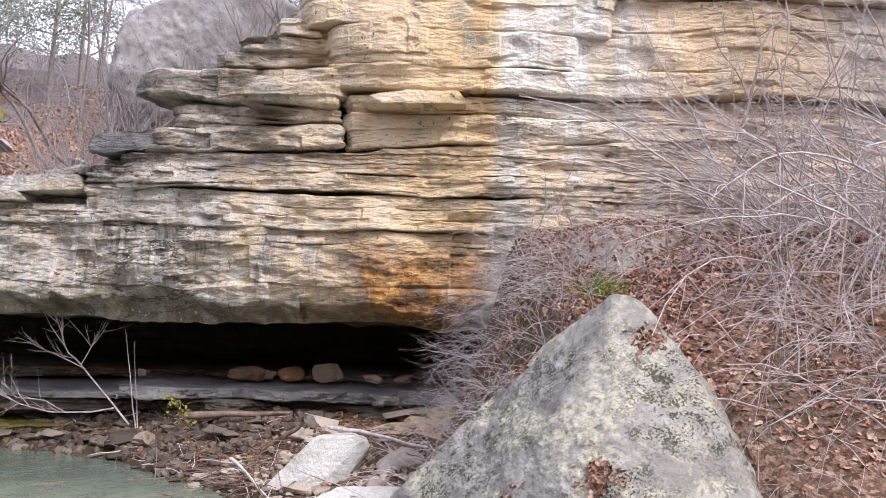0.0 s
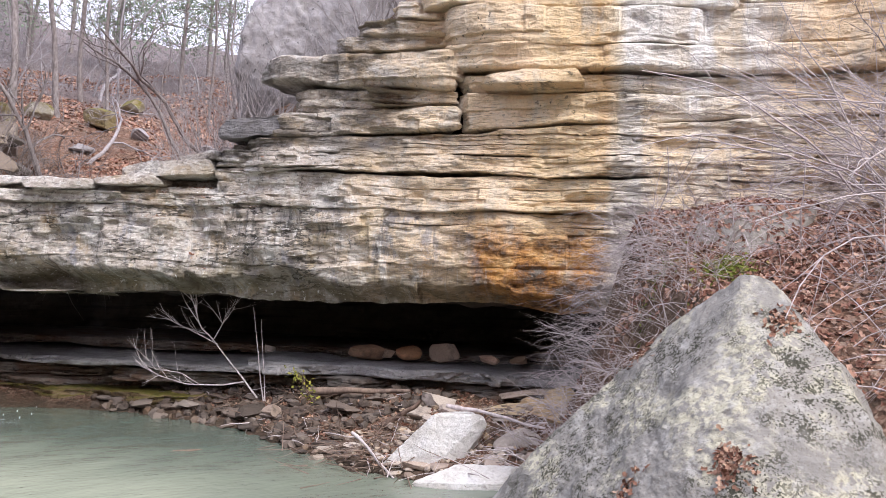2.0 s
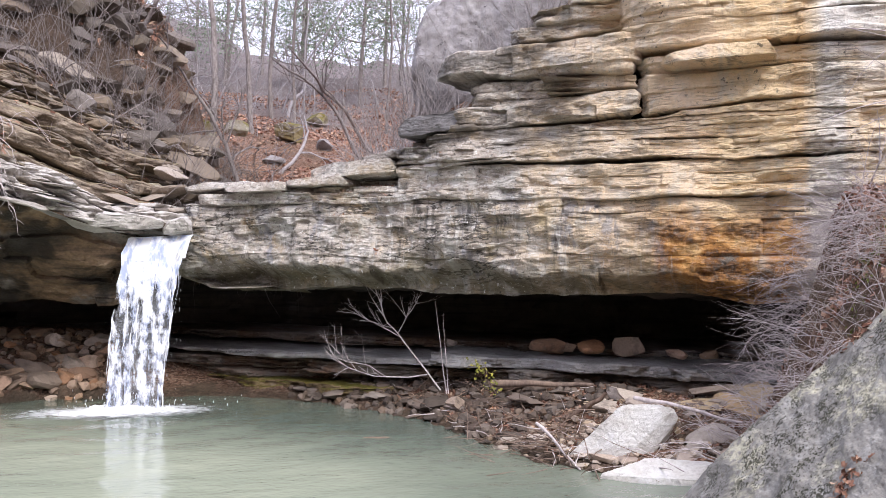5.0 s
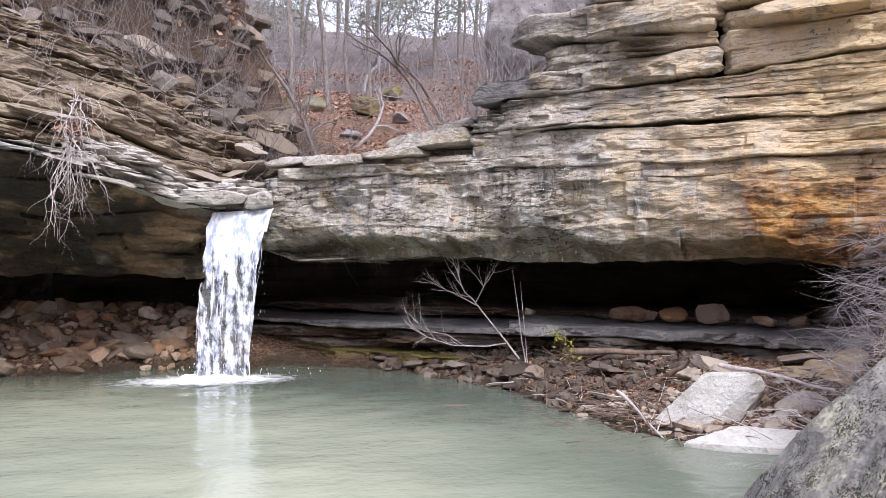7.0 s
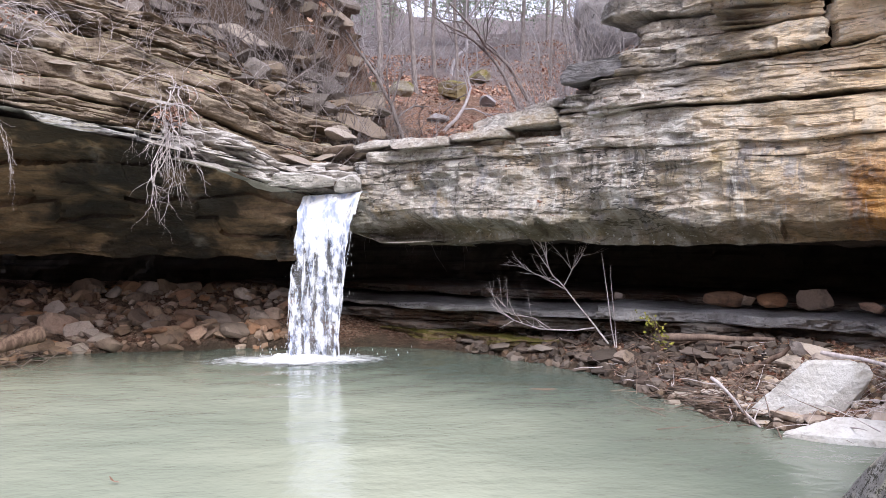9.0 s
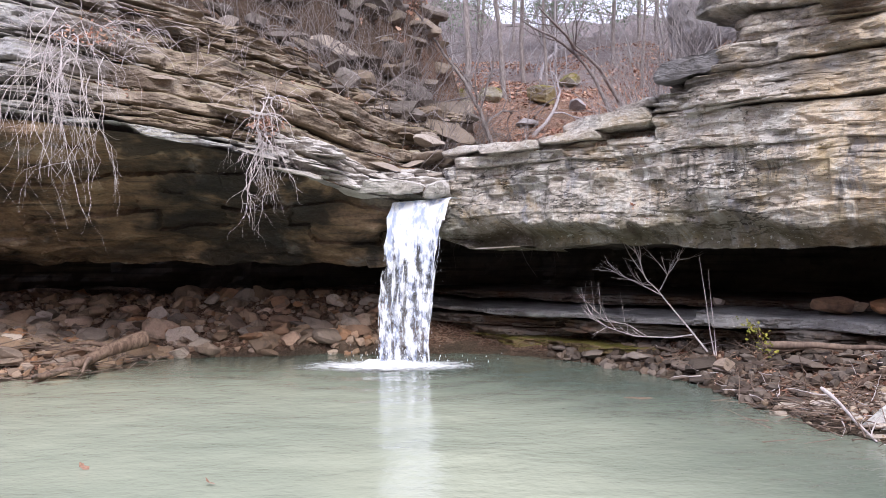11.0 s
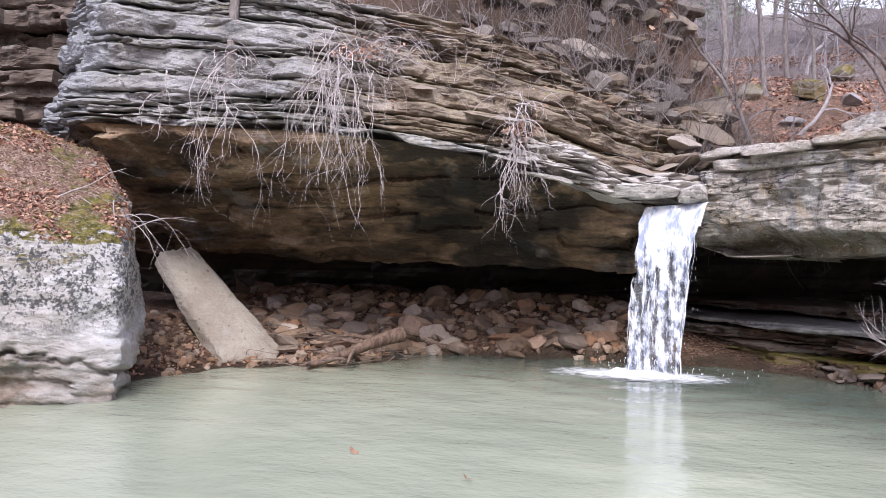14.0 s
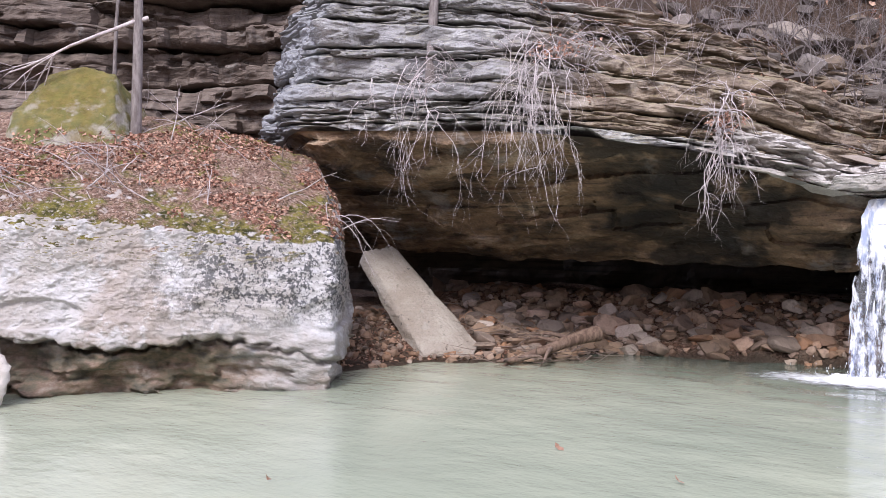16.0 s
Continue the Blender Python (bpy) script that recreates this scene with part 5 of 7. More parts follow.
def tree_of(objects):
    V, F, off = [], [], 0
    for ob in objects:
        me = ob.data
        v = np.empty(len(me.vertices) * 3)
        me.vertices.foreach_get("co", v)
        V.append(v.reshape(-1, 3))
        F += [[i + off for i in p.vertices] for p in me.polygons]
        off += len(me.vertices)
    return BVHTree.FromPolygons([Vector(p) for p in np.concatenate(V)], F)


def drop_on(bvh, x, y, top=30.0):
    hit = bvh.ray_cast(Vector((x, y, top)), Vector((0, 0, -1)))
    return (np.array(hit[0]), np.array(hit[1] if hit[1].z > 0 else -hit[1])) if hit[0] else (None, None)


def leaf_mesh(name, places, normals, size, seed, material=None, parent=None, label="", curl=0.35):
    """Many small curled leaves in one mesh."""
    r = np.random.RandomState(seed)
    n = len(places)
    nrm = np.asarray(normals, float) + r.normal(size=(n, 3)) * 0.45
    nrm /= np.linalg.norm(nrm, axis=1)[:, None]
    a = np.cross(nrm, r.normal(size=(n, 3)))
    a /= np.linalg.norm(a, axis=1)[:, None]
    b = np.cross(nrm, a)
    s = (size * r.uniform(0.6, 1.25, n))[:, None]
    wd = r.uniform(0.7, 1.2, n)[:, None]
    up = nrm * s * (curl * r.uniform(-0.6, 1.6, n))[:, None]
    fold = nrm * s * (curl * r.uniform(-0.3, 1.3, n))[:, None]
    c = np.asarray(places, float) + nrm * s * 0.10
    shape = ((-0.5, 0.0), (-0.2, 0.26), (0.0, 0.13), (0.24, 0.28), (0.5, 0.0), (0.22, -0.27), (0.02, -0.14), (-0.22, -0.25))
    v = np.stack([c + a * s * (l + 0.06 * r.normal(size=(n, 1))) + b * s * wd * (w + 0.05 * r.normal(size=(n, 1))) + up * (2.2 * l * l) + fold * abs(w) * 1.6 for l, w in shape] + [c], 1).reshape(-1, 3)
    i = np.arange(n)[:, None] * 9
    f = np.concatenate([i + np.array([[k, (k + 1) % 8, 8]]) for k in range(8)])
    return link(name, mesh_of(name, v, f, False), material or M_LEAF, parent, label)


def scatter(bvh, count, seed, box, test=None, top=30.0, slope=0.3):
    r = np.random.RandomState(seed)
    P, N = [], []
    for _ in range(count):
        x, y = r.uniform(box[0], box[1]), r.uniform(box[2], box[3])
        p, n = drop_on(bvh, x, y, top)
        if p is None or n[2] < slope or (test and not test(p)):
            continue
        P.append(p), N.append(n)
    return P, N


by_name = {o.name: o for o in scene.objects}
ground, upper = by_name["ground"], by_name["ground_upper"]
BANK = tree_of([ground] + [o for o in scene.objects if o.name.startswith("boulder") or o.name.startswith("rock_slab")])
HIGH = tree_of([upper] + [o for o in scene.objects if o.parent in (cliff, left_cliff)])

# dead leaves
patch = lambda p, k, lo: vnoise(p * k, 55) > lo
P, N = scatter(BANK, 11000, 1, (3.4, 8.0, 0.8, 5.6), lambda p: (p[2] > 0.5) and not (p[0] < 4.05 and p[1] < 4.4))
tagged(leaf_mesh("leaf_litter", P, N, 0.06, 2, M_RUSSET), "red-brown dead leaves lying on the bank", "leaves", kind="stuff")
P, N = scatter(tree_of([ground]), 2300, 3, (2.4, 6.2, 4.9, 9.8), lambda p: 0.05 < p[2] < 0.6 and vnoise(p * 1.6, 8) > -0.35)
tagged(leaf_mesh("leaf_litter", P, N, 0.07, 4), "dead leaves strewn over the stony beach", "leaves", kind="stuff")
P, N = scatter(BANK, 34000, 5, (-10.0, -5.2, 3.2, 8.4), lambda p: p[2] > 1.5 and not (p[0] < -8.05 and p[2] > 2.75) and vnoise(p * 1.3, 9) + 0.4 * vnoise(p * 4.0, 10) > 0.02 - 0.42 * (p[2] > 2.05))
tagged(leaf_mesh("leaf_litter", P, N, 0.052, 6, M_RUSSET), "pale brown dead leaves on the boulder's top", "leaves", kind="stuff")
P, N = scatter(tree_of([ground]), 2200, 7, (-6.4, -4.6, 6.3, 9.2), lambda p: 0.02 < p[2] < 0.6)
tagged(leaf_mesh("leaf_litter", P, N, 0.055, 8), "wet red leaves packed beside the boulder", "leaves", kind="stuff")
P, N = scatter(HIGH, 6000, 9, (-4.5, 9.0, 13.0, 30.0), lambda p: vnoise(p * 0.9, 12) > -0.2)
tagged(leaf_mesh("leaf_litter", P, N, 0.12, 10), "brown dead leaves on the slope above the falls", "leaves", kind="stuff")

for k, (x, y, sx, sy, cnt) in enumerate(((3.06, 2.40, 0.035, 0.05, 120), (2.82, 2.86, 0.06, 0.03, 55), (3.72, 2.62, 0.06, 0.04, 70), (3.5, 3.45, 0.04, 0.06, 60))):
    r = np.random.RandomState(330 + k)
    hits = [drop_on(BANK, x + r.normal() * sx, y + r.normal() * sy) for _ in range(cnt)]
    hits = [h for h in hits if h[0] is not None]
    tagged(leaf_mesh("leaf_clump", [h[0] + (0, 0, 0.01) for h in hits], [h[1] for h in hits], 0.043, 340 + k), "rusty dead leaves caught on the boulder", "leaves", kind="stuff")

# ---- loose rock ----
ROCKS = []
for k in range(12):
    me = rock_mesh("rock", ((1.0, 0.75, 0.6), (1.0, 0.8, 0.4), (1.0, 0.9, 0.75))[k % 3], 300 + k, 0.18, 11, 3)
    ROCKS.append(me)


def tinted(name, hue):
    """Stone whose tint differs from piece to piece."""
    m = Nodes(name)
    stops = [(k / (len(hue) - 1), c) for k, c in enumerate(hue)]
    col = m.ramp(m.object_random(), stops)
    n = m.noise(m.pos, 7.0, 5, 0.6)
    col = m.mix(m.span(n, 0.5, 0.72, 0.0, 0.6), col, (0.06, 0.048, 0.038))
    f = m.noise(m.pos, 45.0, 4)
    col = m.mix(m.span(f, 0.35, 0.7, 0.0, 0.35), col, m.mix(0.5, col, (0.05, 0.04, 0.03)))
    m.bump(n, 0.5, 0.03), m.bump(f, 0.4, 0.01)
    return m.done(col, 0.75, 0.35)


M_RUBBLE = tinted("rubble_stone", [(0.15, 0.105, 0.075), (0.32, 0.215, 0.14), (0.42, 0.30, 0.21), (0.22, 0.175, 0.145), (0.58, 0.48, 0.40), (0.44, 0.23, 0.12), (0.2, 0.14, 0.105), (0.36, 0.27, 0.2)])
M_BEACH = tinted("beach_stone", [(0.24, 0.19, 0.16), (0.48, 0.41, 0.34), (0.36, 0.28, 0.22), (0.55, 0.49, 0.43), (0.3, 0.22, 0.17)])
M_WET = tinted("wet_beach_stone", [(0.07, 0.055, 0.045), (0.13, 0.10, 0.08), (0.19, 0.155, 0.13), (0.10, 0.07, 0.055), (0.25, 0.21, 0.18)])
M_YELLOW = tinted("yellow_sandstone", [(0.58, 0.42, 0.23), (0.64, 0.51, 0.33), (0.52, 0.35, 0.18)])
M_PLATE = tinted("dipping_plate_stone", [(0.17, 0.135, 0.105), (0.30, 0.245, 0.195), (0.23, 0.18, 0.135), (0.36, 0.31, 0.265), (0.13, 0.10, 0.08)])
M_LEDGE = tinted("pale_ledge_stone", [(0.36, 0.33, 0.29), (0.46, 0.43, 0.39), (0.30, 0.27, 0.235), (0.5, 0.47, 0.43)])
M_SOILROCK = tinted("dark_bank_stone", [(0.10, 0.08, 0.06), (0.19, 0.14, 0.095), (0.15, 0.13, 0.12), (0.07, 0.055, 0.042), (0.24, 0.21, 0.19)])
SETS = {}
for key, mat in (("rubble", M_RUBBLE), ("beach", M_BEACH), ("yellow", M_YELLOW), ("plate", M_PLATE), ("pale", M_LEDGE), ("wet", M_WET), ("bank", M_SOILROCK)):
    SETS[key] = []
    for me in ROCKS:
        c = me.copy()
        c.materials.append(mat)
        SETS[key].append(c)


def rock(kind, k, at, size, turn, label, group, squash=1.0, name="rock"):
    ob = new(name, SETS[kind][k % 12])
    ob.matrix_world = Matrix.Translation(at) @ Euler(turn).to_matrix().to_4x4() @ Matrix.Diagonal((size, size, size * squash, 1))
    return tagged(ob, label, "rock", group)


rr2 = random.Random(21)
GB = tree_of([ground])
# rubble under the left overhang
n = 0
while n < 296:
    x, y = rr2.uniform(-7.6, -0.9), min(rr2.uniform(8.9, 12.6), rr2.uniform(9.3, 12.9))
    if pool_distance(np.array(x), np.array(y)) < -0.05 or (x < -5.3 and y < 9.6):
        continue
    p, nn = drop_on(GB, x, y, 2.0)
    if p is None:
        continue
    size = rr2.uniform(0.2, 0.40) * (1.35 if rr2.random() < 0.10 else 1.0)
    rock("rubble", n, p + (0, 0, size * 0.12), size, (rr2.uniform(-0.4, 0.4), rr2.uniform(-0.4, 0.4), rr2.uniform(0, 6.3)), "rough brown sandstone block in the rubble heap", "rubble heap", 0.9)
    n += 1
rp = np.random.RandomState(26)


def small_stones(name, places, sizes, material, label):
    """Broken stones too small to pick apart, joined."""
    shapes = []
    for _ in range(6):
        bm = bmesh.new()
        bmesh.ops.create_icosphere(bm, subdivisions=1, radius=0.5)
        bm.verts.ensure_lookup_table()
        v = np.array([q.co[:] for q in bm.verts])
        f = np.array([[q.index for q in p.verts] for p in bm.faces])
        bm.free()
        shapes.append((v * (1 + 0.35 * rp.uniform(-1, 1, (len(v), 1))) * rp.uniform(0.5, 1.0, 3), f))
    V, F, off = [], [], 0
    for p, w in zip(places, sizes):
        v, f = shapes[rp.randint(6)]
        turn = np.array(Euler((rp.uniform(-0.5, 0.5), rp.uniform(-0.5, 0.5), rp.uniform(0, 6.3))).to_matrix())
        V.append(v @ turn.T * w + p + (0, 0, w * 0.15)), F.append(f + off)
        off += len(v)
    tagged(link(name, mesh_of(name, np.concatenate(V), np.concatenate(F), False), material), label, "gravel", kind="stuff")


def island_stone(name, stops):
    m = Nodes(name)
    col = m.ramp(m.island(), [(k / (len(stops) - 1), c) for k, c in enumerate(stops)])
    n = m.noise(m.pos, 14.0, 5, 0.6)
    col = m.mix(m.span(n, 0.5, 0.72, 0.0, 0.6), col, (0.05, 0.04, 0.032))
    m.bump(n, 0.5, 0.02)
    return m.done(col, 0.75, 0.35)


M_GRAVEL = island_stone("rubble_gravel", [(0.11, 0.075, 0.055), (0.26, 0.16, 0.10), (0.36, 0.24, 0.16), (0.2, 0.15, 0.12), (0.42, 0.33, 0.26), (0.32, 0.17, 0.09)])
M_SHINGLE = island_stone("beach_gravel", [(0.12, 0.095, 0.08), (0.32, 0.26, 0.21), (0.22, 0.16, 0.12), (0.46, 0.39, 0.32), (0.40, 0.29, 0.18), (0.16, 0.12, 0.10)])
P = []
for k in range(2600):
    x, y = rp.uniform(-7.0, -0.8), rp.uniform(7.6, 12.6)
    if pool_distance(np.array(x), np.array(y)) > -0.04:
        p, nn = drop_on(GB, x, y, 2.0)
        if p is not None:
            P.append(p)
small_stones("gravel", P, rp.uniform(0.05, 0.17, len(P)), M_GRAVEL, "small broken stones between the rubble")
P = []
for k in range(2200):
    x, y = rp.uniform(1.2, 5.8), rp.uniform(5.2, 10.4)
    if -0.05 < pool_distance(np.array(x), np.array(y)) < 1.7:
        p, nn = drop_on(GB, x, y, 0.65)
        if p is not None and p[2] < 0.6:
            P.append(p)
M_DARKGRAVEL = island_stone("wet_beach_gravel", [(0.045, 0.034, 0.028), (0.11, 0.08, 0.06), (0.07, 0.055, 0.045), (0.17, 0.135, 0.11), (0.10, 0.06, 0.035)])
near = [p for p in P if p[1] < 7.2]
far = [p for p in P if p[1] >= 7.2]
small_stones("gravel", near, rp.uniform(0.03, 0.12, len(near)), M_SHINGLE, "broken stone chips over the beach")
small_stones("gravel", far, rp.uniform(0.05, 0.16, len(far)), M_DARKGRAVEL, "dark wet stone chips along the foot of the ledges")
# beach stones
n = 0
while n < 190:
    x, y = rr2.uniform(1.4, 5.6), rr2.uniform(5.4, 10.4)
    sd = float(pool_distance(np.array(x), np.array(y)))
    if not -0.06 < sd < 1.9:
        continue
    p, nn = drop_on(GB, x, y, 0.65)
    if p is None or p[2] > 0.6:
        continue
    size = rr2.uniform(0.08, 0.28)
    rock("wet" if y > 7.0 else "beach", n, p + (0, 0, size * 0.1), size, (rr2.uniform(-0.2, 0.2), rr2.uniform(-0.2, 0.2), rr2.uniform(0, 6.3)), "flat grey-brown stone on the beach", "beach stones", 0.6, "stone")
    n += 1
# larger stones of the beach
for k, (x, y, z, s, sq, kind, lab) in enumerate([
        (2.68, 8.60, 0.12, 0.5, 0.9, "wet", "dark rounded stone at the shoreline"), (2.90, 8.42, 0.14, 0.42, 1.0, "beach", "pinkish upright stone at the shoreline"),
        (3.95, 5.65, 0.13, 0.3, 0.8, "beach", "small pale block beside the boulder"), (4.3, 5.75, 0.22, 0.45, 0.8, "beach", "brown block behind the pale boulder"),
        (4.76, 6.53, 0.37, 0.75, 0.3, "yellow", "yellow sandstone plate on the beach"), (5.15, 6.4, 0.40, 0.6, 0.35, "yellow", "yellow sandstone plate on the beach"),
        (5.5, 6.6, 0.46, 0.5, 0.6, "yellow", "yellow sandstone block on the beach"), (5.3, 6.85, 0.47, 0.7, 0.4, "beach", "grey sandstone plate on the beach"),
        (4.3, 7.2, 0.38, 0.6, 0.4, "beach", "grey sandstone plate on the beach"), (3.9, 6.9, 0.32, 0.5, 0.4, "beach", "grey sandstone plate on the beach"),
        (3.4, 7.7, 0.30, 0.45, 0.4, "wet", "grey sandstone plate on the beach"), (4.9, 5.95, 0.38, 0.5, 0.45, "yellow", "yellow sandstone plate on the beach"),
        (1.75, 9.75, 0.10, 0.35, 0.6, "wet", "grey stone at the shoreline"), (2.2, 9.3, 0.14, 0.3, 0.6, "wet", "grey stone at the shoreline")]):
    rock(kind, k, (x, y, z), s, (rr2.uniform(-0.15, 0.15), rr2.uniform(-0.15, 0.15), rr2.uniform(0, 6.3)), lab, "beach stones", sq, "stone")
# stones on the shelf under the overhang
for k, (u, s, sq) in enumerate(((4.25, 0.40, 0.85), (4.72, 0.34, 0.8), (5.25, 0.38, 1.0), (4.5, 0.22, 0.9), (5.75, 0.22, 0.9), (6.1, 0.2, 0.9), (3.0, 0.18, 0.9))):
    x, y = wall_xy(u, -1.35 - 0.1 * (k % 2))
    rock("rubble", 3 * k + 2, (x, y, 0.70 + s * sq * 0.22), s, (0, 0, k * 1.3), "loose stone lying on the shelf ledge", "shelf stones", sq, "stone")
# broken plates standing out of the dipping ramp
n = 0
while n < 46:
    x, y = rr2.uniform(-3.6, 0.4), rr2.uniform(8.6, 13.2)
    p, nn = drop_on(HIGH, x, y, 9.0)
    if p is None or p[2] > 5.2 or p[2] < edge_z(x) - 0.2 or y < edge_y(x) + 0.25 or x > -0.35 + 0.1 * (y - 10):
        continue
    size = rr2.uniform(0.16, 0.46)
    ob = rock("plate", n, p - (0, 0, 0.03 + 0.04 * size), size, (rr2.uniform(0.0, 0.2), 0.28 + rr2.uniform(-0.06, 0.06), rr2.uniform(-0.55, -0.15)), "thin brown sandstone plate dipping with the beds", "dipping plates", rr2.uniform(0.16, 0.32), "rock_plate")
    ob.scale.x *= 1.6
    n += 1
for at, s, sq, lab in (((-2.62, 12.2, 4.40), 0.75, 0.6, "dark rounded boulder on the slope"), ((0.55, 10.9, 2.62), 0.8, 0.25, "flat slab on the bench"), ((-0.2, 10.1, 2.12), 0.6, 0.35, "pale slab over the lip of the falls"), ((-0.7, 10.1, 2.16), 0.75, 0.3, "pale slab over the lip of the falls")):
    rock("plate", int(s * 10), at, s, (0.1, 0.15, 0.4), lab, "", sq, "rock_plate")
for k in range(9):
    f = rr2.random()
    x = -2.4 + 1.6 * f
    y = float(edge_y(x)) + rr2.uniform(-0.05, 0.4)
    p, nn = drop_on(HIGH, x, y, 9.0)
    if p is not None and edge_z(x) - 0.3 < p[2] < edge_z(x) + 0.8:
        ob = rock("pale", k, p - (0, 0, 0.03), rr2.uniform(0.3, 0.65), (rr2.uniform(0, 0.2), 0.22 + rr2.uniform(-0.1, 0.1), rr2.uniform(-0.6, 0.0)), "pale weathered plate along the rock lip", "lip plates", 0.2, "rock_plate")
        ob.scale.x *= 1.5
n = 0
while n < 70:
    x, y = rr2.uniform(-4.5, -0.7), rr2.uniform(11.2, 14.5)
    p, nn = drop_on(HIGH, x, y, 12.0)
    if p is None or p[2] < 3.0:
        continue
    size = rr2.uniform(0.3, 0.85)
    rock("bank", n, p - (0, 0, size * 0.08), size, (rr2.uniform(-0.2, 0.4), 0.2 + rr2.uniform(-0.3, 0.3), rr2.uniform(0, 6.3)), "dark weathered boulder bedded in the slope above the falls", "slope boulders", 0.8, "slope_boulder")
    n += 1
for k, (x, y, z, s, sq, kind) in enumerate(((-1.6, 12.7, 4.4, 1.0, 0.6, "bank"), (-0.9, 12.8, 4.2, 1.1, 0.7, "bank"), (-0.3, 12.9, 3.9, 0.9, 0.7, "bank"),
                                          (0.2, 13.0, 3.5, 0.8, 0.8, "bank"), (0.6, 12.8, 3.0, 0.7, 0.8, "bank"), (-2.3, 12.9, 4.9, 1.1, 0.7, "bank"), (-3.3, 12.6, 5.0, 1.2, 0.7, "bank"))):
    p, nn = drop_on(HIGH, x, y, 12.0)
    rock(kind, k * 5 + 1, (x, y, (float(p[2]) if p is not None else z) - 0.14 * s), s, (0.15, 0.2, k * 1.7), "weathered outcrop rock on the brushy slope", "slope boulders", sq, "slope_boulder")
n = 0
while n < 36:
    x = rr2.uniform(-5.5, -0.8)
    y = float(edge_y(min(max(x, -6.9), -0.6))) + rr2.uniform(2.6, 5.6)
    p, nn = drop_on(HIGH, x, y, 12.0)
    if p is None or p[2] < 3.2:
        continue
    size = rr2.uniform(0.35, 1.05)
    rock("bank", n + 7, p - (0, 0, size * 0.24), size, (rr2.uniform(-0.1, 0.3), 0.15 + rr2.uniform(-0.2, 0.2), rr2.uniform(0, 6.3)), "dark weathered boulder bedded in the steep earthy bank", "bank boulders", 0.85, "slope_boulder")
    n += 1
# broken rock in the channel above the lip, and in the steep bank behind it
for k, (x, y, z, sz) in enumerate(((-0.32, 10.45, 2.34, 0.42), (-0.10, 10.55, 2.30, 0.40), (0.08, 10.7, 2.34, 0.45), (-0.30, 10.8, 2.62, 0.5), (-0.02, 10.9, 2.56, 0.42), (-0.42, 10.6, 2.52, 0.36), (0.2, 10.95, 2.5, 0.4), (-0.22, 11.1, 2.86, 0.5), (-0.5, 11.2, 2.95, 0.45))):
    rock("plate" if k % 2 else "bank", k + 2, (x, y, z), sz, (0.1, 0.22, k * 0.9), "brown broken rock wedged in the channel above the lip", "channel rocks", 0.5, "rock")
n = 0
while n < 44:
    x, y = rr2.uniform(-3.4, -0.75), rr2.uniform(11.3, 13.6)
    p, nn = drop_on(HIGH, x, y, 12.0)
    if p is None or p[2] < 3.2:
        continue
    size = rr2.uniform(0.4, 0.95)
    rock("bank" if n % 3 else "plate", n, p - (0, 0, size * 0.2), size, (rr2.uniform(0.0, 0.3), 0.25 + rr2.uniform(-0.1, 0.1), rr2.uniform(-0.6, 0.2)), "dark weathered boulder bedded in the steep earthy bank", "bank boulders", 0.7, "slope_boulder")
    n += 1
n = 0
while n < 34:
    x, y = rr2.uniform(-1.0, 0.9), rr2.uniform(11.6, 15.5)
    p, nn = drop_on(HIGH, x, y, 12.0)
    if p is None or p[2] < 2.7 or x > 1.1 - 0.25 * (15.5 - y):
        continue
    size = rr2.uniform(0.3, 1.0)
    rock("bank" if n % 4 else "plate", n + 5, p - (0, 0, size * 0.1), size, (rr2.uniform(0.0, 0.3), 0.25 + rr2.uniform(-0.2, 0.2), rr2.uniform(-0.8, 0.4)), "dark weathered boulder bedded in the steep earthy bank", "bank boulders", rr2.uniform(0.5, 0.9), "slope_boulder")
    n += 1
# slabs that stand out of the wall: thin at one end, broken at the other
for k, (u, z, d, w, dp, h, tilt) in enumerate(((6.2, 3.755, 0.10, 1.05, 0.5, 0.16, 0.0), (2.15, 2.80, -0.30, 1.15, 0.7, 0.19, 0.04), (1.75, 2.655, -0.12, 0.85, 0.5, 0.10, 0.0), (0.95, 2.60, -0.08, 0.95, 0.5, 0.12, 0.0), (0.35, 2.64, -0.25, 1.1, 0.6, 0.09, 0.03), (2.5, 2.96, -0.35, 0.55, 0.5, 0.10, 0.06))):
    c = []
    for a, b, e, zz in ((-0.5, 0.1, -0.3, 0), (-0.44, 0.3, 0.15, 0), (-0.3, 0.5, -0.5, 0), (-0.1, 0.42, 0.4, 0), (0.2, 0.5, -0.45, 0), (0.42, 0.4, 0.5, 0), (0.5, 0.3, -0.3, 0), (0.48, -0.5, 0.5, 0), (0.5, -0.5, -0.5, 0), (-0.4, -0.5, 0.3, 0), (-0.45, -0.5, -0.5, 0)):
        x, y = wall_xy(u + a * w, d + b * dp)
        c.append((x, y, z + e * h + tilt * a * w))
    link("rock_slab", hull_rock("rock_slab", c, 60 + k, 0.035, 5, 160.0, crisp=True), M_WALL, cliff)


# ---- twigs, brush, trees ----
def cane(r, start, way, length, radius, droop=0.5, wobble=0.25, n=10):
    """A bending stem: points and radii."""
    p, d = np.array(start, float), np.array(way, float)
    d /= np.linalg.norm(d)
    step, pts = length / (n - 1), [np.array(start, float)]
    for k in range(n - 1):
        d = d + r.normal(size=3) * wobble * 0.35 + np.array((0, 0, -droop * step * 1.2))
        d /= np.linalg.norm(d)
        p = p + d * step
        pts.append(p.copy())
    return np.array(pts), radius * np.linspace(1, 0.3, n)


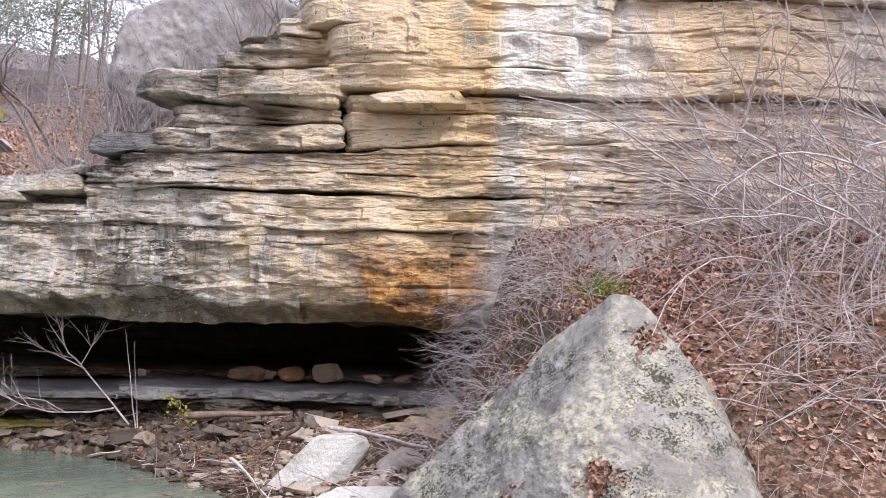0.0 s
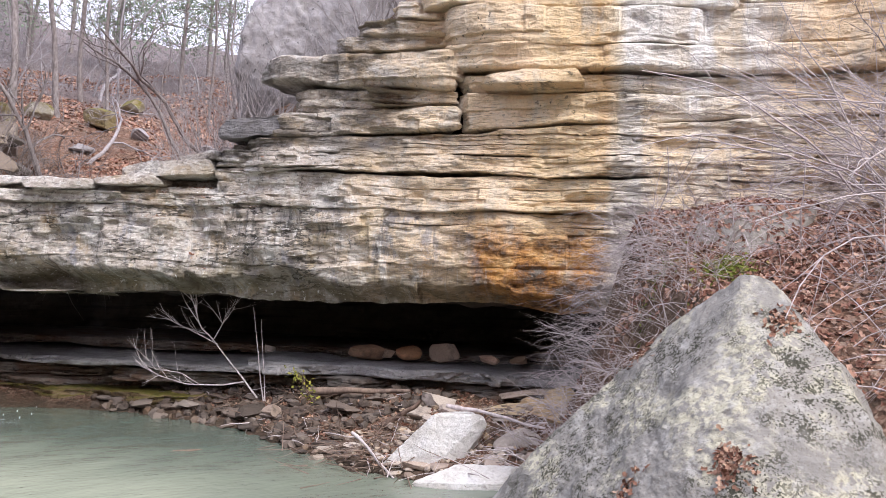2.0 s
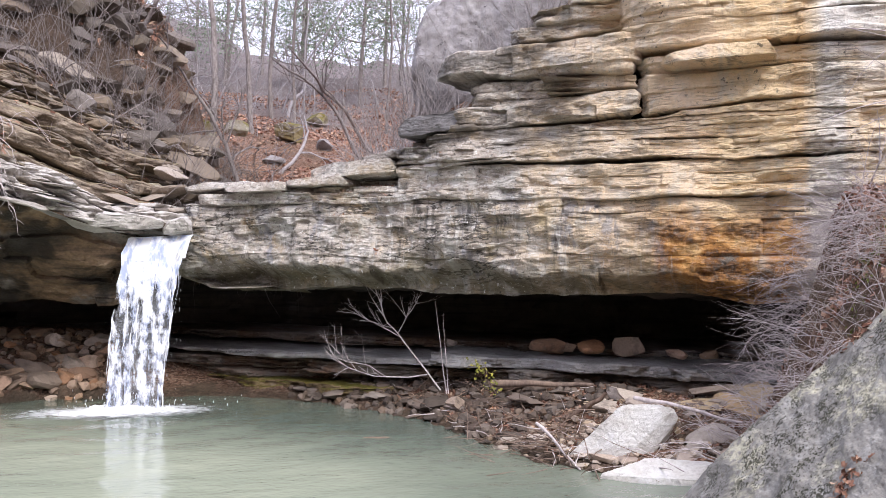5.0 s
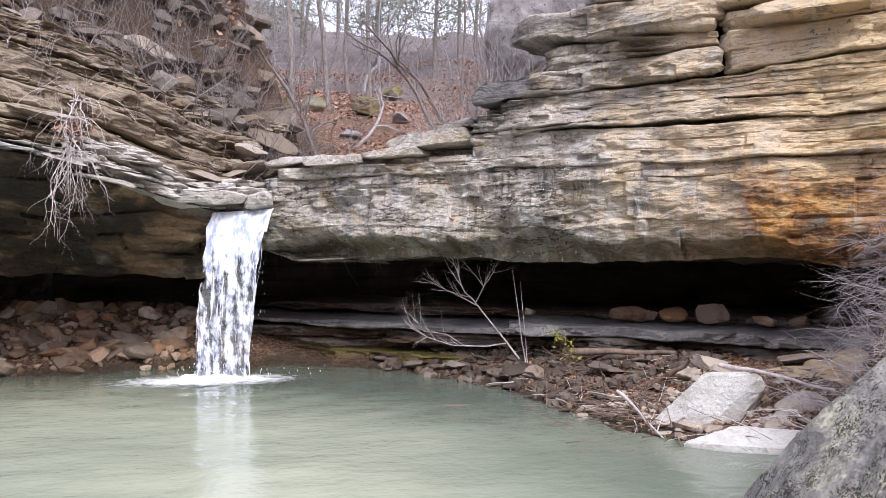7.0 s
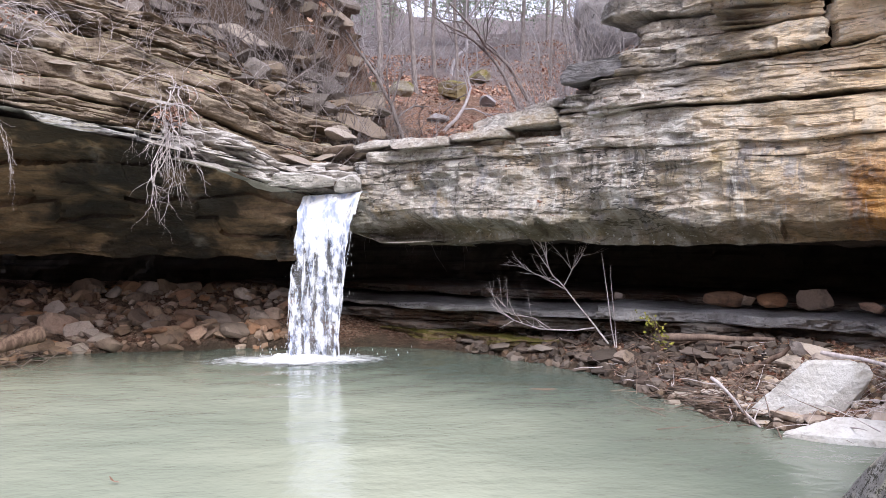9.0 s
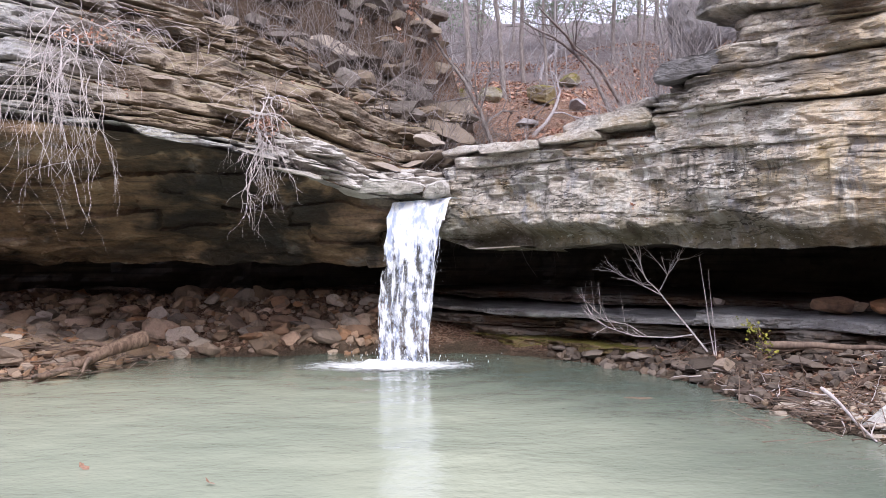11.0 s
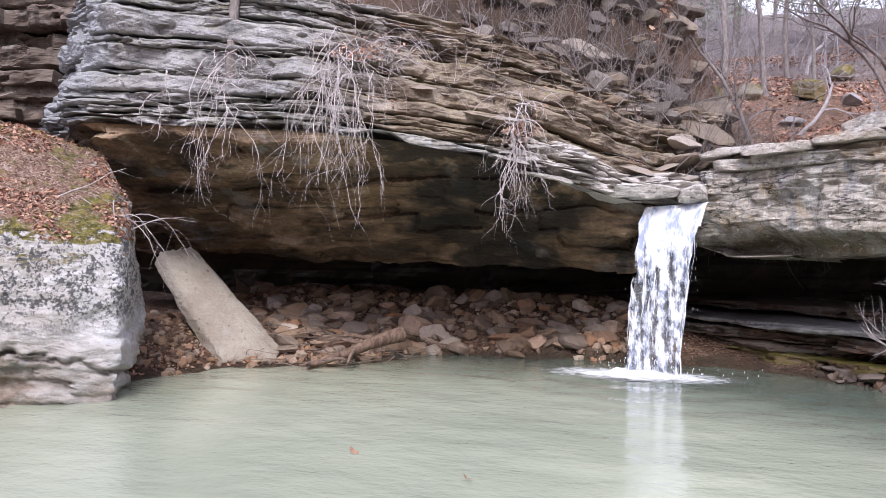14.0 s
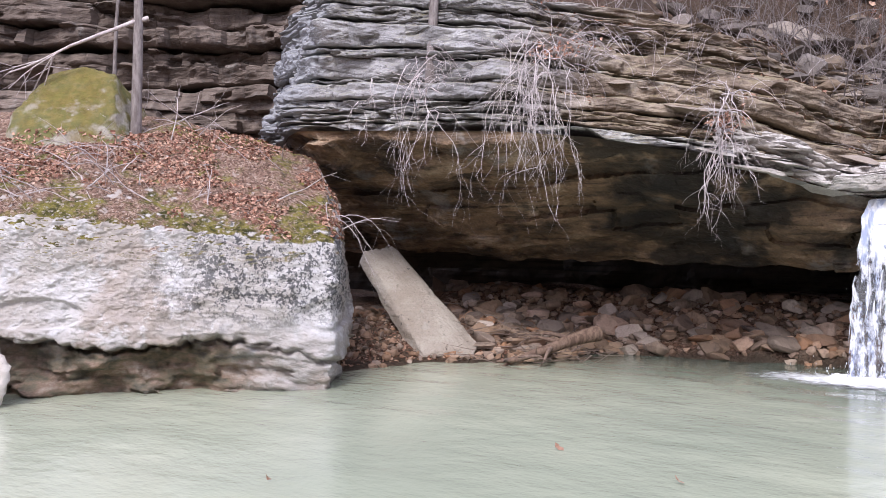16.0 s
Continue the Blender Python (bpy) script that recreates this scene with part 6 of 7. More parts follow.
def branched(r, start, way, length, radius, droop, wobble, twigs, depth=1, shrink=0.45, n=10):
    pts, rad = cane(r, start, way, length, radius, droop, wobble, n)
    out = [(pts, rad)]
    if depth > 0:
        for _ in range(twigs):
            k = r.randint(2, len(pts) - 1)
            t = pts[k] - pts[k - 1]
            t = t / np.linalg.norm(t) + r.normal(size=3) * 0.6
            out += branched(r, pts[k], t, length * shrink * r.uniform(0.6, 1.2), rad[k] * 0.65, droop, wobble, max(twigs - 1, 2), depth - 1, shrink, max(n - 2, 4))
    return out


def stuff(name, items, mat, label, cat, sides=4, kind="stuff"):
    return tagged(strands(name, items, mat, None, "", sides), label, cat, kind=kind)


# brambles on the right bank
for part_k, (cx, cy, cnt, ln) in enumerate(((4.9, 4.0, 34, 0.75), (5.3, 2.9, 55, 1.1), (5.7, 2.0, 95, 1.6), (6.4, 3.0, 70, 1.5), (6.8, 2.2, 120, 1.8), (5.0, 1.4, 75, 1.3), (4.75, 4.8, 60, 0.55), (4.3, 4.45, 70, 0.5), (7.6, 3.0, 90, 1.7))):
    r = np.random.RandomState(70 + part_k)
    items = []
    for k in range(cnt):
        x, y = cx + r.normal() * 0.5, cy + r.normal() * 0.5
        z = float(ground_height(np.array([x]), np.array([y]))[0])
        z = max(z, 0.3)
        way = np.array((-0.5, 0.05, 0.7)) + r.normal(size=3) * (0.75, 0.7, 0.4)
        items += branched(r, (x, y, z - 0.03), way, ln * r.uniform(0.5, 1.3), r.uniform(0.0028, 0.0055) if k % 7 else r.uniform(0.007, 0.011), 0.75, 0.42, 4, 1 if k % 3 else 2, 0.5, 8)
    stuff("bramble_thicket", items, M_TWIG, "tangled grey leafless bramble canes on the bank", "brambles", 3)

r = np.random.RandomState(91)
items = []
while len(items) < 1700:
    x, y = r.uniform(3.75, 5.3), r.uniform(3.7, 5.5)
    p, nn = drop_on(BANK, x, y)
    if p is None or not 0.45 < p[2] < 2.2:
        continue
    items += branched(r, p - (0, 0, 0.02), (-0.7 + r.normal() * 0.6, 0.35 + r.normal() * 0.5, 0.45 + r.normal() * 0.4), r.uniform(0.3, 0.75), r.uniform(0.0018, 0.0042), 1.0, 0.6, 3, 1, 0.55, 7)
stuff("bramble_thicket", items, M_TWIG, "short tangled bramble canes over the flank of the bank", "brambles", 3)

# long arching canes that reach over the thicket
r = np.random.RandomState(95)
items = []
for k in range(75):
    x, y = r.uniform(5.9, 7.9), r.uniform(1.6, 3.6)
    z = max(float(ground_height(np.array([x]), np.array([y]))[0]), 0.3)
    items += branched(r, (x, y, z - 0.03), (-0.55 + r.normal() * 0.35, 0.15 + r.normal() * 0.35, 0.95 + r.normal() * 0.25), r.uniform(1.4, 2.7), r.uniform(0.006, 0.014), 0.36, 0.26, 6, 2 if k % 2 == 0 else 1, 0.45, 12)
stuff("bramble_thicket", items, M_CANE, "long pale bramble canes arching over the bank", "brambles", 4)

# hanging vines on the left overhang
for k, (x, y, z, n_s, ln, spread) in enumerate(((-4.87, 7.55, 3.15, 22, 1.2, 0.16), (-3.6, 7.8, 3.3, 42, 1.45, 0.30), (-1.95, 8.6, 2.72, 40, 0.88, 0.13), (-5.75, 7.6, 3.1, 8, 0.6, 0.2))):
    r = np.random.RandomState(120 + k)
    vine = thing("hanging_vine", "bare pale roots hanging over the rock edge", "vine", group="hanging vines")
    for j in range(int(n_s * 0.75)):
        st = (x + r.normal() * spread * 0.42, y - 0.05 + r.normal() * 0.08, z + r.uniform(-0.25, 0.45))
        items = branched(r, st, (r.normal() * 0.3, -0.4 + r.normal() * 0.15, -0.1 + r.normal() * 0.4), ln * r.uniform(0.5, 1.25), r.uniform(0.003, 0.0075), 3.6, 0.9, 5, 1, 0.4)
        strands("root", items, M_CANE, vine, "", 4)

# pale dry grass and stems tufted on the ledge above the vines
r = np.random.RandomState(133)
for x, y, z, cnt, sp_x in ((-3.7, 8.45, 3.75, 150, 0.38), (-4.9, 8.1, 3.55, 60, 0.25)):
    items = []
    for k in range(cnt):
        st = (x + r.normal() * sp_x, y + r.normal() * 0.22, z - 0.2 + r.normal() * 0.1)
        items.append(cane(r, st, (r.normal() * 0.7, -0.5 + r.normal() * 0.4, 0.9), r.uniform(0.3, 0.8), r.uniform(0.002, 0.005), 2.2, 0.45, 8))
    stuff("dry_grass", items, M_CANE, "pale dry grass tufts hanging over the ledge", "grass", 3)
for k, (x, y, z, sx) in enumerate(((-1.95, 8.62, 2.74, 0.10), (-3.75, 8.25, 3.62, 0.22))):
    r = np.random.RandomState(135 + k)
    P = np.array((x, y, z)) + r.normal(size=(130, 3)) * (sx, 0.06, 0.06)
    tagged(leaf_mesh("leaf_clump", P, np.tile((0.0, -0.6, 0.6), (130, 1)), 0.05, 138 + k, M_RUSSET), "red dead leaves caught in the hanging roots", "leaves", kind="stuff")

# driftwood, sticks and the bare shrub on the beach
r = np.random.RandomState(150)
shrub = thing("bare_shrub", "leafless pale shrub leaning over the shoreline", "shrub")
for pts, rad in (([(2.87, 8.9, 0.24), (2.72, 9.0, 0.46), (2.42, 9.16, 0.86), (2.26, 9.24, 1.06), (2.14, 9.29, 1.45)], 0.012), ([(2.40, 9.17, 0.88), (2.48, 9.12, 1.06), (2.62, 9.06, 1.28)], 0.007), ([(2.44, 9.15, 0.84), (2.2, 9.28, 0.98), (1.92, 9.42, 1.12)], 0.008),
                 ([(2.74, 8.98, 0.42), (2.5, 9.1, 0.36), (2.2, 9.3, 0.36), (1.9, 9.5, 0.44), (1.7, 9.6, 0.56)], 0.010), ([(2.3, 9.24, 0.36), (2.1, 9.35, 0.50), (1.85, 9.45, 0.52), (1.7, 9.5, 0.70)], 0.006)):
    tt = np.linspace(0, 1, 14)
    q = np.stack([np.interp(tt, np.linspace(0, 1, len(pts)), [p[c] for p in pts]) for c in (0, 1, 2)], 1) + 0.012 * np.stack([vnoise(xyz(tt * 7, c, rad * 900), 6) for c in (0, 1, 2)], 1)
    items = [(q, rad * np.linspace(1, 0.4, 14))]
    for k in range(8):
        i = r.randint(4, 13)
        w = q[i] - q[i - 1]
        items += branched(r, q[i], w / np.linalg.norm(w) + r.normal(size=3) * 0.5 + (0, 0, 0.25), r.uniform(0.2, 0.45), rad * 0.5, -0.5, 0.3, 2, 1, 0.5, 6)
    strands("branch", items, M_CANE, shrub, "", 5)
strands("branch", [cane(r, (2.93, 8.85, 0.2), (-0.14, 0.05, 1.0), 1.1, 0.009, 0.0, 0.10)], M_TWIG, shrub, "", 5)
strands("branch", [cane(r, (2.95, 8.85, 0.2), (-0.10, 0.05, 1.0), 0.95, 0.007, 0.0, 0.10)], M_TWIG, shrub, "", 5)


def stick(pts, rad, label, name="stick"):
    t = np.linspace(0, 1, 16)
    p = np.stack([np.interp(t, np.linspace(0, 1, len(pts)), [q[c] for q in pts]) for c in (0, 1, 2)], 1)
    p = p + 0.012 * np.stack([vnoise(xyz(t * 6, c, len(label)), 4) for c in (0, 1, 2)], 1)
    return tagged(strands(name, [(p, rad * np.linspace(1, 0.55, 16) * (1 + 0.2 * vnoise(xyz(t * 9, 3, 1), 2)))], M_WOOD if rad > 0.025 else M_TWIG, None, "", 7), label, "stick")


stick([(2.95, 6.4, 0.30), (3.1, 5.86, 0.0)], 0.016, "pale stick propped on the shore")
stick([(3.7, 6.05, 0.56), (4.0, 5.75, 0.5), (4.3, 5.38, 0.42)], 0.02, "long grey stick lying behind the boulder")
stick([(3.2, 8.17, 0.40), (3.6, 7.9, 0.44), (3.9, 7.84, 0.41), (4.2, 7.62, 0.44)], 0.042, "barkless fallen branch on the beach")
stick([(3.55, 7.0, 0.2), (3.75, 6.6, 0.5)], 0.035, "broken branch stub in the debris")
items = []
for k in range(150):
    x, y = 3.05 + r.normal() * 0.28, 6.7 + r.normal() * 0.42
    z = max(float(ground_height(np.array([x]), np.array([y]))[0]), 0.0) + 0.03 + abs(r.normal()) * 0.04
    items.append(cane(r, (x, y, z), (r.normal(), r.normal(), 0.12 * r.normal()), r.uniform(0.15, 0.5), r.uniform(0.003, 0.008), 0.0, 0.15, 6))
stuff("twig_debris", items, M_WOOD, "washed-up twigs heaped on the shore", "twigs")
items = []
for k in range(130):
    x, y = -4.6 + r.normal() * 0.7, 9.4 + r.normal() * 0.45
    z = max(float(ground_height(np.array([x]), np.array([y]))[0]), 0.0) + 0.04 + abs(r.normal()) * 0.08
    items.append(cane(r, (x, y, z), (r.normal(), r.normal(), 0.15 * r.normal()), r.uniform(0.2, 0.7), r.uniform(0.004, 0.012), 0.0, 0.2, 6))
stuff("twig_debris", items, M_WOOD, "dark wet twigs caught in the rubble", "twigs")
items = []
while len(items) < 250:
    x, y = r.uniform(2.2, 5.2), r.uniform(5.4, 9.4)
    sd = float(pool_distance(np.array(x), np.array(y)))
    p, nn = drop_on(GB, x, y, 0.65)
    if p is not None and -0.05 < sd < 1.3 and p[2] < 0.6:
        items.append(cane(r, p + (0, 0, r.uniform(0.02, 0.09)), (r.normal(), r.normal(), 0.12 * r.normal()), r.uniform(0.1, 0.38), r.uniform(0.003, 0.009), 0.0, 0.35, 6))
stuff("twig_debris", items[:190], M_WOOD, "brown drift twigs strewn over the beach", "twigs")
stuff("twig_debris", items[190:], M_TWIG, "bleached drift twigs strewn over the beach", "twigs")
P, N = scatter(GB, 2600, 27, (2.4, 5.4, 5.4, 9.2), lambda p: p[2] > 0.03 and p[2] < 0.6)
tagged(leaf_mesh("leaf_litter", P, N, 0.055, 28), "dull brown leaves between the beach stones", "leaves", kind="stuff")
stick([(3.35, 8.3, 0.36), (3.7, 8.12, 0.37), (4.1, 7.85, 0.34)], 0.05, "weathered log lying along the shelf foot", "driftwood_log")
log = thing("driftwood_log", "gnarled brown root log at the waterline", "log")
main = cane(r, (-3.6, 9.5, 0.36), (-1, -0.95, -0.26), 1.25, 0.10, 0.0, 0.2, 14)
strands("stem", [main], M_WOOD, log, "", 10)
for k in range(7):
    c = cane(r, main[0][r.randint(4, 13)], (-0.7 + r.normal() * 0.6, -0.3 + r.normal() * 0.6, 0.05 + r.normal() * 0.3), r.uniform(0.25, 0.6), 0.04, 0.3, 0.35)
    strands("root", [c], M_WOOD, log, "", 7)
stick([(1.5, 7.58, -0.026), (1.8, 7.52, -0.016), (2.1, 7.5, -0.03)], 0.026, "brown sunken branch breaking the surface")


# bare trees
def bare_tree(seed, tall, radius, lean=0.05):
    r = np.random.RandomState(seed)
    base = cane(r, (0, 0, -0.2), (r.normal() * lean, r.normal() * lean, 1), tall, radius, 0.0, 0.16, 16)
    limbs, twigs = [base], []
    for k in range(15):
        i = r.randint(5, 15)
        ang = r.uniform(0, 6.28)
        way = np.array((math.cos(ang), math.sin(ang), r.uniform(0.25, 0.9)))
        limb = cane(r, base[0][i], way, tall * r.uniform(0.14, 0.34), base[1][i] * 0.45, -0.08, 0.25, 9)
        limbs.append(limb)
        for j in range(7):
            q = r.randint(2, 9)
            w2 = limb[0][q] - limb[0][q - 1]
            w2 = w2 / np.linalg.norm(w2) + r.normal(size=3) * 0.7
            tw = cane(r, limb[0][q], w2, tall * r.uniform(0.05, 0.14), limb[1][q] * 0.55 + 0.003, -0.05, 0.3, 5)
            twigs.append(tw)
            for _ in range(2):
                q2 = r.randint(2, 5)
                w3 = tw[0][q2] - tw[0][q2 - 1]
                twigs.append(cane(r, tw[0][q2], w3 / np.linalg.norm(w3) + r.normal(size=3) * 0.7, tall * r.uniform(0.03, 0.07), tw[1][q2] * 0.6 + 0.002, 0, 0.3, 4))
    return limbs, twigs


SPARE = []
for k in range(5):
    tree = thing("tree", "leafless grey woodland tree on the slope", "tree", group="woodland trees")
    limbs, twigs = bare_tree(500 + k, (9, 11, 7, 12, 8)[k], (0.055, 0.075, 0.045, 0.085, 0.05)[k], 0.10)
    strands("trunk", limbs, M_BARK, tree, "", 7)
    tagged(strands("crown", twigs, M_HAZE, tree, "", 3), kind="stuff")
    SPARE.append(tree)
UP = tree_of([upper])
m = Nodes("green_moss")
M_MOSSLEAF = m.done(m.mix(m.island(), (0.06, 0.08, 0.01), (0.22, 0.24, 0.04)), 0.8)
rt = random.Random(77)
n = 0
first = set()
while n < 26:
    y = rt.uniform(18.5, 46)
    x = rt.uniform(-0.55, 0.75) * y * 0.9 + rt.uniform(-2, 2)
    p, nn = drop_on(UP, x, y)
    if p is None or (x < -8):
        continue
    k = n % 5
    m = pose(p[0], p[1], p[2], 0, 0, rt.uniform(0, 360))
    if k not in first:
        SPARE[k].matrix_basis = m
        first.add(k)
    else:
        copy_thing(SPARE[k], m)
    n += 1
# evergreens between the bare trees
m = Nodes("evergreen_needles")
M_NEEDLE = m.done(m.mix(m.island(), (0.15, 0.20, 0.13), (0.28, 0.34, 0.24)), 0.7)


def evergreen(seed, tall, at):
    r = np.random.RandomState(seed)
    t = thing("evergreen_tree", "slim evergreen tree among the bare woods", "tree", at, "evergreens")
    stem = cane(r, (0, 0, -0.3), (0.02, 0, 1), tall, 0.09, 0, 0.04, 12)
    limbs, tips = [stem], []
    for k in range(46):
        f = r.uniform(0.25, 0.98)
        ang = r.uniform(0, 6.28)
        c = cane(r, stem[0][int(f * 11)], (math.cos(ang), math.sin(ang), 0.25), tall * 0.28 * (1.08 - f) + 0.3, 0.02, 0.1, 0.15, 7)
        limbs.append(c)
        for q in c[0][3:]:
            tips += [q + r.normal(size=3) * 0.3 for _ in range(15)]
    strands("trunk", limbs, M_BARK, t, "", 5)
    tagged(leaf_mesh("crown", tips, r.normal(size=(len(tips), 3)), 0.12, seed, M_NEEDLE, t), kind="stuff")


for k, (x, y, tall) in enumerate(((5.6, 27.0, 7), (7.2, 30.0, 8), (3.0, 36.0, 9), (1.2, 31.0, 8), (-1.5, 34.0, 9), (5.0, 38.0, 9), (9.5, 36.0, 9), (0.2, 40.0, 10), (4.2, 31.0, 6))):
    p, nn = drop_on(UP, x, y)
    evergreen(700 + k, tall, tuple(p))
# far woods and undergrowth
r = np.random.RandomState(600)
items = []
for k in range(330):
    y = r.uniform(22, 75)
    x = r.uniform(-0.6, 0.85) * y
    p, nn = drop_on(UP, x, y)
    if p is None:
        continue
    items.append(cane(r, p - (0, 0, 0.3), (r.normal() * 0.22, r.normal() * 0.2, 1), r.uniform(3, 11), r.uniform(0.012, 0.05), 0, 0.4, 8))
    stem = items[-1][0]
    for j in range(18):
        items.append(cane(r, stem[r.randint(1, 8)], (r.normal(), r.normal(), 0.5), r.uniform(0.8, 3.2), r.uniform(0.006, 0.014), 0, 0.35, 5))
stuff("far_woods", items, M_HAZE, "hazy bare woods far up the valley", "trees", 3)
for g, (box, cnt, lab) in enumerate((((-3.4, 1.3, 11.4, 14.2), 120, "tangled grey brush and roots on the slope beside the stream"), ((-7.0, 0.0, 10.6, 15.5), 100, "grey leafless undergrowth above the left ledges"), ((0.6, 9.0, 12.5, 27.0), 48, "grey leafless undergrowth in the valley"), ((2.2, 5.6, 8.2, 11.5), 170, "grey brush on the slope beside the high wall"))):
    items = []
    for k in range(cnt):
        x, y = r.uniform(box[0], box[1]), r.uniform(box[2], box[3])
        p, nn = drop_on(UP, x, y)
        if p is None:
            continue
        for j in range(3):
            items += branched(r, p - (0, 0, 0.05), (r.normal() * 0.45, r.normal() * 0.45 - 0.1, 1), r.uniform(0.6, 1.7), r.uniform(0.005, 0.011), 0.1, 0.3, 3, 1 + (j == 0 and k % 2 == 0), 0.5, 6)
    stuff("undergrowth", items, M_BRUSH if g < 2 else M_HAZE, lab, "brush", 3)

items = []
for k in range(1300):
    y = r.uniform(25, 62)
    x = r.uniform(-0.35, 0.62) * y
    p, nn = drop_on(UP, x, y)
    if p is not None:
        items.append(cane(r, p, (r.normal() * 0.9, r.normal() * 0.5, 0.8), r.uniform(0.4, 2.0), r.uniform(0.006, 0.014), 0, 0.6, 5))
stuff("undergrowth", items, M_HAZE, "thin grey saplings all over the far slope", "brush", 3)
items = []
for k in range(150):
    x, y = r.uniform(-3.2, 1.3), r.uniform(11.6, 13.4)
    p, nn = drop_on(UP, x, y)
    if p is None:
        continue
    items += branched(r, p, (0.5 + r.normal() * 0.5, -0.5 + r.normal() * 0.4, 0.45 + r.normal() * 0.3), r.uniform(0.5, 1.4), r.uniform(0.006, 0.014), 1.6, 0.4, 3, 1, 0.5)
for k in range(130):
    x, y = r.uniform(-0.8, 1.6), r.uniform(11.8, 17.0)
    p, nn = drop_on(UP, x, y)
    if p is not None:
        items += branched(r, p, (0.6 + r.normal() * 0.5, -0.4 + r.normal() * 0.5, 0.5 + r.normal() * 0.3), r.uniform(0.4, 1.1), r.uniform(0.005, 0.011), 0.9, 0.45, 4, 1, 0.5)
stuff("root_tangle", items, M_BARK, "dark roots and dead stems trailing down the bank", "roots", 3)
items = []
for k in range(38):
    x = r.uniform(-6.6, -1.5)
    y = float(edge_y(x)) + r.uniform(0.5, 2.4)
    p, nn = drop_on(HIGH, x, y, 9.0)
    if p is not None and nn[2] > 0.5:
        for j in range(3):
            items += branched(r, p, (r.normal() * 0.5, r.normal() * 0.4 - 0.2, 0.8), r.uniform(0.3, 0.8), r.uniform(0.0025, 0.005), 0.9, 0.5, 4, 1, 0.5, 7)
stuff("dry_brush", items, M_TWIG, "dry stems rooted on the left ledges", "brush", 3)
P, N = scatter(HIGH, 5200, 19, (-7.0, -0.4, 8.2, 12.2), lambda p: vnoise(p * 1.2, 14) > 0.1 and p[2] < 5.0, slope=0.6)
tagged(leaf_mesh("leaf_litter", P, N, 0.06, 20), "red-brown leaves lodged on the ledges", "leaves", kind="stuff")
P, N = scatter(HIGH, 1600, 21, (0.2, 4.2, 8.0, 11.5), lambda p: vnoise(p * 1.4, 15) > 0.15 and p[2] < 4.2, slope=0.6)
tagged(leaf_mesh("leaf_litter", P, N, 0.06, 22), "red-brown leaves lodged on the bench ledges", "leaves", kind="stuff")
P, N = scatter(BANK, 5200, 25, (4.2, 6.0, 3.0, 5.1), lambda p: p[2] > 1.15)
tagged(leaf_mesh("leaf_litter", P, N, 0.06, 26, M_RUSSET), "red-brown leaves heaped over the buried boulder", "leaves", kind="stuff")
hits = []
r = np.random.RandomState(29)
for cx, cy, cnt in ((4.62, 3.75, 500), (4.45, 4.25, 160)):
    for k in range(cnt):
        p, nn = drop_on(BANK, cx + r.normal() * 0.10, cy + r.normal() * 0.10)
        if p is not None:
            hits.append((p + (0, 0, 0.02), nn))
tagged(leaf_mesh("moss_patch", [h[0] for h in hits], [h[1] for h in hits], 0.032, 30, M_MOSSLEAF), "bright green moss cushions on the leafy mound", "moss", kind="stuff")
# the valley's leafy slope: litter, mossy rocks, crooked little trees
P, N = scatter(UP, 15000, 23, (-1.0, 7.5, 13.5, 30.0), lambda p: vnoise(p * 0.5, 16) > -0.15, slope=0.4)
tagged(leaf_mesh("leaf_litter", P, N, 0.12, 24, M_RUSSET), "orange-brown leaves carpeting the valley slope", "leaves", kind="stuff")
for k, (x, y, sz, sq, mt) in enumerate(((2.5, 20.5, 1.9, 0.5, M_MOSS), (3.3, 19.9, 1.0, 0.8, M_LAVENDER), (1.1, 21.0, 1.2, 0.8, M_MOSS), (0.3, 16.2, 1.0, 0.7, M_MOSS), (3.6, 23.5, 1.6, 0.5, M_MOSS), (1.7, 17.2, 0.8, 0.6, M_LAVENDER), (4.6, 18.8, 0.9, 0.6, M_LAVENDER))):
    p, nn = drop_on(UP, x, y)
    ob = link("slope_boulder", rock_mesh("slope_boulder", (0.5, 0.5, 0.5), 880 + k), mt)
    ob.matrix_world = pose(p[0], p[1], p[2] + 0.1 * sz, 0, 8, k * 70) @ Matrix.Diagonal((sz, sz * 0.8, sz * sq, 1))
    tagged(ob, "mossy boulder on the leafy slope" if mt is M_MOSS else "pale boulder on the leafy slope", "boulder", "slope boulders")
for k, (x, y, tall, lean) in enumerate(((2.9, 25.0, 4.5, 0.1), (3.8, 17.5, 3.8, -0.15), (4.6, 18.5, 4.6, -0.7), (1.7, 16.5, 3.0, 0.5), (0.9, 15.0, 3.4, -0.4), (5.6, 21.0, 5.0, -0.4), (2.2, 15.0, 2.4, 0.6), (-0.9, 14.3, 2.6, 0.5))):
    p, nn = drop_on(UP, x, y)
    its = branched(r, (0, 0, -0.1), (lean, 0.1, 1), tall, 0.02 + 0.008 * tall, 0.0, 0.55, 6, 2, 0.5, 12)
    tree = thing("tree", "small crooked leafless tree on the leafy slope", "tree", tuple(p), "crooked trees")
    strands("trunk", its[:1], M_BARK if k % 3 else M_HAZE, tree, "", 7)
    tagged(strands("crown", its[1:], M_BARK if k % 3 else M_HAZE, tree, "", 3), kind="stuff")
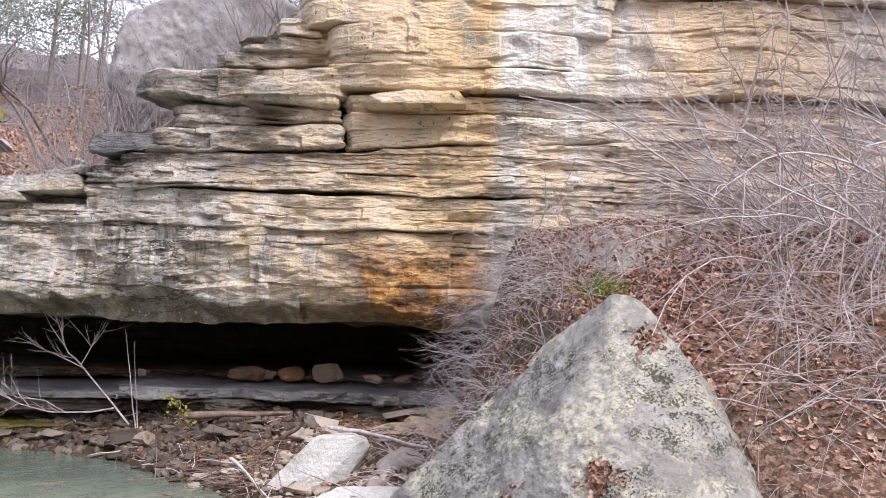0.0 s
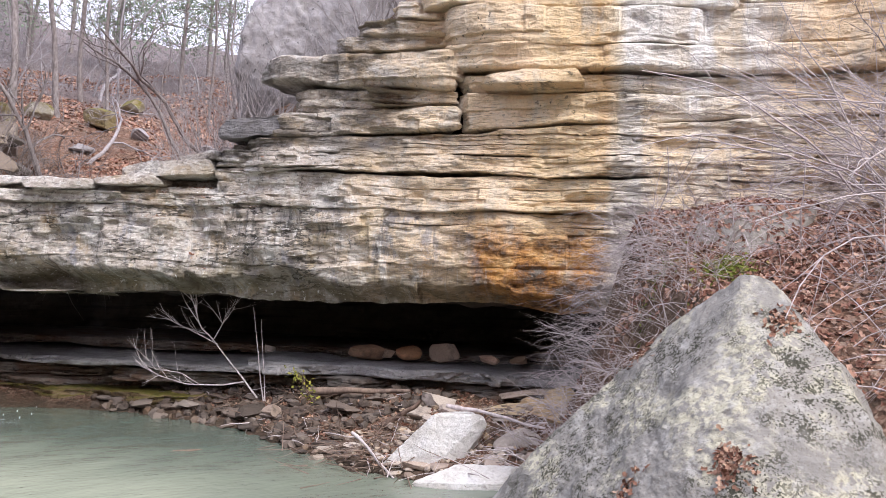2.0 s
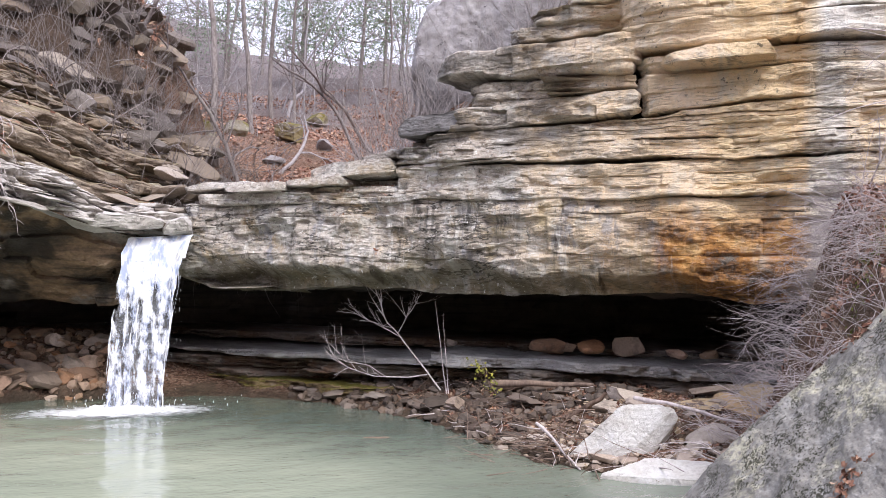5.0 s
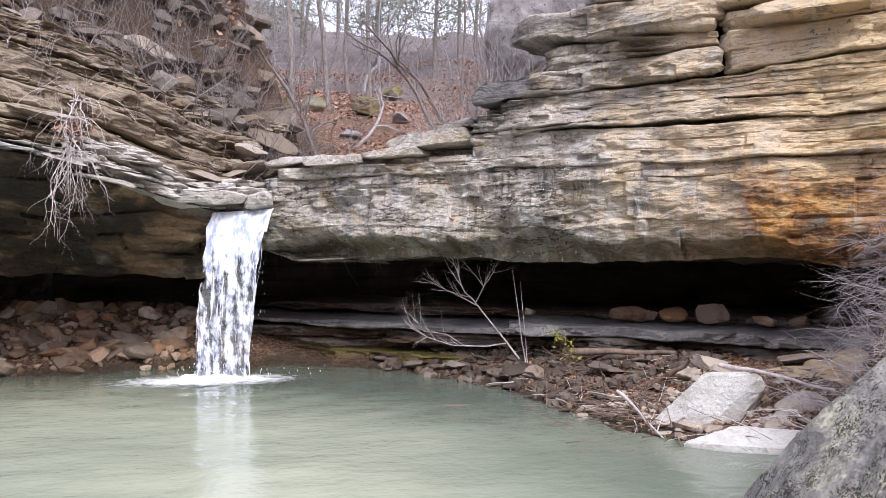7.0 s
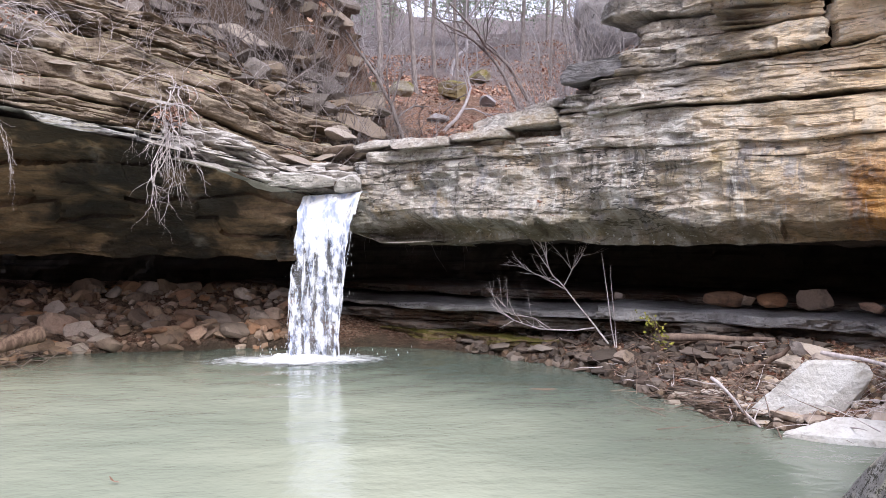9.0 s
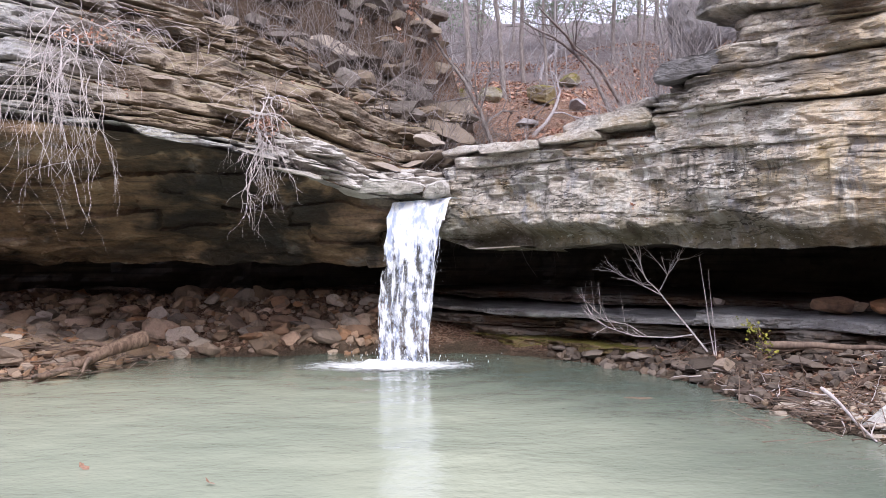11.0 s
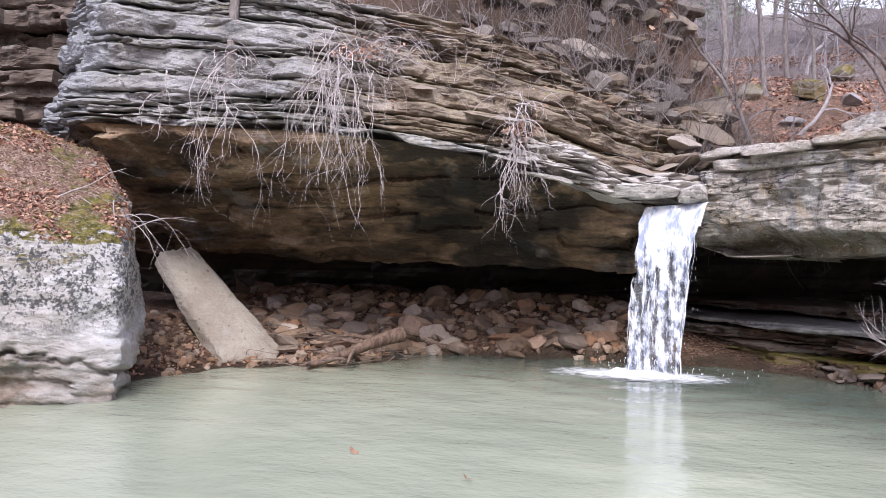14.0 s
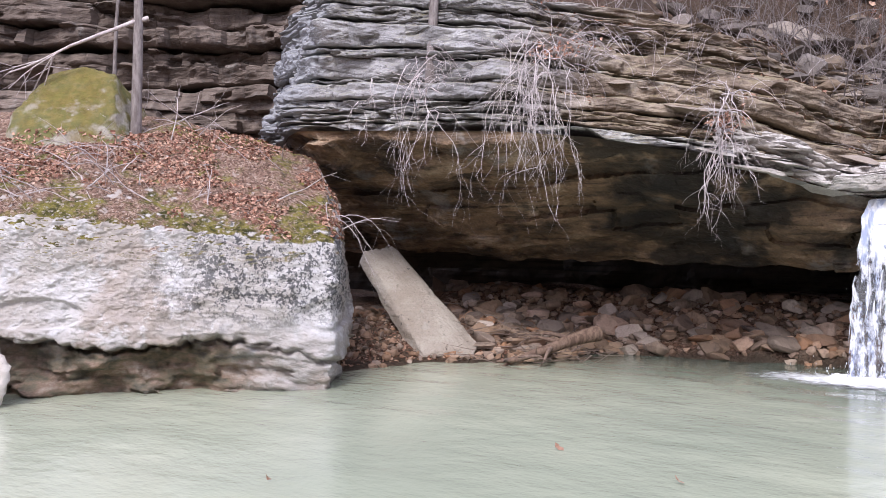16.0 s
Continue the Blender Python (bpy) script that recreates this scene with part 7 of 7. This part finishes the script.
# the young tree and dead branch on the bleached boulder
r = np.random.RandomState(640)
tree = thing("tree", "slender grey young tree growing on the boulder", "tree", (-8.25, 6.3, 2.95))
strands("trunk", [cane(r, (0, 0, -0.2), (0.02, 0.02, 1), 5.5, 0.065, 0, 0.03, 14)], M_BARK, tree, "", 9)
items = []
for k in range(10):
    items += branched(r, (0, 0, r.uniform(1.2, 5)), (r.normal(), r.normal(), 0.5), r.uniform(0.5, 1.2), 0.015, 0, 0.25, 3, 1)
tagged(strands("crown", items, M_TWIG, tree, "", 4), kind="stuff")
tree = thing("tree", "thin grey sapling beside the mossy boulder", "tree", (-8.75, 6.35, 2.9))
strands("trunk", [cane(r, (0, 0, -0.2), (0.05, 0.0, 1), 4.0, 0.028, 0, 0.06, 12)], M_BARK, tree, "", 7)
tagged(strands("dead_branch", branched(r, (-8.15, 6.4, 4.15), (-1.0, -1.0, -0.45), 1.7, 0.03, 0.1, 0.12, 4, 2), M_TWIG, None, "", 6), "pale dead branch leaning against the young tree", "branch")
items = []
for k in range(100):
    x, y = r.uniform(-8.6, -5.5 if k < 60 else -7.2), r.uniform(4.4, 7.6 if k < 60 else 5.6)
    p, nn = drop_on(BANK, x, y)
    if p is None or p[2] < 1.4:
        continue
    items += branched(r, p, (r.normal(), r.normal(), 0.6), r.uniform(0.3, 0.9), r.uniform(0.004, 0.010), 0.7, 0.3, 2, 1)
for k in range(3):
    items += branched(r, (-5.6 + r.normal() * 0.12, 6.9 + r.normal() * 0.2, 1.75), (0.75, 0.3 + r.normal() * 0.3, 0.5 + r.normal() * 0.3), r.uniform(0.7, 1.1), 0.005, 2.6, 0.5, 4, 1)
stuff("dry_brush", items, M_TWIG, "dry canes straggling over the boulder's top", "brush")
tree = thing("tree", "slim mossy tree rooted on the rock ledges", "tree", (-5.22, 8.05, 3.1))
strands("trunk", [cane(r, (0, 0, -0.1), (0.04, 0.02, 1), 4.5, 0.07, 0, 0.06, 14)], M_BARK, tree, "", 9)
tagged(strands("crown", sum([branched(r, (0.05, 0, r.uniform(1.0, 4)), (r.normal(), r.normal(), 0.4), r.uniform(0.6, 1.3), 0.015, 0, 0.3, 3, 1) for k in range(9)], []), M_TWIG, tree, "", 4), kind="stuff")
# dark sapling against the high wall
tree = thing("tree", "small dark leafless tree in front of the wall", "tree", (6.75, 4.1, 2.6))
its = branched(r, (0, 0, -0.1), (0.1, 0.05, 1), 2.8, 0.02, -0.05, 0.4, 8, 2, 0.4)
strands("trunk", its[:1], M_BARK, tree, "", 7)
tagged(strands("crown", its[1:], M_BARK, tree, "", 4), kind="stuff")
# floating leaves
for x, y in ((-3.61, 3.63), (-1.46, 4.94), (-2.4, 5.3)):
    ob = leaf_mesh("floating_leaf", [(x, y, 0.012)], [(0, 0, 1)], 0.08, int(abs(x) * 10))
    tagged(ob, "orange dead leaf floating on the pool", "leaf", "floating leaves")
# small green plant
r = np.random.RandomState(660)
m = Nodes("yellow_green_leaf")
M_GREEN = m.done(m.mix(m.island(), (0.12, 0.13, 0.02), (0.3, 0.27, 0.05)), 0.6)
plant = thing("small_plant", "small yellow-green plant on the beach", "plant", (3.2, 7.95, 0.3))
strands("stem", [cane(r, (0, 0, 0), (-0.6, 0, 1), 0.4, 0.006, 0, 0.3, 8) for _ in range(4)], M_WOOD, plant)
q = np.concatenate([np.stack([(-0.02 - 0.25 * t + r.normal() * 0.05, r.normal() * 0.05, 0.05 + 0.32 * t + r.normal() * 0.03)]) for t in np.linspace(0, 1, 60)])
leaf_mesh("leaves", q, np.tile((0, -0.5, 0.6), (60, 1)), 0.05, 5, M_GREEN, plant)
